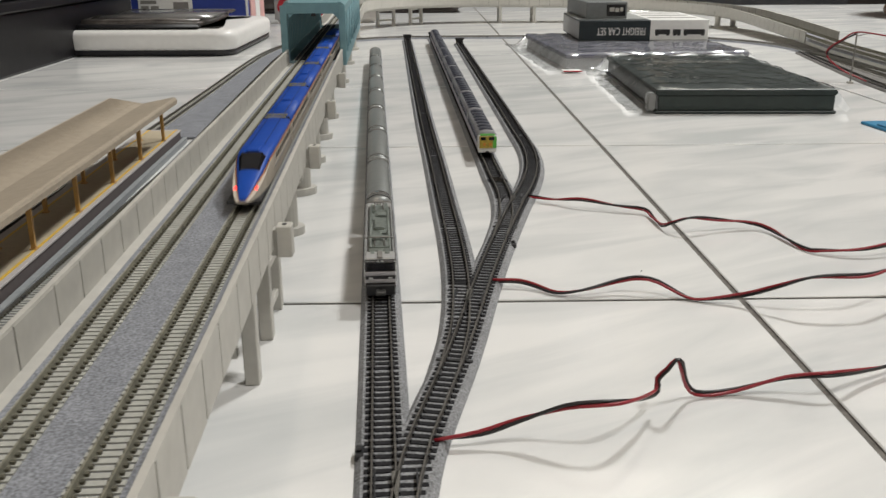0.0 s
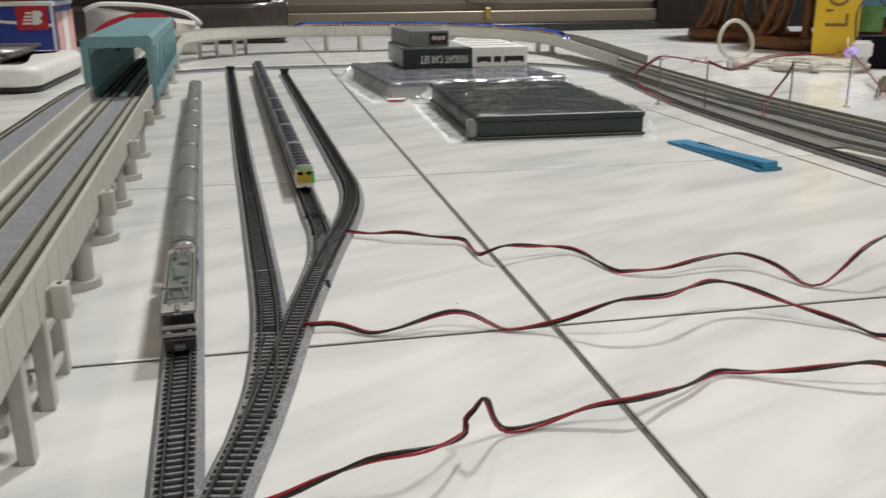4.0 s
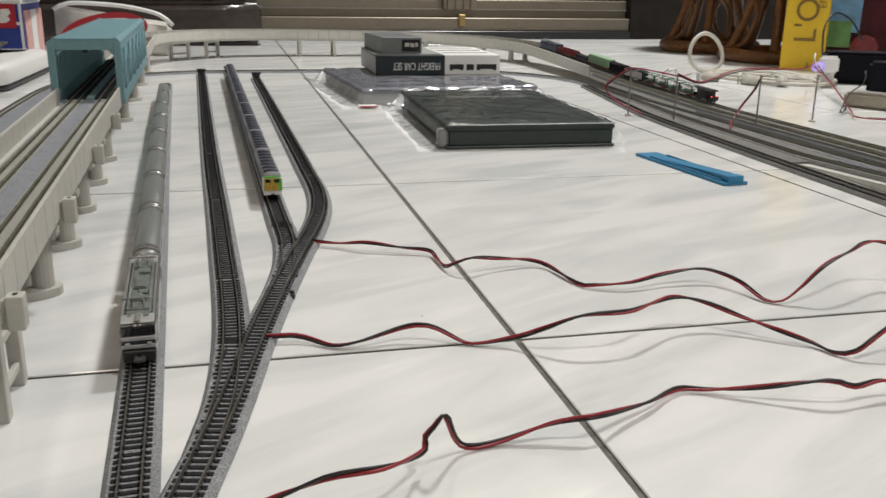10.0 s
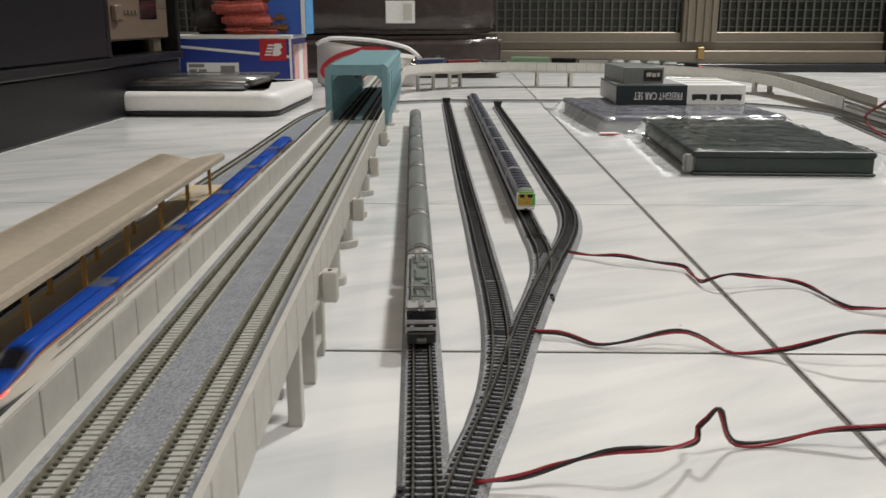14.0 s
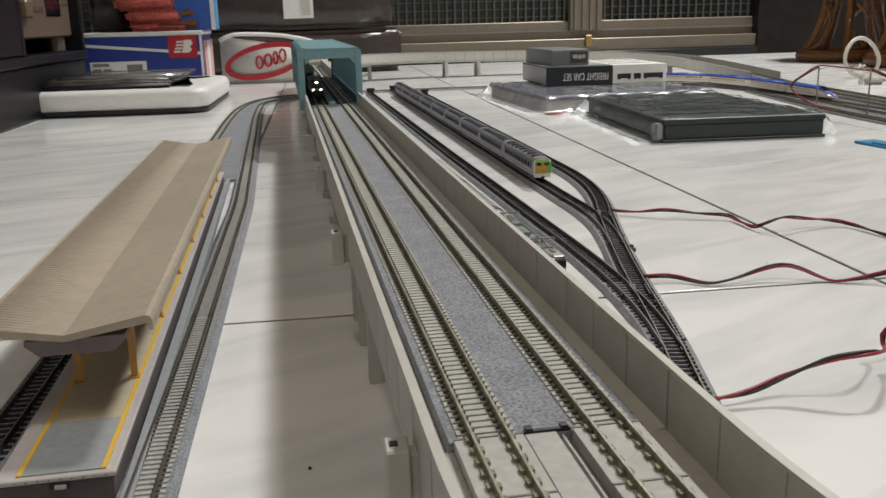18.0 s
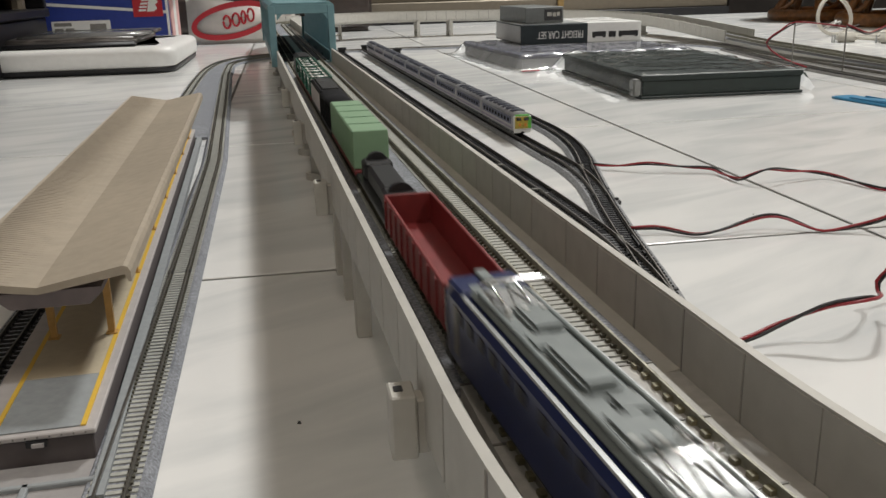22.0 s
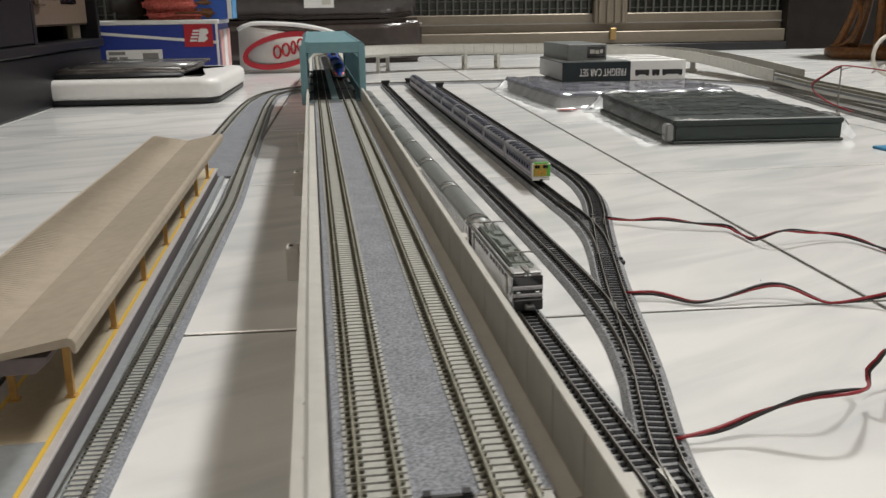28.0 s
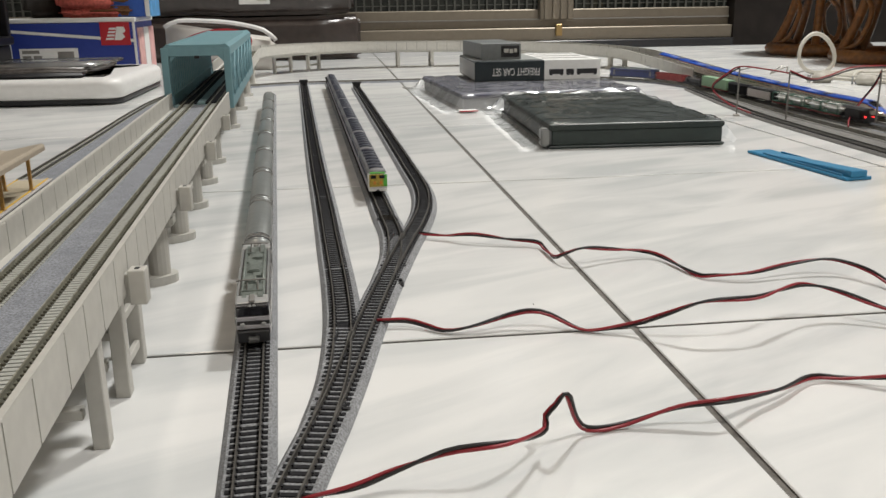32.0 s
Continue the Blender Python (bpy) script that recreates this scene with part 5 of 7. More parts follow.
BLUE = rounded([(0.35, NEAR_Y + HALF, RAIL_Z, 0)] + UP + DOWN + [(0.6435, -1.05, 0.0069, 0.4), (-0.425, -1.05, 0.0069, 0.4), (-0.4345, -0.05, 0.0069, 2), (-0.4395, 0.35, 0.0069, 2),
                (-0.4765, 1.2, 0.0069, 1), (-0.485, 1.70, 0.0069, 0.30), (0.60, 1.70, 0.0069, 0.33), (0.600, 0.52, 0.0069, 0), (0.5745, 0.24, 0.0199, 0), (0.574, -0.4, 0.0326, 0), (0.60, NEAR_Y + HALF, RAIL_Z, 0.2835)]
               + UP + DOWN + [(0.6435, -1.2, 0.0069, 0)])
# metres of the head of the freight train and of the tail of the high-speed train along their lines, by the second
FREIGHT_S = [(0.0, 1.65), (6.5, 3.57), (7.2, 3.75), (8.0, 3.988), (9.0, 4.252), (9.5, 4.407), (10.0, 4.525), (11.0, 4.79), (12.0, 5.04), (13.0, 5.38), (13.5, 5.60), (17.5, 6.88), (18.5, 7.21), (19.0, 7.36),
             (20.0, 7.68), (20.5, 7.83), (21.0, 7.99), (22.0, 8.262), (23.0, 8.518), (23.6, 8.718), (24.0, 8.862), (24.6, 9.055), (30.4, 11.03), (31.0, 11.22), (32.0, 11.60)]
BLUE_S = [(0.0, 1.17), (0.4, 1.36), (1.0, 1.67), (1.5, 1.95), (4.5, 3.83), (7.0, 5.31), (7.6, 5.67), (8.0, 5.91), (12.6, 8.16), (13.0, 8.39), (13.5, 8.66), (14.0, 8.99), (14.5, 9.25), (15.0, 9.49), (15.5, 9.74),
          (17.5, 11.0), (18.5, 11.65), (23.4, 14.165), (23.6, 14.25), (24.0, 14.415), (24.6, 14.66), (25.1, 14.875), (25.5, 15.05), (28.0, 16.39), (28.5, 16.69), (31.0, 18.17), (32.0, 18.77)]


def pace(table, t):
    """Monotone cubic reading of a table of (seconds, metres)."""
    n = len(table)
    d = [(table[i + 1][1] - table[i][1]) / (table[i + 1][0] - table[i][0]) for i in range(n - 1)]
    m = [d[0]] + [0 if d[i - 1] * d[i] <= 0 else 2 / (1 / d[i - 1] + 1 / d[i]) for i in range(1, n - 1)] + [d[-1]]
    i = max(k for k in range(n - 1) if table[k][0] <= t or k == 0)
    h = table[i + 1][0] - table[i][0]
    q = (t - table[i][0]) / h
    return ((2 * q ** 3 - 3 * q * q + 1) * table[i][1] + (q ** 3 - 2 * q * q + q) * h * m[i] + (-2 * q ** 3 + 3 * q * q) * table[i + 1][1] + (q ** 3 - q * q) * h * m[i + 1])


def build_trains():
    fr = []
    loco = electric_loco(M_NAVY, M_GREYROOF, M_LAMP, "navy blue electric freight locomotive with lit headlamps", group="freight train", front=mat("gold_band", (0.42, 0.26, 0.07), 0.4, metal=0.3))
    s = -0.064
    fr.append((loco, s, 0.04))
    s -= 0.064 + 0.008
    for kind in ("gondola", "tank", "mint", "black", "dark", "milk", "milk", "brake"):
        w, L = wagon(kind)
        fr.append((w, s - L / 2, L * 0.32))
        s -= L + 0.006
    bl = []
    s = 0.0
    for k in range(BLUE_N):
        last = k in (0, BLUE_N - 1)
        long = 0.162 if last else 0.1535
        bl.append((bullet_car(-1 if k == 0 else (1 if last else 0), long), s + long / 2, 0.055))
        s += long + 0.0045
    lo = electric_loco(M_STEEL, mat("loco_roof_dark", (0.20, 0.225, 0.205), 0.42, metal=0.3, grain=0.25, scale=250), M_SILVER, "silver electric locomotive parked on a siding", group="silver train", cabm=mat("cab_silver", (0.50, 0.50, 0.495), 0.3, metal=0.3, grain=0.05, scale=200), front=M_BLACK)
    set_on(lo, YARD["silver"], 0.362 + 0.0565, 0.0069, True)
    for k in range(8):
        set_on(coach(k == 0), YARD["silver"], 0.362 + 0.128 + 0.068 + 0.1345 * k, 0.0069, True)
    for k in range(9):
        set_on(railcar(k == 0), YARD["third"], 0.292 + 0.066 + 0.1335 * k, 0.0072, True)
    return fr, bl


BLUE_N = 6

# ---- boxes and clutter ----
def bag(name, label, x0, x1, y0, y1, inner, z, m, seed, film_mat, crush=1.0):
    """A loose clear plastic bag: a crumpled skin over the flat thing inside (its rectangle is inner), falling to the floor round it."""
    bm = bmesh.new()
    n1, n2 = 60, 60
    a0, a1, b0, b1 = inner
    grid = []
    for j in range(n2 + 1):
        row = []
        for i in range(n1 + 1):
            x, y = x0 + (x1 - x0) * i / n1, y0 + (y1 - y0) * j / n2
            out = max(a0 - x, x - a1, b0 - y, y - b1, 0.0)
            h = z if out <= 0 else max(0.0012, z * (1 - (out / 0.022) ** 0.8))
            p = Vector((x, y, 0))
            c = (abs(noise.noise(p * 18 + Vector((seed, 0, 0)))) * 0.0042 + abs(noise.noise(p * 42 + Vector((0, seed, 0)))) * 0.0022 + noise.noise(p * 90) * 0.0007)
            c *= crush
            w = Vector((noise.noise(p * 25 + Vector((7, seed, 0))), noise.noise(p * 25 + Vector((seed, 9, 0))), 0)) * 0.004
            if x1 - x < 1e-6 or x - x0 < 1e-6 or y1 - y < 1e-6 or y - y0 < 1e-6:
                h, c = (0.0008 if j else h), abs(c) * (1 if j else 0.1)
            row.append(bm.verts.new(p + w + Vector((0, 0, max(0.0008, h + c)))))
        grid.append(row)
    for j in range(n2):
        for i in range(n1):
            bm.faces.new((grid[j][i], grid[j][i + 1], grid[j + 1][i + 1], grid[j + 1][i]))
    th = thing(name, label, "plastic bag", m)
    ob = part("film_sheet", soft(bm), film_mat, th)
    ob.visible_shadow = False
    flap = bmesh.new()
    low, high = [], []
    for k in range(41):
        x = x0 + (x1 - x0) * k / 40
        low.append(flap.verts.new((x, y1, 0.0009)))
        high.append(flap.verts.new((x + 0.003 * noise.noise(Vector((x * 30, seed, 0))), y1 + 0.022, 0.0012 + 0.004 * abs(noise.noise(Vector((x * 40, 3, seed)))))))
    for k in range(40):
        flap.faces.new((low[k], low[k + 1], high[k + 1], high[k]))
    if crush > 1:
        # glint along the folded front edge, built as an opaque pale tube
        crease = [(a0 + (a1 - a0) * k / 30, y0 - 0.0010, z + 0.0006 + 0.0007 * noise.noise(Vector((k * 0.4, seed, 0)))) for k in range(31)]
        part("front_crease", soft(tube(crease, 0.0008, 6)), mat("film_edge_glint", (0.45, 0.47, 0.47), 0.2, spec=0.8), th, "folded edge of the film, its glint made as a pale tube")
    part("open_flap", soft(flap), film_mat, th, "loose open end of the bag").visible_shadow = False
    return th


def film_material(name, gloss, haze):
    """Clear crumpled polythene: see-through, glossy by Fresnel, with a little milky haze."""
    m = bpy.data.materials.new(name)
    m.use_nodes = True
    nt = m.node_tree
    out = nt.nodes["Material Output"]
    tr, gl, df = nt.nodes.new("ShaderNodeBsdfTransparent"), nt.nodes.new("ShaderNodeBsdfGlossy"), nt.nodes.new("ShaderNodeBsdfDiffuse")
    mx, mh, fr, mr = nt.nodes.new("ShaderNodeMixShader"), nt.nodes.new("ShaderNodeMixShader"), nt.nodes.new("ShaderNodeFresnel"), nt.nodes.new("ShaderNodeMapRange")
    tr.inputs[0].default_value = (0.95, 0.96, 0.96, 1)
    df.inputs[0].default_value = (0.75, 0.76, 0.76, 1)
    gl.inputs["Roughness"].default_value = 0.10
    no, bp, co = nt.nodes.new("ShaderNodeTexNoise"), nt.nodes.new("ShaderNodeBump"), nt.nodes.new("ShaderNodeTexCoord")
    no.inputs["Scale"].default_value, no.inputs["Detail"].default_value, no.inputs["Distortion"].default_value = 9, 2, 1.2
    bp.inputs["Strength"].default_value, bp.inputs["Distance"].default_value = 0.55, 0.006
    nt.links.new(co.outputs["Object"], no.inputs["Vector"])
    nt.links.new(no.outputs["Fac"], bp.inputs["Height"])
    nt.links.new(bp.outputs[0], gl.inputs["Normal"])
    nt.links.new(bp.outputs[0], fr.inputs["Normal"])
    fr.inputs["IOR"].default_value = 1.45
    mr.inputs[3].default_value, mr.inputs[4].default_value = gloss, 1.0
    nt.links.new(fr.outputs[0], mr.inputs[0])
    mh.inputs[0].default_value = haze
    nt.links.new(tr.outputs[0], mh.inputs[1])
    nt.links.new(df.outputs[0], mh.inputs[2])
    nt.links.new(mr.outputs[0], mx.inputs[0])
    nt.links.new(mh.outputs[0], mx.inputs[1])
    nt.links.new(gl.outputs[0], mx.inputs[2])
    nt.links.new(mx.outputs[0], out.inputs["Surface"])
    return m


M_FILM = film_material("clear_film", 0.085, 0.02)
M_FILM2 = film_material("milky_film", 0.06, 0.13)


def letters(name, text, size, m, material, parent, label=""):
    cu = bpy.data.curves.new(name, "FONT")
    cu.body, cu.size, cu.extrude, cu.align_x, cu.align_y = text, size, 0.0002, "CENTER", "CENTER"
    tmp = new(name + "_tmp", cu)
    dg = bpy.context.evaluated_depsgraph_get()
    me = bpy.data.meshes.new_from_object(tmp.evaluated_get(dg))
    bpy.data.objects.remove(tmp)
    me.materials.clear()
    me.materials.append(material)
    ob = new(name, me)
    ob.parent, ob.matrix_local = parent, m
    if label:
        ob["label"] = label
    return ob


def build_boxes():
    # flat train case in its bag
    m = Matrix.Translation((0.108, 0.640, 0)) @ Matrix.Rotation(radians(-2), 4, "Z")
    case = thing("train_case", "flat dark green book-style train case lying on the tiles", "storage case", m)
    part("lid", box(0, 0.236, 0.002, 0.40, 0.024, 0.031, 0.0015, 2), M_CASE, case)
    part("tray", box(0.004, 0.234, 0.004, 0.398, 0.004, 0.024, 0.001), M_CASE, case)
    part("bottom", box(0, 0.236, 0.0, 0.40, 0.0005, 0.004, 0.001), M_CASE, case)
    part("corner_block", box(-0.011, 0.0, 0.0, 0.018, 0.004, 0.027, 0.002, 2), mat("tray_grey", (0.22, 0.225, 0.22), 0.5, grain=0.08, scale=90), case, "pale grey end of the inner tray")
    part("title_strip", box(0.06, 0.20, 0.30, 0.315, 0.031, 0.0313), M_VIA_D, case)
    bag("clear_bag", "clear wrinkled plastic bag round the green train case", -0.034, 0.252, 0.0005, 0.425, (0, 0.236, -0.02, 0.40), 0.0318, m, 5, M_FILM, 1.5)
    m2 = Matrix.Translation((0.04, 1.09, 0)) @ Matrix.Rotation(radians(4), 4, "Z")
    low = thing("train_case", "flat blue-grey train case under the cartons", "storage case", m2)
    part("lid", box(0.02, 0.36, 0.0, 0.40, 0.020, 0.028, 0.0015), mat("case_blue", (0.10, 0.10, 0.14), 0.45, grain=0.1, scale=100), low)
    part("tray", box(0.024, 0.356, 0.004, 0.396, 0.0005, 0.020, 0.001), mat("case_grey", (0.30, 0.30, 0.31), 0.5), low)
    bag("clear_bag", "clear wrinkled plastic bag round the lower case", -0.018, 0.385, -0.028, 0.425, (0.02, 0.36, 0.0, 0.40), 0.0285, m2, 9, M_FILM2)
    # freight car set carton
    m3 = Matrix.Translation((0.135, 1.325, 0.029)) @ Matrix.Rotation(radians(-1), 4, "Z")
    carton = thing("wagon_set_carton", "dark green and white wagon set carton with printed title", "carton", m3)
    green = mat("carton_green", (0.010, 0.018, 0.022), 0.4, grain=0.1, scale=100)
    part("box_body", box(-0.012, 0.25, 0.0, 0.24, 0, 0.040, 0.0008), green, carton)
    part("white_end", box(0.132, 0.2502, -0.0006, 0.24, 0.001, 0.0405, 0.0004), M_PAPER, carton)
    part("side_label", box(-0.0128, -0.0118, 0.004, 0.236, 0.003, 0.037), mat("side_grey", (0.42, 0.42, 0.41), 0.5, grain=0.05, scale=80), carton)
    part("white_top", box(-0.0122, 0.132, 0.03, 0.24, 0.0395, 0.0408, 0.0004), mat("carton_grey", (0.30, 0.31, 0.30), 0.5), carton)
    letters("carton_title", "FREIGHT CAR SET", 0.0215, pose(0.073, -0.0010, 0.019, 90, 180, 0) @ Matrix.Diagonal((0.58, 1, 1, 1)), M_WHITE, carton, "white printed title, upside down")
    for k, (a, b) in enumerate(((0.142, 0.172), (0.178, 0.194), (0.200, 0.243))):
        part("printed_wagon", box(a, b, -0.0012, -0.0005, 0.012, 0.022), M_BLACK, carton)
        for e in (a + 0.004, b - 0.004):
            part("printed_wheel", box(e - 0.003, e + 0.003, -0.0012, -0.0005, 0.0095, 0.012), M_BLACK, carton)
    for k in range(6):
        part("top_picture", box(0.140, 0.240, 0.02 + k * 0.035, 0.036 + k * 0.035, 0.0405, 0.0409), M_VIA_D if k % 2 else M_PAPER, carton)
    m4 = Matrix.Translation((0.142, 1.36, 0.070)) @ Matrix.Rotation(radians(3), 4, "Z")
    small = thing("loco_carton", "small slate grey locomotive box with a black end window", "carton", m4)
    part("box_body", box(0, 0.085, 0, 0.19, 0, 0.033, 0.001), mat("carton_slate", (0.16, 0.17, 0.17), 0.4, grain=0.1, scale=100), small)
    part("end_window", box(0.042, 0.081, -0.0008, 0.0002, 0.005, 0.028), M_GLASS_D, small)
    for a, b, c, d in ((0.048, 0.058, 0.014, 0.022), (0.060, 0.068, 0.013, 0.021), (0.070, 0.076, 0.014, 0.022)):
        part("printed_bar", box(a, b, -0.0013, -0.0007, c, d), M_VIA, small)
    tag = thing("bag_tag", "small red and white paper tag on a bag corner", "tag", Matrix.Translation((0.066, 1.06, 0)))
    part("white_part", box(-0.016, 0.016, -0.010, 0.010, 0.003, 0.0042), M_PAPER, tag)
    part("red_part", box(-0.016, 0.016, -0.016, -0.010, 0.003, 0.0043), M_SHOE_R, tag)
    # blue rerailer ramp
    a = Vector((0.359, 0.565, 0))
    b = Vector((0.378, 0.378, 0))
    d = b - a
    m5 = Matrix.Translation(a) @ Matrix.Rotation(math.atan2(-d.x, d.y), 4, "Z")
    L = d.length
    ramp = thing("rerailer", "blue plastic rerailer ramp lying on the tiles", "rerailer", m5)
    bm = box(-0.016, 0.016, 0, L, 0.0, 0.0035, 0.0008)
    part("base", bm, M_BLUEPL, ramp)
    bm = box(-0.010, 0.010, L * 0.22, L, 0.0033, 0.0105, 0.0008)
    for v in bm.verts:
        if v.co.y < L * 0.5 and v.co.z > 0.006:
            v.co.z -= 0.006
    part("wedge", bm, M_BLUEPL, ramp)
    for sx in (-1, 1):
        part("guide_rib", box(sx * 0.0125 - 0.0008, sx * 0.0125 + 0.0008, 0.03, L - 0.01, 0.003, 0.0055), M_BLUEPL, ramp)


W_NEAR = [(-0.192, -0.168, 0.0042), (-0.1719, -0.1661, 0.0060), (-0.1547, -0.1639, 0.0108), (-0.1356, -0.1660, 0.0180), (-0.1252, -0.1682, 0.0204), (-0.1120, -0.1670, 0.0205), (-0.098, -0.153, 0.0150), (-0.0885, -0.139, 0.0108),
          (-0.088, -0.137, 0.0160), (-0.084, -0.137, 0.0205), (-0.080, -0.136, 0.0250), (-0.0775, -0.136, 0.0232), (-0.074, -0.132, 0.0135), (-0.069, -0.127, 0.0045), (-0.062, -0.126, 0.0018), (-0.0462, -0.1233, 0.0022),
          (-0.0222, -0.1232, 0.0084), (0.000, -0.1255, 0.0112), (0.0212, -0.1137, 0.0070), (0.0386, -0.1045, 0.0048), (0.0619, -0.0900, 0.0028), (0.0787, -0.0933, 0.0024), (0.1007, -0.1030, 0.0060), (0.1345, -0.1155, 0.0126),
          (0.1497, -0.1180, 0.0090), (0.1686, -0.1154, 0.0096), (0.1895, -0.1189, 0.0054), (0.2122, -0.1231, 0.0016), (0.2350, -0.1077, 0.0022), (0.2671, -0.0883, 0.0066), (0.34, -0.075, 0.004), (0.46, -0.05, 0.006)]
W_MID = [(-0.152, 0.024, 0.004), (-0.1348, 0.0223, 0.0040), (-0.1246, 0.0171, 0.0026), (-0.1133, 0.0081, 0.0016), (-0.0978, 0.0064, 0.0036), (-0.0721, 0.0123, 0.0078), (-0.0600, 0.0111, 0.0096), (-0.0499, 0.0086, 0.0078), (-0.0346, -0.0018, 0.0016),
         (-0.0254, -0.0058, 0.0016), (-0.0079, -0.0094, 0.0050), (0.0010, -0.0135, 0.0084), (0.0135, -0.0184, 0.0144), (0.0327, -0.0239, 0.0222), (0.0622, -0.0242, 0.0230), (0.0828, -0.0133, 0.0228), (0.1052, -0.0011, 0.0210), (0.1258, -0.0019, 0.0162),
         (0.1465, -0.0176, 0.0096), (0.1644, -0.0361, 0.0054), (0.1758, -0.0474, 0.0024), (0.1807, -0.0609, 0.0014), (0.1890, -0.0684, 0.0048), (0.2054, -0.0670, 0.0144), (0.2237, -0.0659, 0.0250), (0.2406, -0.0703, 0.0295), (0.2645, -0.078, 0.0315),
         (0.36, -0.085, 0.018), (0.46, -0.06, 0.006)]
W_FAR = [(-0.106, 0.226, 0.0042), (-0.0856, 0.2153, 0.0040), (-0.0640, 0.2027, 0.0072), (-0.0379, 0.1914, 0.0050), (-0.0166, 0.1827, 0.0040), (-0.0137, 0.1663, 0.0024), (-0.0125, 0.1430, 0.0028), (-0.0073, 0.1331, 0.0078), (0.0057, 0.1300, 0.0125), (0.030, 0.1370, 0.0085),
         (0.0544, 0.1400, 0.0050), (0.0663, 0.1300, 0.0030), (0.0752, 0.0885, 0.0016), (0.0847, 0.0792, 0.0030), (0.1089, 0.0734, 0.0054), (0.1392, 0.0791, 0.0084), (0.1659, 0.0805, 0.0102), (0.1791, 0.0737, 0.0090), (0.1869, 0.0546, 0.0070), (0.1920, 0.0314, 0.0016),
         (0.2012, 0.0242, 0.0024), (0.2147, 0.0248, 0.0108), (0.2343, 0.0281, 0.0252), (0.262, 0.040, 0.0300), (0.295, 0.055, 0.0320), (0.335, 0.046, 0.0240), (0.359, 0.039, 0.0250), (0.44, 0.03, 0.008)]


def build_wires():
    for pts, k in ((W_NEAR, 0), (W_MID, 1), (W_FAR, 2)):
        line = smooth_line(pts, 0.004)
        th = thing("feeder_cable", "thin twisted red and black feeder cable lying loosely on the tiles", "cable", Matrix.Identity(4), "feeder cables")
        for m, ph in ((M_WIRE_R, 0.0), (M_WIRE_B, math.pi)):
            tw = []
            for i, p in enumerate(line):
                d = (line[min(i + 1, len(line) - 1)] - line[max(0, i - 1)]).normalized()
                u = d.cross(Vector((0, 0, 1))).normalized()
                a = ph + 0.26 * i + 1.2 * math.sin(i * 0.06 + k * 2)
                tw.append(p + (u * math.cos(a) + u.cross(d) * math.sin(a)) * 0.00085 + Vector((0, 0, 0.0004)))
            part("red_lead" if m is M_WIRE_R else "black_lead", tube(tw, 0.00085, 6), m, th)


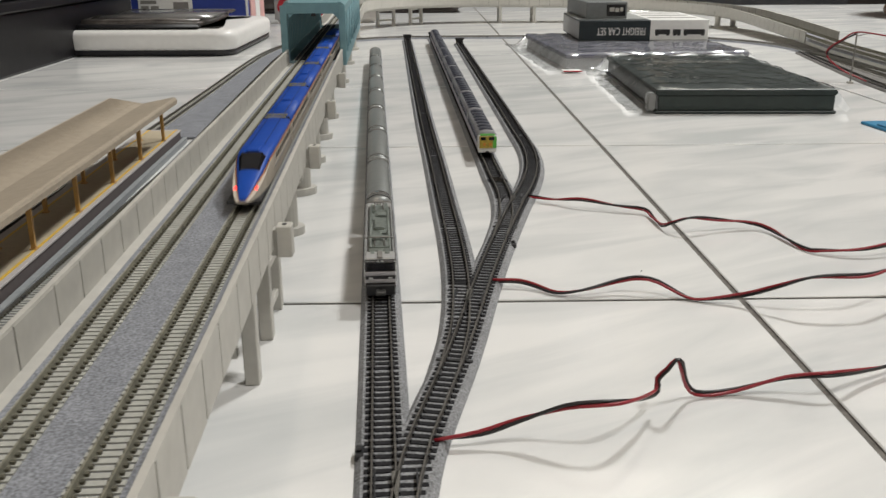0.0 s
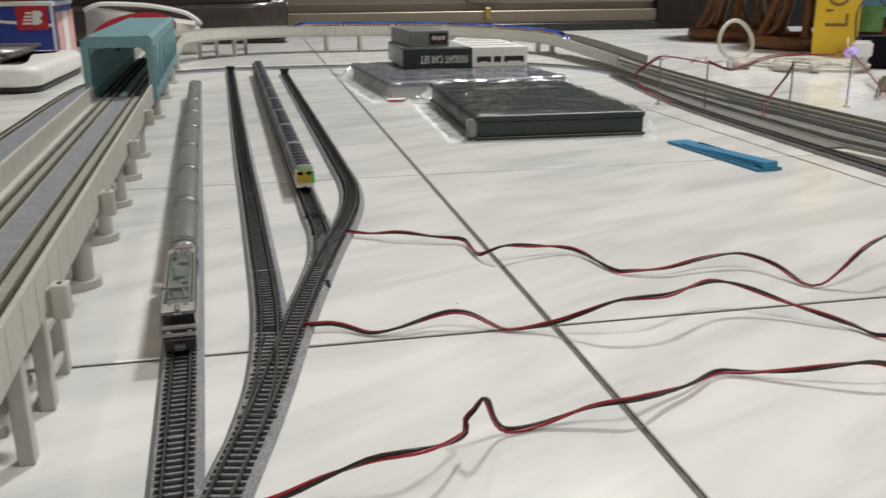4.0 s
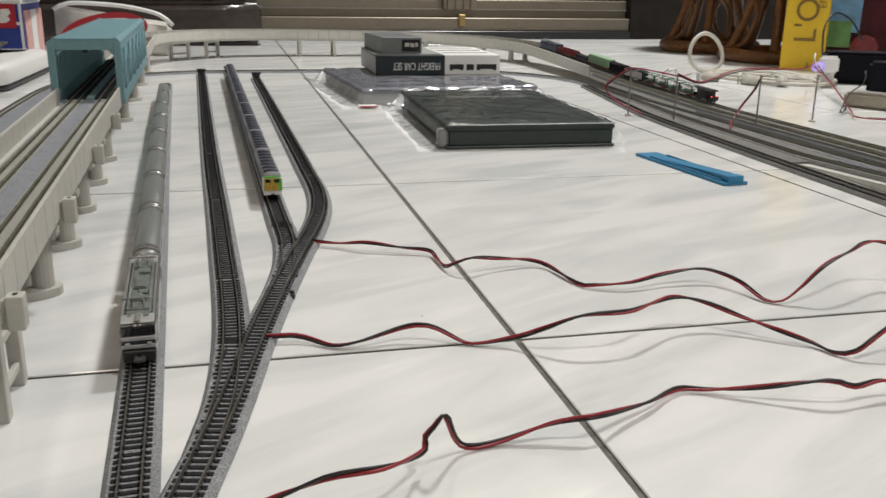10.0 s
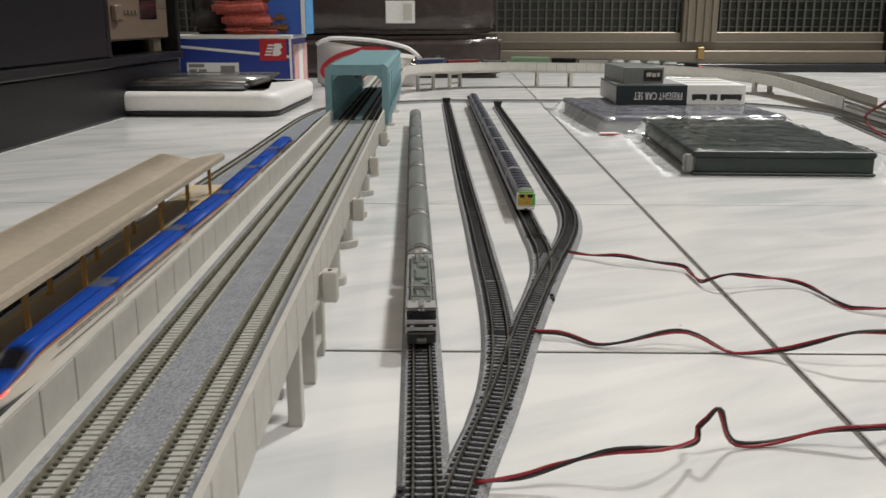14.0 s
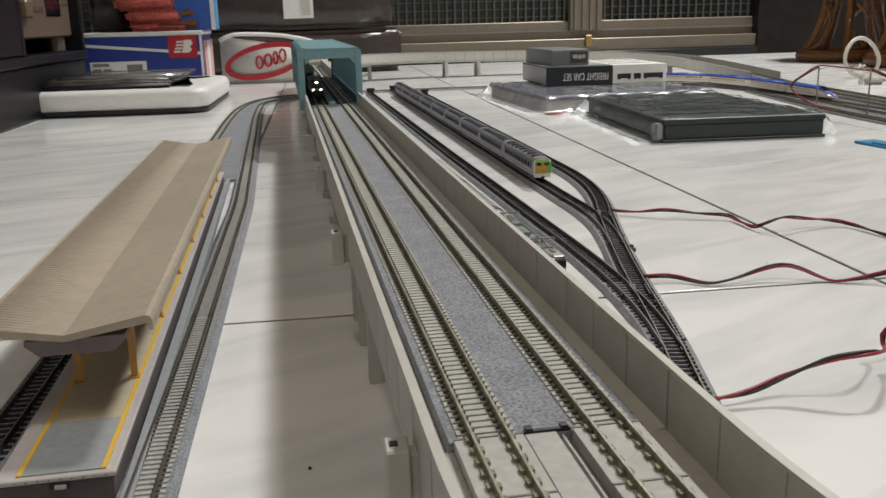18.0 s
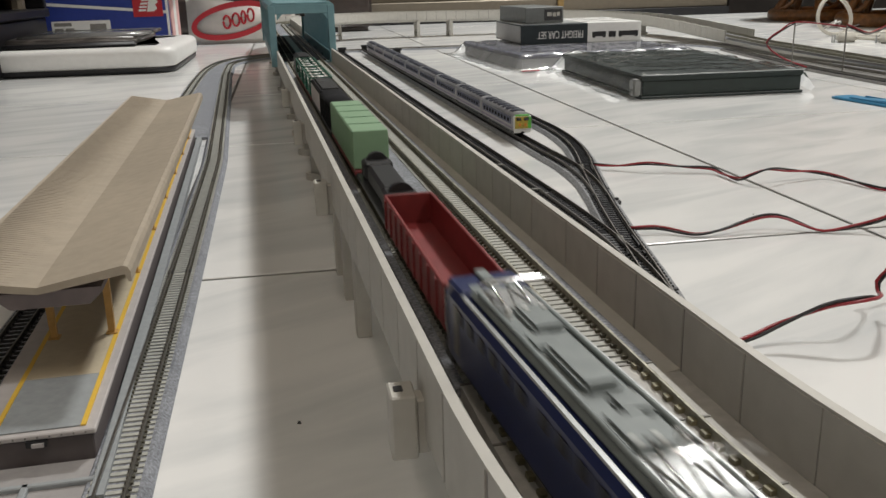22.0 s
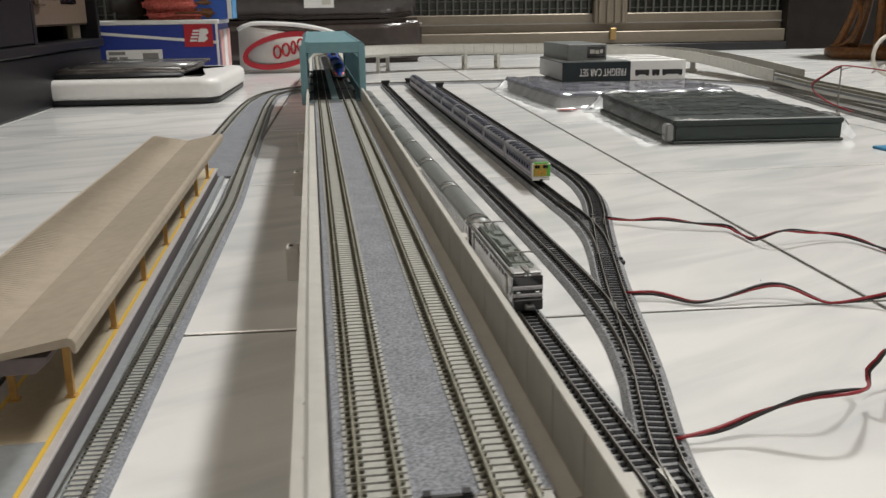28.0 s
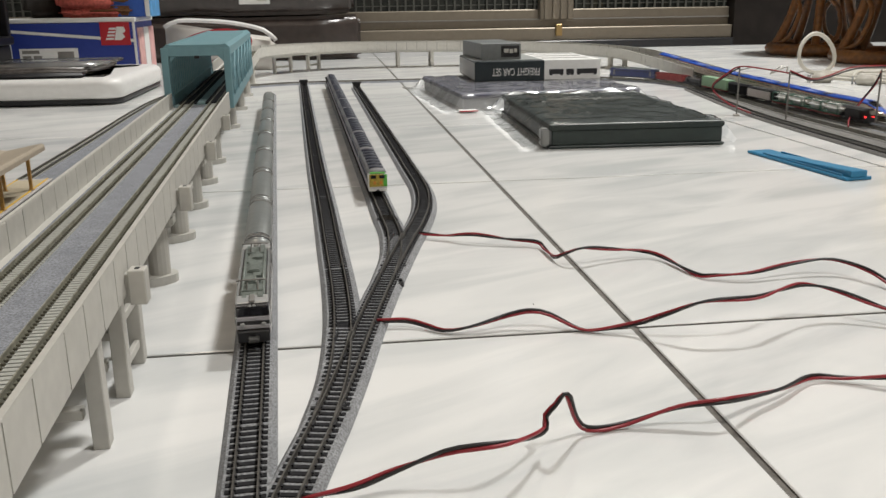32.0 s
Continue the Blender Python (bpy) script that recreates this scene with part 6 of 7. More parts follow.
def build_left():
    # low black television cabinet along the west side
    cab = thing("tv_cabinet", "long low glossy black media cabinet with an open shelf", "cabinet", Matrix.Identity(4))
    part("plinth", box(-1.45, -0.905, -1.2, 1.74, 0.0, 0.105, 0.004), M_DARKWOOD, cab)
    part("lower_shelf", box(-1.45, -0.895, -1.2, 1.74, 0.105, 0.124, 0.003), M_DARKWOOD, cab)
    part("top", box(-1.45, -0.895, -1.2, 1.74, 0.46, 0.49, 0.003), M_DARKWOOD, cab)
    part("back_panel", box(-1.47, -1.45, -1.2, 1.74, 0.0, 0.49), M_DARKWOOD, cab)
    for y in (-1.2, 1.27, 1.72):
        part("divider", box(-1.45, -0.90, y, y + 0.02, 0.124, 0.46, 0.002), M_DARKWOOD, cab)
    part("side_door", box(-0.915, -0.897, -1.18, 1.26, 0.126, 0.458, 0.003), M_DARKWOOD, cab)
    am = thing("amplifier", "brushed champagne amplifier standing in the cabinet shelf", "amplifier", Matrix.Translation((-1.32, 1.30, 0.125)))
    champagne = mat("champagne_metal", (0.20, 0.15, 0.11), 0.4, metal=0.4, grain=0.08, scale=90)
    part("body", box(0, 0.40, 0.0, 0.41, 0.030, 0.17, 0.004), champagne, am)
    part("display", box(0.399, 0.4025, 0.22, 0.33, 0.075, 0.16, 0.002), M_GLASS_D, am)
    for y in (0.05, 0.37):
        part("foot", cyl(0.022, 0, 0.030, 12, x=0.37, y=y), M_ALU, am)
    for k in range(5):
        part("button", box(0.399, 0.404, 0.10 + 0.022 * k, 0.112 + 0.022 * k, 0.085, 0.095, 0.001), M_ALU, am)
    part("knob", box(0.399, 0.415, 0.05, 0.085, 0.07, 0.105, 0.004), champagne, am)
    part("strip", box(0.399, 0.402, 0.345, 0.395, 0.10, 0.125, 0.001), M_ALU, am)
    # white flat appliance with plastic pouches on top
    m = Matrix.Translation((-0.945, 1.345, 0)) @ Matrix.Rotation(radians(-1), 4, "Z")
    sc = thing("white_appliance", "white rounded flat appliance with a black base", "appliance", m)
    def slab_ring(grow, z):
        """Rounded-rectangle outline of the appliance, grown or shrunk."""
        x0, x1, y0, y1, r = -grow, 0.365 + grow, -grow, 0.44 + grow, 0.040 + grow
        out = []
        for cx, cy, a0 in ((x1 - r, y0 + r, -90), (x1 - r, y1 - r, 0), (x0 + r, y1 - r, 90), (x0 + r, y0 + r, 180)):
            out += [(cx + r * math.cos(radians(a0 + 9 * k)), cy + r * math.sin(radians(a0 + 9 * k)), z) for k in range(11)]
        return out

    def stacked(levels):
        bm = bmesh.new()
        rings = [[bm.verts.new(p) for p in slab_ring(g, z)] for g, z in levels]
        n = len(rings[0])
        for a, b in zip(rings, rings[1:]):
            for k in range(n):
                bm.faces.new((a[k], a[(k + 1) % n], b[(k + 1) % n], b[k]))
        bm.faces.new(rings[0][::-1])
        bm.faces.new(rings[-1])
        bmesh.ops.recalc_face_normals(bm, faces=bm.faces)
        return soft(bm)
    part("base", stacked([(-0.012, 0.0), (-0.003, 0.003), (-0.002, 0.011), (-0.006, 0.014)]), M_BLACK, sc)
    part("shell", stacked([(-0.004, 0.0125), (0.0, 0.016), (0.001, 0.036)] + [(-0.016 + 0.017 * math.cos(a), 0.038 + 0.014 * math.sin(a)) for a in (0.15, 0.4, 0.7, 1.0, 1.25, 1.45)] + [(-0.037, 0.0525), (-0.10, 0.0527)]), M_WHITE, sc)
    po = thing("clear_pouch", "clear zip pouch with dark goods on the white appliance", "pouch", m @ Matrix.Translation((0.0, 0.03, 0.0525)))
    bm = box(0.03, 0.285, 0.02, 0.30, 0.0, 0.016, 0.006, 2)
    bmesh.ops.subdivide_edges(bm, edges=bm.edges, cuts=2, use_grid_fill=True)
    for v in bm.verts:
        v.co.z += abs(noise.noise(v.co * 30)) * 0.006 if v.co.z > 0.008 else 0
    part("content", soft(bm), mat("pouch_grey", (0.17, 0.155, 0.145), 0.3, grain=0.4, scale=40, bump=0.4), po)
    part("zip_edge", soft(box(0.0, 0.29, -0.01, 0.02, 0.0, 0.009, 0.003, 2)), M_BLACK, po)
    part("film", soft(box(0.05, 0.30, 0.05, 0.31, 0.015, 0.022, 0.003, 2)), M_FILM2, po)
    # shoe boxes
    m = Matrix.Translation((-0.940, 1.83, 0)) @ Matrix.Rotation(radians(1), 4, "Z")
    sb = thing("shoe_box", "blue and white shoe carton with a red badge", "shoe box", m)
    part("carton", box(0, 0.300, 0, 0.24, 0, 0.150, 0.002), M_SHOE_B, sb)
    part("lid_edge", box(-0.003, 0.303, -0.003, 0.243, 0.150, 0.161, 0.002), M_PAPER, sb)
    for x in (0.0, 0.294):
        part("white_edge", box(x, x + 0.006, -0.0015, 0, 0, 0.150), M_PAPER, sb)
    bm = box(0.004, 0.295, -0.0018, -0.0004, 0.0, 0.007)
    bmesh.ops.rotate(bm, cent=(0.004, 0, 0), matrix=Matrix.Rotation(radians(5.2), 3, "Y"), verts=bm.verts)
    bmesh.ops.translate(bm, vec=(0, 0, 0.128), verts=bm.verts)
    part("white_stripe", bm, M_PAPER, sb)
    part("red_badge", box(0.217, 0.287, -0.0028, -0.0016, 0.095, 0.150), M_SHOE_R, sb)

    def badge(pts):
        bm = bmesh.new()
        f = bm.faces.new([bm.verts.new((0.252 + u * 0.024, -0.0030, 0.123 + w * 0.020)) for u, w in pts])
        r = bmesh.ops.extrude_face_region(bm, geom=[f])
        bmesh.ops.translate(bm, vec=(0, -0.0006, 0), verts=[v for v in r["geom"] if isinstance(v, bmesh.types.BMVert)])
        bmesh.ops.recalc_face_normals(bm, faces=bm.faces)
        part("badge_mark", bm, M_PAPER, sb)
    badge([(-0.1, -0.8), (0.55, -0.8), (0.95, -0.45), (0.75, 0.0), (1.05, 0.3), (0.9, 0.8), (0.2, 0.8)])
    for k in range(4):
        badge([(-0.95 + 0.12 * k, -0.75 + 0.4 * k), (-0.2 + 0.1 * k, -0.75 + 0.4 * k), (-0.14 + 0.1 * k, -0.52 + 0.4 * k), (-0.88 + 0.12 * k, -0.52 + 0.4 * k)])
    part("size_label", box(0.024, 0.160, -0.0028, -0.0014, 0.048, 0.090), M_PAPER, sb)
    for a, b, c, d in ((0.030, 0.07, 0.078, 0.086), (0.030, 0.05, 0.058, 0.073), (0.055, 0.075, 0.064, 0.073), (0.112, 0.150, 0.060, 0.082), (0.030, 0.09, 0.051, 0.054)):
        part("printed_bar", box(a, b, -0.0034, -0.0026, c, d), M_VIA_D, sb)
    for k in range(3):
        part("side_photo", box(0.3005, 0.3035, 0.02 + 0.075 * k, 0.09 + 0.075 * k, 0.015, 0.135), M_PINK if k != 1 else M_PAPER, sb)
    m2 = Matrix.Translation((-0.705, 1.85, 0.162)) @ Matrix.Rotation(radians(4), 4, "Z")
    sb2 = thing("shoe_box", "blue shoe carton stacked on another carton", "shoe box", m2)
    part("carton", box(0.0, 0.10, 0, 0.2, 0, 0.15, 0.002), mat("carton_blue", (0.03, 0.10, 0.42), 0.45, grain=0.06, scale=90), sb2)
    part("white_edge", box(0.09, 0.1005, -0.003, 0.0, 0, 0.15), M_PAPER, sb2)
    part("bright_side", box(0.1005, 0.1035, 0.0, 0.2, 0.0, 0.15), mat("carton_sky", (0.10, 0.32, 0.62), 0.45, grain=0.3, scale=30), sb2)
    dark = thing("brown_bag", "dark brown leather bag standing on the shoe carton", "bag", Matrix.Translation((-0.925, 1.90, 0.161)))
    part("bag_body", soft(box(0.0, 0.12, 0.0, 0.13, 0, 0.16, 0.02, 4)), M_BROWN, dark)
    sl = thing("slippers", "folded red and brown cloth slippers on the shoe carton", "slippers", Matrix.Translation((-0.845, 1.835, 0.1615)))
    red = mat("red_cloth", (0.42, 0.09, 0.07), 0.85, grain=0.35, scale=150, bump=0.3)
    brown = mat("brown_felt", (0.16, 0.075, 0.032), 0.9, grain=0.2, scale=150, bump=0.3)
    for k, (x0, x1, z0, z1, mm) in enumerate(((0.02, 0.17, 0.0, 0.020, red), (0.09, 0.20, 0.004, 0.026, brown), (0.02, 0.155, 0.020, 0.052, red), (0.05, 0.185, 0.026, 0.050, brown), (0.0, 0.14, 0.050, 0.085, red), (0.04, 0.16, 0.082, 0.115, brown))):
        bm = box(x0, x1, 0.0 + 0.006 * (k % 2), 0.10, z0, z1, 0.009, 3)
        bmesh.ops.subdivide_edges(bm, edges=bm.edges, cuts=2, use_grid_fill=True)
        for v in bm.verts:
            q = v.co + Vector((k * 3, 0, 0))
            v.co += Vector((noise.noise(q * 14) * 0.014, noise.noise(q * 15 + Vector((3, 0, 0))) * 0.012, noise.noise(q * 18) * 0.006))
        part("fold", soft(bm), mm, sl)
    # oval red and white pack
    pk = thing("blister_pack", "white rounded pack with a red oval mark leaning by the boxes", "pack", Matrix.Translation((-0.635, 2.20, 0)) @ Matrix.Rotation(radians(-6), 4, "X"))
    bm = box(0, 0.31, 0, 0.03, 0.0, 0.140, 0.012, 3)
    for v in bm.verts:
        if v.co.z > 0.08:
            v.co.z -= max(0, v.co.x - 0.20) * 0.45
    part("card", soft(bm), mat("pack_beige", (0.55, 0.52, 0.48), 0.5, grain=0.05, scale=50), pk)
    part("white_rim", tube(smooth_line([(0.0, 0.0, 0.128), (0.04, -0.004, 0.144), (0.12, -0.004, 0.143), (0.20, -0.004, 0.135), (0.28, -0.004, 0.115), (0.315, -0.002, 0.085)], 0.02), 0.006, 8), M_WHITE, pk)
    def oval(r, k):
        return [(0.128 + (0.118 - r) * math.cos(a * math.tau / 40), -0.003 - 0.0006 * k, 0.066 + (0.052 - r) * math.sin(a * math.tau / 40) + 0.16 * (0.118 - r) * math.cos(a * math.tau / 40)) for a in range(40)]
    bm = bmesh.new()
    outer, inner = [bm.verts.new(p) for p in oval(0, 0)], [bm.verts.new(p) for p in oval(0.016, 0)]
    back = [bm.verts.new((v.co.x, 0.001, v.co.z)) for v in outer]
    for k in range(40):
        q = (k + 1) % 40
        bm.faces.new((outer[k], outer[q], inner[q], inner[k]))
        bm.faces.new((outer[q], outer[k], back[k], back[q]))
    part("red_oval", bm, M_SHOE_R, pk, "red printed oval ring")
    for k, (a, b) in enumerate(((0.102, 0.122), (0.128, 0.148), (0.154, 0.166), (0.172, 0.190))):
        part("red_mark", tube(rounded_mark(a, b, 0.062 + 0.006 * k, 0.036), 0.0035, 6, close=True), M_SHOE_R, pk)
    # brown wrapped bundles under the window
    bd = thing("wrapped_bundle", "large brown vinyl-wrapped bundle with a white paper label", "bundle", Matrix.Translation((-0.86, 2.62, 0)))
    for z0, z1, x1 in ((0.0, 0.147, 0.80), (0.152, 0.56, 0.78)):
        bm = box(0, x1, 0, 0.38, z0, z1, 0.016, 3)
        bmesh.ops.subdivide_edges(bm, edges=bm.edges, cuts=5, use_grid_fill=True)
        for v in bm.verts:
            v.co += Vector((noise.noise(v.co * 7), noise.noise(v.co * 8 + Vector((5, 0, 0))) + 0.7 * noise.noise(v.co * 22), noise.noise(v.co * 6 + Vector((0, 5, 0))))) * 0.008
        part("bundle_half", soft(bm), M_BROWN, bd)
    part("paper_label", box(0.405, 0.505, -0.016, -0.012, 0.187, 0.262), M_PAPER, bd)
    part("printed_bar", box(0.465, 0.495, -0.0175, -0.0155, 0.197, 0.252), M_VIA, bd)


def rounded_mark(a, b, z, h):
    """A small closed oval stroke in the plane of the pack."""
    return [((a + b) / 2 + (b - a) / 2 * math.cos(k * math.tau / 14), -0.004, z + h / 2 * math.sin(k * math.tau / 14)) for k in range(14)]


def leg_frame(m, label):
    ch = thing("rattan_chair_base", label, "chair", m, "rattan chairs")
    part("foot_ring", tube([(0.15 * math.cos(a * math.tau / 28), 0.15 * math.sin(a * math.tau / 28), 0.020) for a in range(28)], 0.020, 10, close=True), M_RATTAN, ch)
    for k in range(5):
        a = math.tau * k / 5 + 0.35
        c, s = math.cos(a), math.sin(a)
        part("bent_pole", tube(smooth_line([(0.145 * c, 0.145 * s, 0.025), (0.115 * c, 0.115 * s, 0.08), (0.085 * c, 0.085 * s, 0.17), (0.08 * c, 0.08 * s, 0.26), (0.13 * c, 0.13 * s, 0.36), (0.20 * c, 0.20 * s, 0.41)], 0.02), 0.014, 8), M_RATTAN, ch)
        part("loop", tube(smooth_line([(0.140 * c, 0.140 * s, 0.03), (0.125 * math.cos(a + 0.5), 0.125 * math.sin(a + 0.5), 0.06), (0.10 * math.cos(a + 0.62), 0.10 * math.sin(a + 0.62), 0.14), (0.09 * math.cos(a + 0.2), 0.09 * math.sin(a + 0.2), 0.19)], 0.02), 0.008, 6), M_RATTAN, ch)
    part("seat_ring", tube([(0.21 * math.cos(a * math.tau / 28), 0.21 * math.sin(a * math.tau / 28), 0.41) for a in range(28)], 0.02, 10, close=True), M_RATTAN, ch)
    part("seat", cyl(0.20, 0.40, 0.45, 24), M_RATTAN, ch)


def build_right():
    leg_frame(Matrix.Translation((1.46, 2.36, 0)), "varnished rattan chair base with bent poles on a ring")
    leg_frame(Matrix.Translation((1.45, 1.95, 0)), "varnished rattan chair base with bent poles on a ring")
    m = Matrix.Translation((1.345, 1.665, 0)) @ Matrix.Rotation(radians(-38), 4, "Z")
    sg = thing("yellow_card_bag", "yellow printed carrier bag standing on the floor", "carrier bag", m)
    part("panel", box(-0.055, 0.055, 0, 0.06, 0, 0.42, 0.003), M_SIGN, sg)
    letters("printed_letters", "L'OC", 0.080, pose(0.004, -0.0015, 0.160, 90, -90, 0), mat("olive_ink", (0.20, 0.12, 0.02), 0.5), sg, "dark letters printed upright")
    letters("printed_small", "EN P", 0.026, pose(0.037, -0.0015, 0.190, 90, -90, 0), mat("olive_ink", (0.20, 0.12, 0.02), 0.5), sg)
    m = Matrix.Translation((1.505, 1.655, 0)) @ Matrix.Rotation(radians(-38), 4, "Z")
    fb = thing("flowered_bag", "red and blue flowered shopping bag", "bag", m)
    part("bag_body", box(-0.10, 0.24, 0.0, 0.16, 0, 0.40, 0.02, 3), mat("bag_red", (0.055, 0.010, 0.013), 0.6, grain=0.45, scale=16, stain=0.3, spec=0.2), fb)
    part("blue_panel", box(-0.10, 0.00, -0.004, 0.0, 0.10, 0.38, 0.001), mat("bag_blue", (0.12, 0.25, 0.40), 0.5, grain=0.4, scale=20), fb)
    part("green_patch", box(-0.10, -0.02, -0.006, -0.003, 0.06, 0.13, 0.001), mat("bag_green", (0.10, 0.22, 0.07), 0.5, grain=0.4, scale=20), fb)
    rnd = random.Random(3)
    for k in range(14):
        x, z, r = rnd.uniform(-0.07, 0.22), rnd.uniform(0.05, 0.36), rnd.uniform(0.015, 0.04)
        bm = bmesh.new()
        bmesh.ops.create_cone(bm, cap_ends=True, segments=9, radius1=r, radius2=r * 0.7, depth=0.003, matrix=Matrix.Translation((x, -0.006 - 0.0004 * k, z)) @ Matrix.Rotation(math.pi / 2, 4, "X"))
        part("printed_flower", bm, mat("flower_pink", (0.16, 0.045, 0.035), 0.5, grain=0.4, scale=50) if k % 2 else mat("flower_dark", (0.16, 0.02, 0.022), 0.5, grain=0.4, scale=50), fb)
    tb = thing("wooden_table", "reddish wooden table with square legs and a low rail", "table", Matrix.Translation((1.595, 1.47, 0)) @ Matrix.Rotation(radians(-12), 4, "Z"))
    wood = mat("table_wood", (0.060, 0.021, 0.009), 0.5, grain=0.35, scale=25, bump=0.1, spec=0.3)
    for x, y in ((0, 0), (0.9, 0), (0, 0.6), (0.9, 0.6)):
        part("leg", box(x - 0.04, x + 0.04, y - 0.04, y + 0.04, 0, 0.70, 0.006), wood, tb)
    part("low_rail", box(0.04, 0.86, -0.015, 0.015, 0.115, 0.175, 0.005), wood, tb)
    part("low_rail", box(0.04, 0.86, 0.585, 0.615, 0.115, 0.175, 0.005), wood, tb)
    # near-black sheet, added to keep the space under the table dark
    part("back_panel", box(0.03, 0.87, 0.10, 0.12, 0.002, 0.70, 0.003), mat("under_table_dark", (0.008, 0.006, 0.006), 0.7, grain=0.3, scale=20, spec=0.1), tb, "near-black sheet added to darken the space under the tabletop")
    part("tabletop", box(-0.08, 0.98, -0.08, 0.68, 0.70, 0.74, 0.008), wood, tb)
    for x, y, w, d, hh, a in ((1.183, 1.100, 0.118, 0.09, 0.066, -40), (1.274, 1.024, 0.118, 0.09, 0.066, -40), (1.258, 1.310, 0.16, 0.10, 0.072, -30)):
        ps = thing("power_brick", "black plastic power supply block on the tiles", "power supply", Matrix.Translation((x, y, 0)) @ Matrix.Rotation(radians(a), 4, "Z"), "power supplies")
        part("shell", box(-w / 2, w / 2, 0, d, 0.002, hh, 0.006, 2), mat("brick_black", (0.0045, 0.0045, 0.008), 0.65, grain=0.2, scale=120, spec=0.12), ps)
        part("label_plate", box(-w * 0.3, w * 0.3, d * 0.2, d * 0.8, hh - 0.001, hh + 0.0006), mat("brick_label", (0.012, 0.012, 0.016), 0.6, spec=0.2), ps)
    ad = thing("wall_adapter", "cream plug-in adapter with a violet lit switch", "adapter", Matrix.Translation((1.133, 1.262, 0.010)) @ Matrix.Rotation(radians(-35), 4, "Z") @ Matrix.Scale(0.7, 4))
    part("body", box(-0.03, 0.03, 0, 0.03, 0.03, 0.085, 0.008, 3), M_WHITE, ad)
    part("switch_light", soft(box(-0.050, -0.012, -0.012, -0.001, 0.036, 0.066, 0.005, 3)), mat("violet_glow", (0.42, 0.32, 0.80), glow=0.45), ad)
    rc = thing("red_clip", "small red cable clip standing on the floor", "clip", Matrix.Translation((1.115, 0.80, 0)) @ Matrix.Rotation(radians(-30), 4, "Z"))
    part("jaw", box(-0.006, 0.006, -0.004, 0.004, 0.0, 0.044, 0.002), M_SHOE_R, rc)
    part("pink_label", box(-0.0045, 0.0045, -0.0046, -0.0038, 0.012, 0.030), M_PINK, rc)
    part("plug", box(-0.02, 0.02, 0.03, 0.06, -0.015, 0.055, 0.003), M_WHITE, ad)
    st = thing("power_strip", "cream multi-socket power strip on the floor", "power strip", Matrix.Translation((0.955, 0.970, 0)) @ Matrix.Rotation(radians(-62), 4, "Z"))
    part("body", box(0, 0.235, 0, 0.05, 0, 0.028, 0.005, 2), mat("cream_plastic", (0.34, 0.315, 0.25), 0.6, grain=0.08, scale=80, stain=0.15), st)
    for k in range(3):
        part("socket", box(0.02 + 0.075 * k, 0.07 + 0.075 * k, 0.006, 0.044, 0.0275, 0.0288), M_VIA_D, st)
    part("red_switch", box(0.222, 0.232, 0.012, 0.038, 0.0275, 0.031, 0.002), M_SHOE_R, st)
    # coiled white cable and an upright loop
    lp = [(1.028 + (0.046 - 0.008 * math.sin(a * math.tau / 36)) * math.cos(a * math.tau / 36), 1.615 + 0.012 * math.sin(a * math.tau / 36), 0.052 + 0.047 * math.sin(a * math.tau / 36)) for a in range(36)]
    tagged(part("cable_loop", tube(lp, 0.0050, 8, close=True), M_FLEX), "white flex bent into an upright loop", "cable")
    rnd = random.Random(11)
    pts = [(1.10 + 0.13 * math.cos(a * 1.1) * (1 - 0.02 * a) + rnd.uniform(-0.05, 0.05), 1.42 + 0.17 * math.sin(a * 1.1) * (1 - 0.02 * a) + rnd.uniform(-0.05, 0.05), 0.005 + 0.002 * (a % 4)) for a in range(22)]
    tagged(part("white_cable", tube(smooth_line(pts, 0.012), 0.0040, 8), M_FLEX), "tangled white mains cable on the floor", "cable")
    # white plugs standing among the flex
    for x, y, a in ((0.985, 1.33, 20), (1.045, 1.30, -30), (1.095, 1.345, 55), (0.93, 1.41, 80)):
        pg = thing("mains_plug", "small white mains plug lying among the flex", "plug", Matrix.Translation((x, y, 0)) @ Matrix.Rotation(radians(a), 4, "Z"), "mains plugs")
        part("shell", soft(box(-0.012, 0.012, -0.022, 0.022, 0.0, 0.022, 0.005, 2)), M_FLEX, pg)
        for sx in (-1, 1):
            part("prong", cyl(0.002, 0.0, 0.018, 6, x=sx * 0.006, y=0.03), M_SILVER, pg)
    # line-side masts carrying red leads
    mast = []
    for x, y, hgt in ((0.490, 0.907, 0.078), (0.536, 0.831, 0.076), (0.632, 0.745, 0.084), (0.772, 0.800, 0.078)):
        th = thing("catenary_mast", "thin grey line-side mast beside the tracks", "mast", Matrix.Translation((x, y, 0)), "masts")
        part("pole", cyl(0.0013, 0.0, hgt, 8), M_VIA_D, th)
        part("arm", tube([(0, 0, hgt - 0.004), (0.03, 0.012, hgt)], 0.0008, 5), M_VIA_D, th)
        part("base", box(-0.004, 0.004, -0.004, 0.004, 0, 0.003, 0.0005), M_VIA, th)
        mast.append((x, y, hgt))
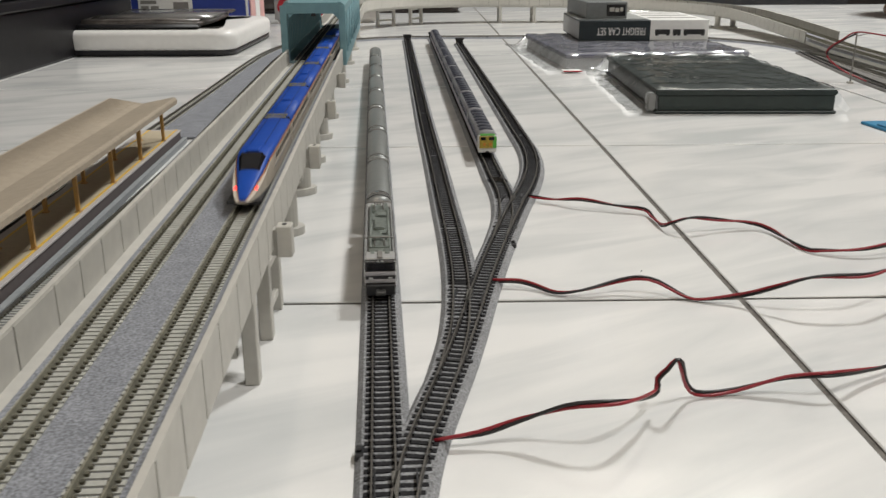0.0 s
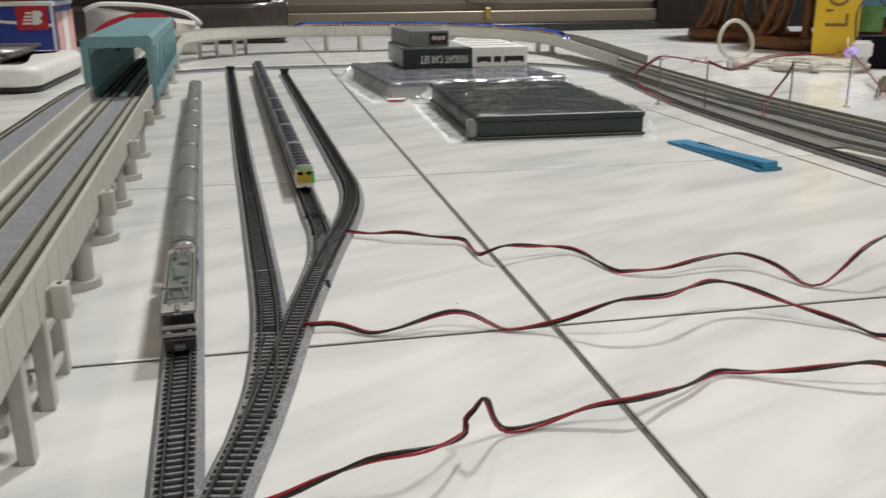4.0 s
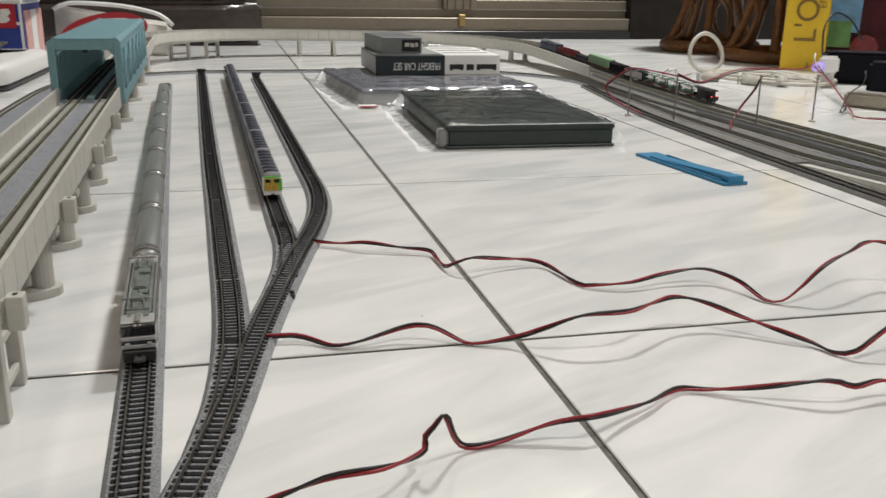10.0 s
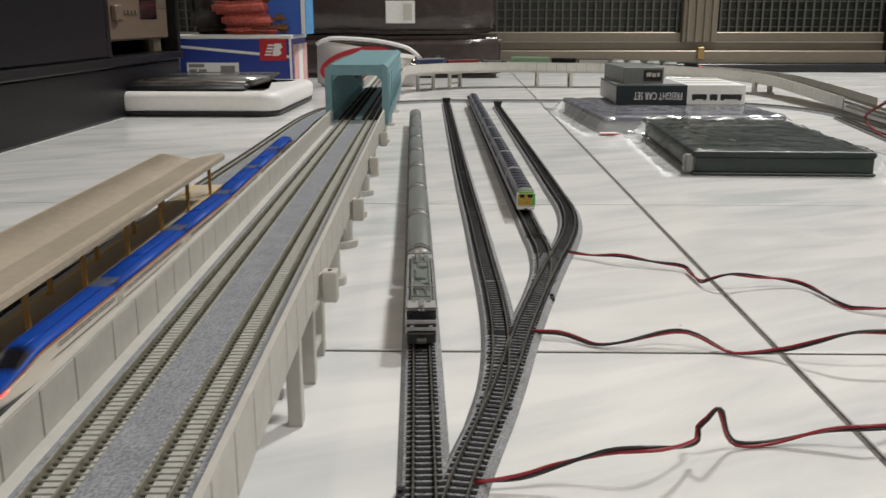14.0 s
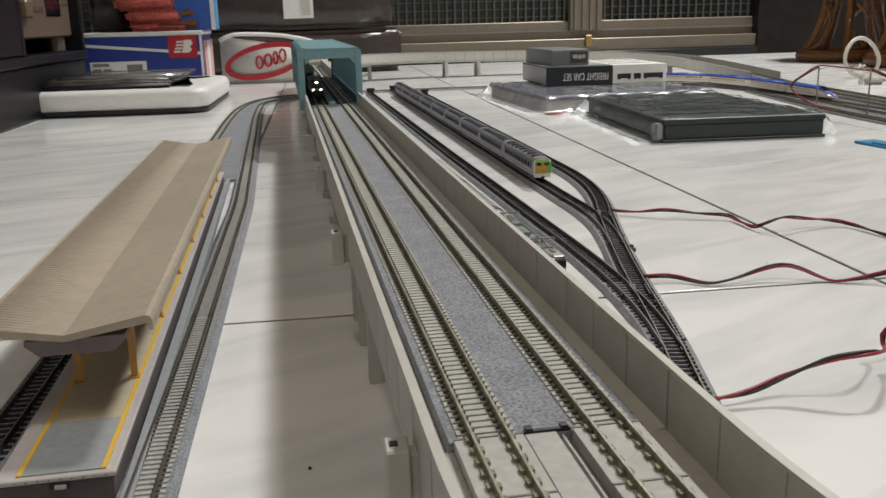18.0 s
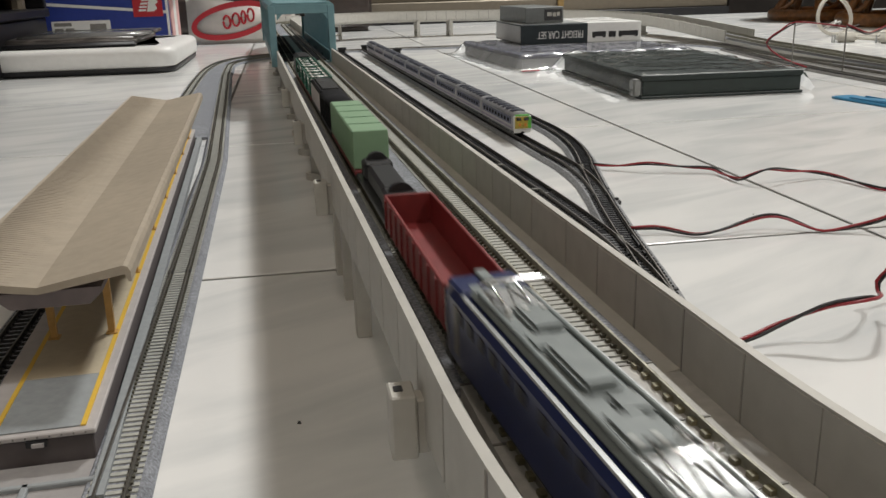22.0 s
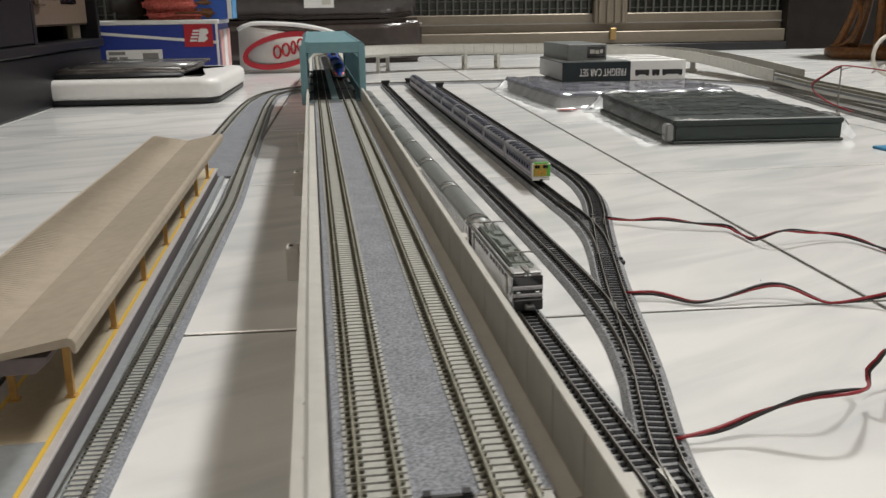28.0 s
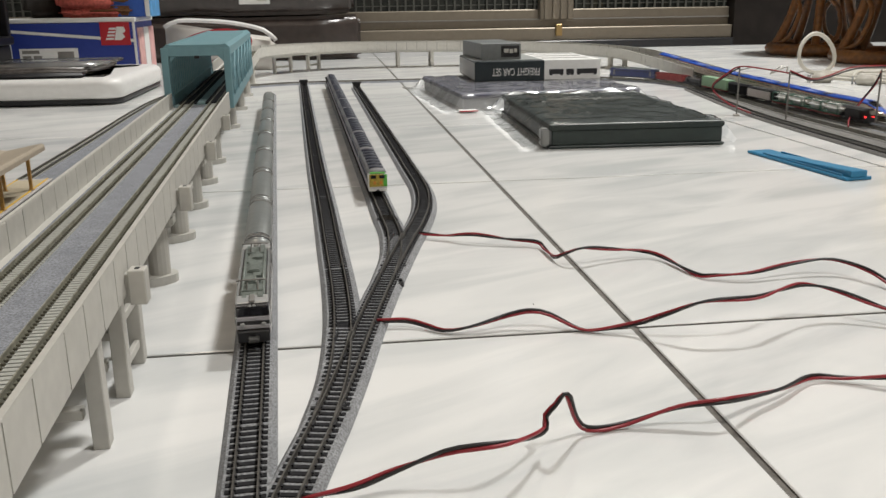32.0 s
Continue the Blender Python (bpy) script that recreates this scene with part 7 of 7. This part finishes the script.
    leads = [
        (M_WIRE_R, [(0.505, 0.885, 0.006), (0.478, 0.925, 0.022), (0.462, 0.945, 0.045), (0.478, 0.925, 0.068), (0.490, 0.907, 0.080), (0.515, 0.870, 0.078), (0.536, 0.831, 0.074)]),
        (M_WIRE_B, [(0.507, 0.887, 0.006), (0.481, 0.928, 0.020), (0.466, 0.950, 0.043), (0.482, 0.930, 0.066), (0.491, 0.909, 0.078)]),
        (M_WIRE_R, [(0.536, 0.831, 0.078), (0.575, 0.835, 0.064), (0.64, 0.90, 0.062), (0.72, 0.97, 0.068), (0.80, 1.03, 0.066), (0.92, 1.06, 0.062), (1.02, 1.16, 0.062), (1.08, 1.24, 0.058)]),
        (M_WIRE_B, [(0.537, 0.833, 0.076), (0.58, 0.845, 0.061), (0.645, 0.91, 0.058), (0.74, 0.99, 0.064), (0.83, 1.05, 0.062), (0.95, 1.10, 0.058), (1.07, 1.25, 0.056)]),
        (M_WIRE_R, [(0.632, 0.745, 0.082), (0.628, 0.750, 0.062), (0.615, 0.760, 0.036), (0.590, 0.745, 0.014), (0.570, 0.715, 0.006)]),
        (M_WIRE_B, [(0.632, 0.745, 0.080), (0.625, 0.752, 0.058), (0.612, 0.762, 0.032), (0.588, 0.742, 0.012)]),
        (M_WIRE_R, [(1.08, 1.24, 0.050), (1.03, 1.12, 0.034), (0.96, 0.98, 0.016), (0.90, 0.87, 0.006), (0.86, 0.80, 0.006), (0.898, 0.750, 0.008), (0.96, 0.79, 0.010), (1.02, 0.84, 0.012), (1.06, 0.815, 0.030), (1.075, 0.80, 0.042), (1.075, 0.76, 0.034), (1.05, 0.71, 0.012), (1.0, 0.69, 0.006)]),
        (M_WIRE_B, [(1.09, 1.24, 0.050), (1.02, 1.08, 0.020), (0.935, 0.93, 0.008), (0.87, 0.86, 0.006), (0.93, 0.92, 0.030), (1.02, 1.00, 0.040), (1.07, 1.06, 0.056), (1.10, 1.10, 0.050)]),
        (M_WIRE_B, [(0.87, 0.79, 0.006), (0.93, 0.76, 0.007), (1.00, 0.80, 0.008), (1.08, 0.82, 0.008), (1.12, 0.80, 0.012), (1.06, 0.73, 0.006), (0.99, 0.68, 0.006), (1.00, 0.64, 0.006), (1.10, 0.68, 0.016), (1.19, 0.76, 0.050), (1.20, 0.78, 0.060)]),
        (M_WIRE_B, [(1.13, 1.28, 0.055), (1.145, 1.31, 0.09), (1.16, 1.33, 0.135), (1.20, 1.35, 0.160), (1.26, 1.37, 0.140), (1.31, 1.39, 0.095)]),
        (M_WIRE_W, [(0.53, 0.86, 0.074), (0.545, 0.875, 0.082), (0.54, 0.90, 0.068), (0.56, 0.885, 0.080), (0.575, 0.91, 0.068), (0.59, 0.87, 0.062)]),
        (M_WIRE_W, [(1.075, 1.235, 0.078), (1.07, 1.225, 0.060), (1.085, 1.22, 0.050), (1.065, 1.215, 0.040), (1.09, 1.23, 0.034)]),
    ]
    for k, (mm, pts) in enumerate(leads):
        tagged(part("loose_lead", tube(smooth_line(pts, 0.008), 0.0013 if k != 9 else 0.0022, 6), mm), "loose thin electrical lead strung by the tracks", "cable", "loose leads")
    # parapet wall beginning beside the inner track
    wl = thing("viaduct_end_section", "beige panelled viaduct section standing beside the inner tracks", "model viaduct", Matrix.Translation((0.565, 0.235, 0)))
    # a solid wedge carries both lines up from the floor between the parapets
    vs, fs = [], []
    for k, (y, z) in enumerate(((0.240, 0.0006), (0.135, 0.0058), (0.004, 0.0130), (-0.135, 0.0165), (-0.535, 0.0220))):
        grow = (0.0, 0.5, 1.0, 1.0, 1.0)[k]
        xl, xr = -0.0415 - 0.0045 * (k == 2), 0.050 - 0.0245 * grow
        if k > 2:
            xl, xr = -0.0395, 0.0235
        vs += [Vector((xl, y, 0.0002)), Vector((xr, y, 0.0002)), Vector((xr, y, z)), Vector((xl, y, z))]
        if k:
            a = 4 * (k - 1)
            fs += [(a + q, a + (q + 1) % 4, a + 4 + (q + 1) % 4, a + 4 + q) for q in range(4)]
    fs += [(0, 1, 2, 3), (16, 19, 18, 17)]
    listed("ramp_deck", vs, fs, M_VIA, wl)
    part("end_post", box(-0.0530, -0.0435, -0.006, 0.004, 0.0, 0.0165, 0.001), M_VIA, wl)
    for sx in (-1, 1):
        part("parapet", box(sx * 0.034 - 0.0012 - 0.008, sx * 0.034 + 0.0012 - 0.008, -0.55, 0.0, 0.0, 0.030, 0.0005), M_VIA, wl)
        for k in range(17):
            part("panel", box(sx * 0.034 - 0.0019 - 0.008, sx * 0.034 + 0.0019 - 0.008, -0.0305 - 0.031 * k, -0.0005 - 0.031 * k, 0.0, 0.0305, 0.0003), M_VIA, wl)


def build_specks():
    for x, y, r in ((-0.371, -0.189, 0.0009), (0.02, -0.21, 0.0006), (-0.05, 0.05, 0.0005)):
        tagged(part("crumb", cyl(r, 0.0, r, 7, r2=r * 0.6, x=x, y=y), M_BLACK), "tiny dark crumb lying on the tiles", "crumb", "crumbs")


def build_lamps():
    # assumed housings, all out of view; the third belongs to the added fill
    for x, y, sx, sy in ((1.40, 2.35, 0.40, 0.45), (1.32, -0.75, 0.40, 0.45), (-0.9, -1.6, 0.30, 0.9)):
        th = thing("ceiling_lamp", "white ceiling lamp fixture, assumed and out of view", "lamp", Matrix.Translation((x, y, CEIL)))
        part("housing", box(-sx / 2 - 0.02, sx / 2 + 0.02, -sy / 2 - 0.02, sy / 2 + 0.02, -0.06, 0.0, 0.005), M_WHITE, th)


build_room()
build_lamps()
build_specks()
build_viaduct()
build_piers()
build_bridge()
build_platform()
build_tracks()
build_plates()
build_boxes()
build_wires()
build_left()
build_right()
FREIGHT_CARS, BLUE_CARS = build_trains()


def motions():
    times = [k * 0.2 for k in range(161)]
    for cars, line, table in ((FREIGHT_CARS, FREIGHT, FREIGHT_S), (BLUE_CARS, BLUE, BLUE_S)):
        for th, ds, half in cars:
            walk(th, [(t, riding(line, pace(table, t) + ds, 0.0, False, half)) for t in times])


motions()
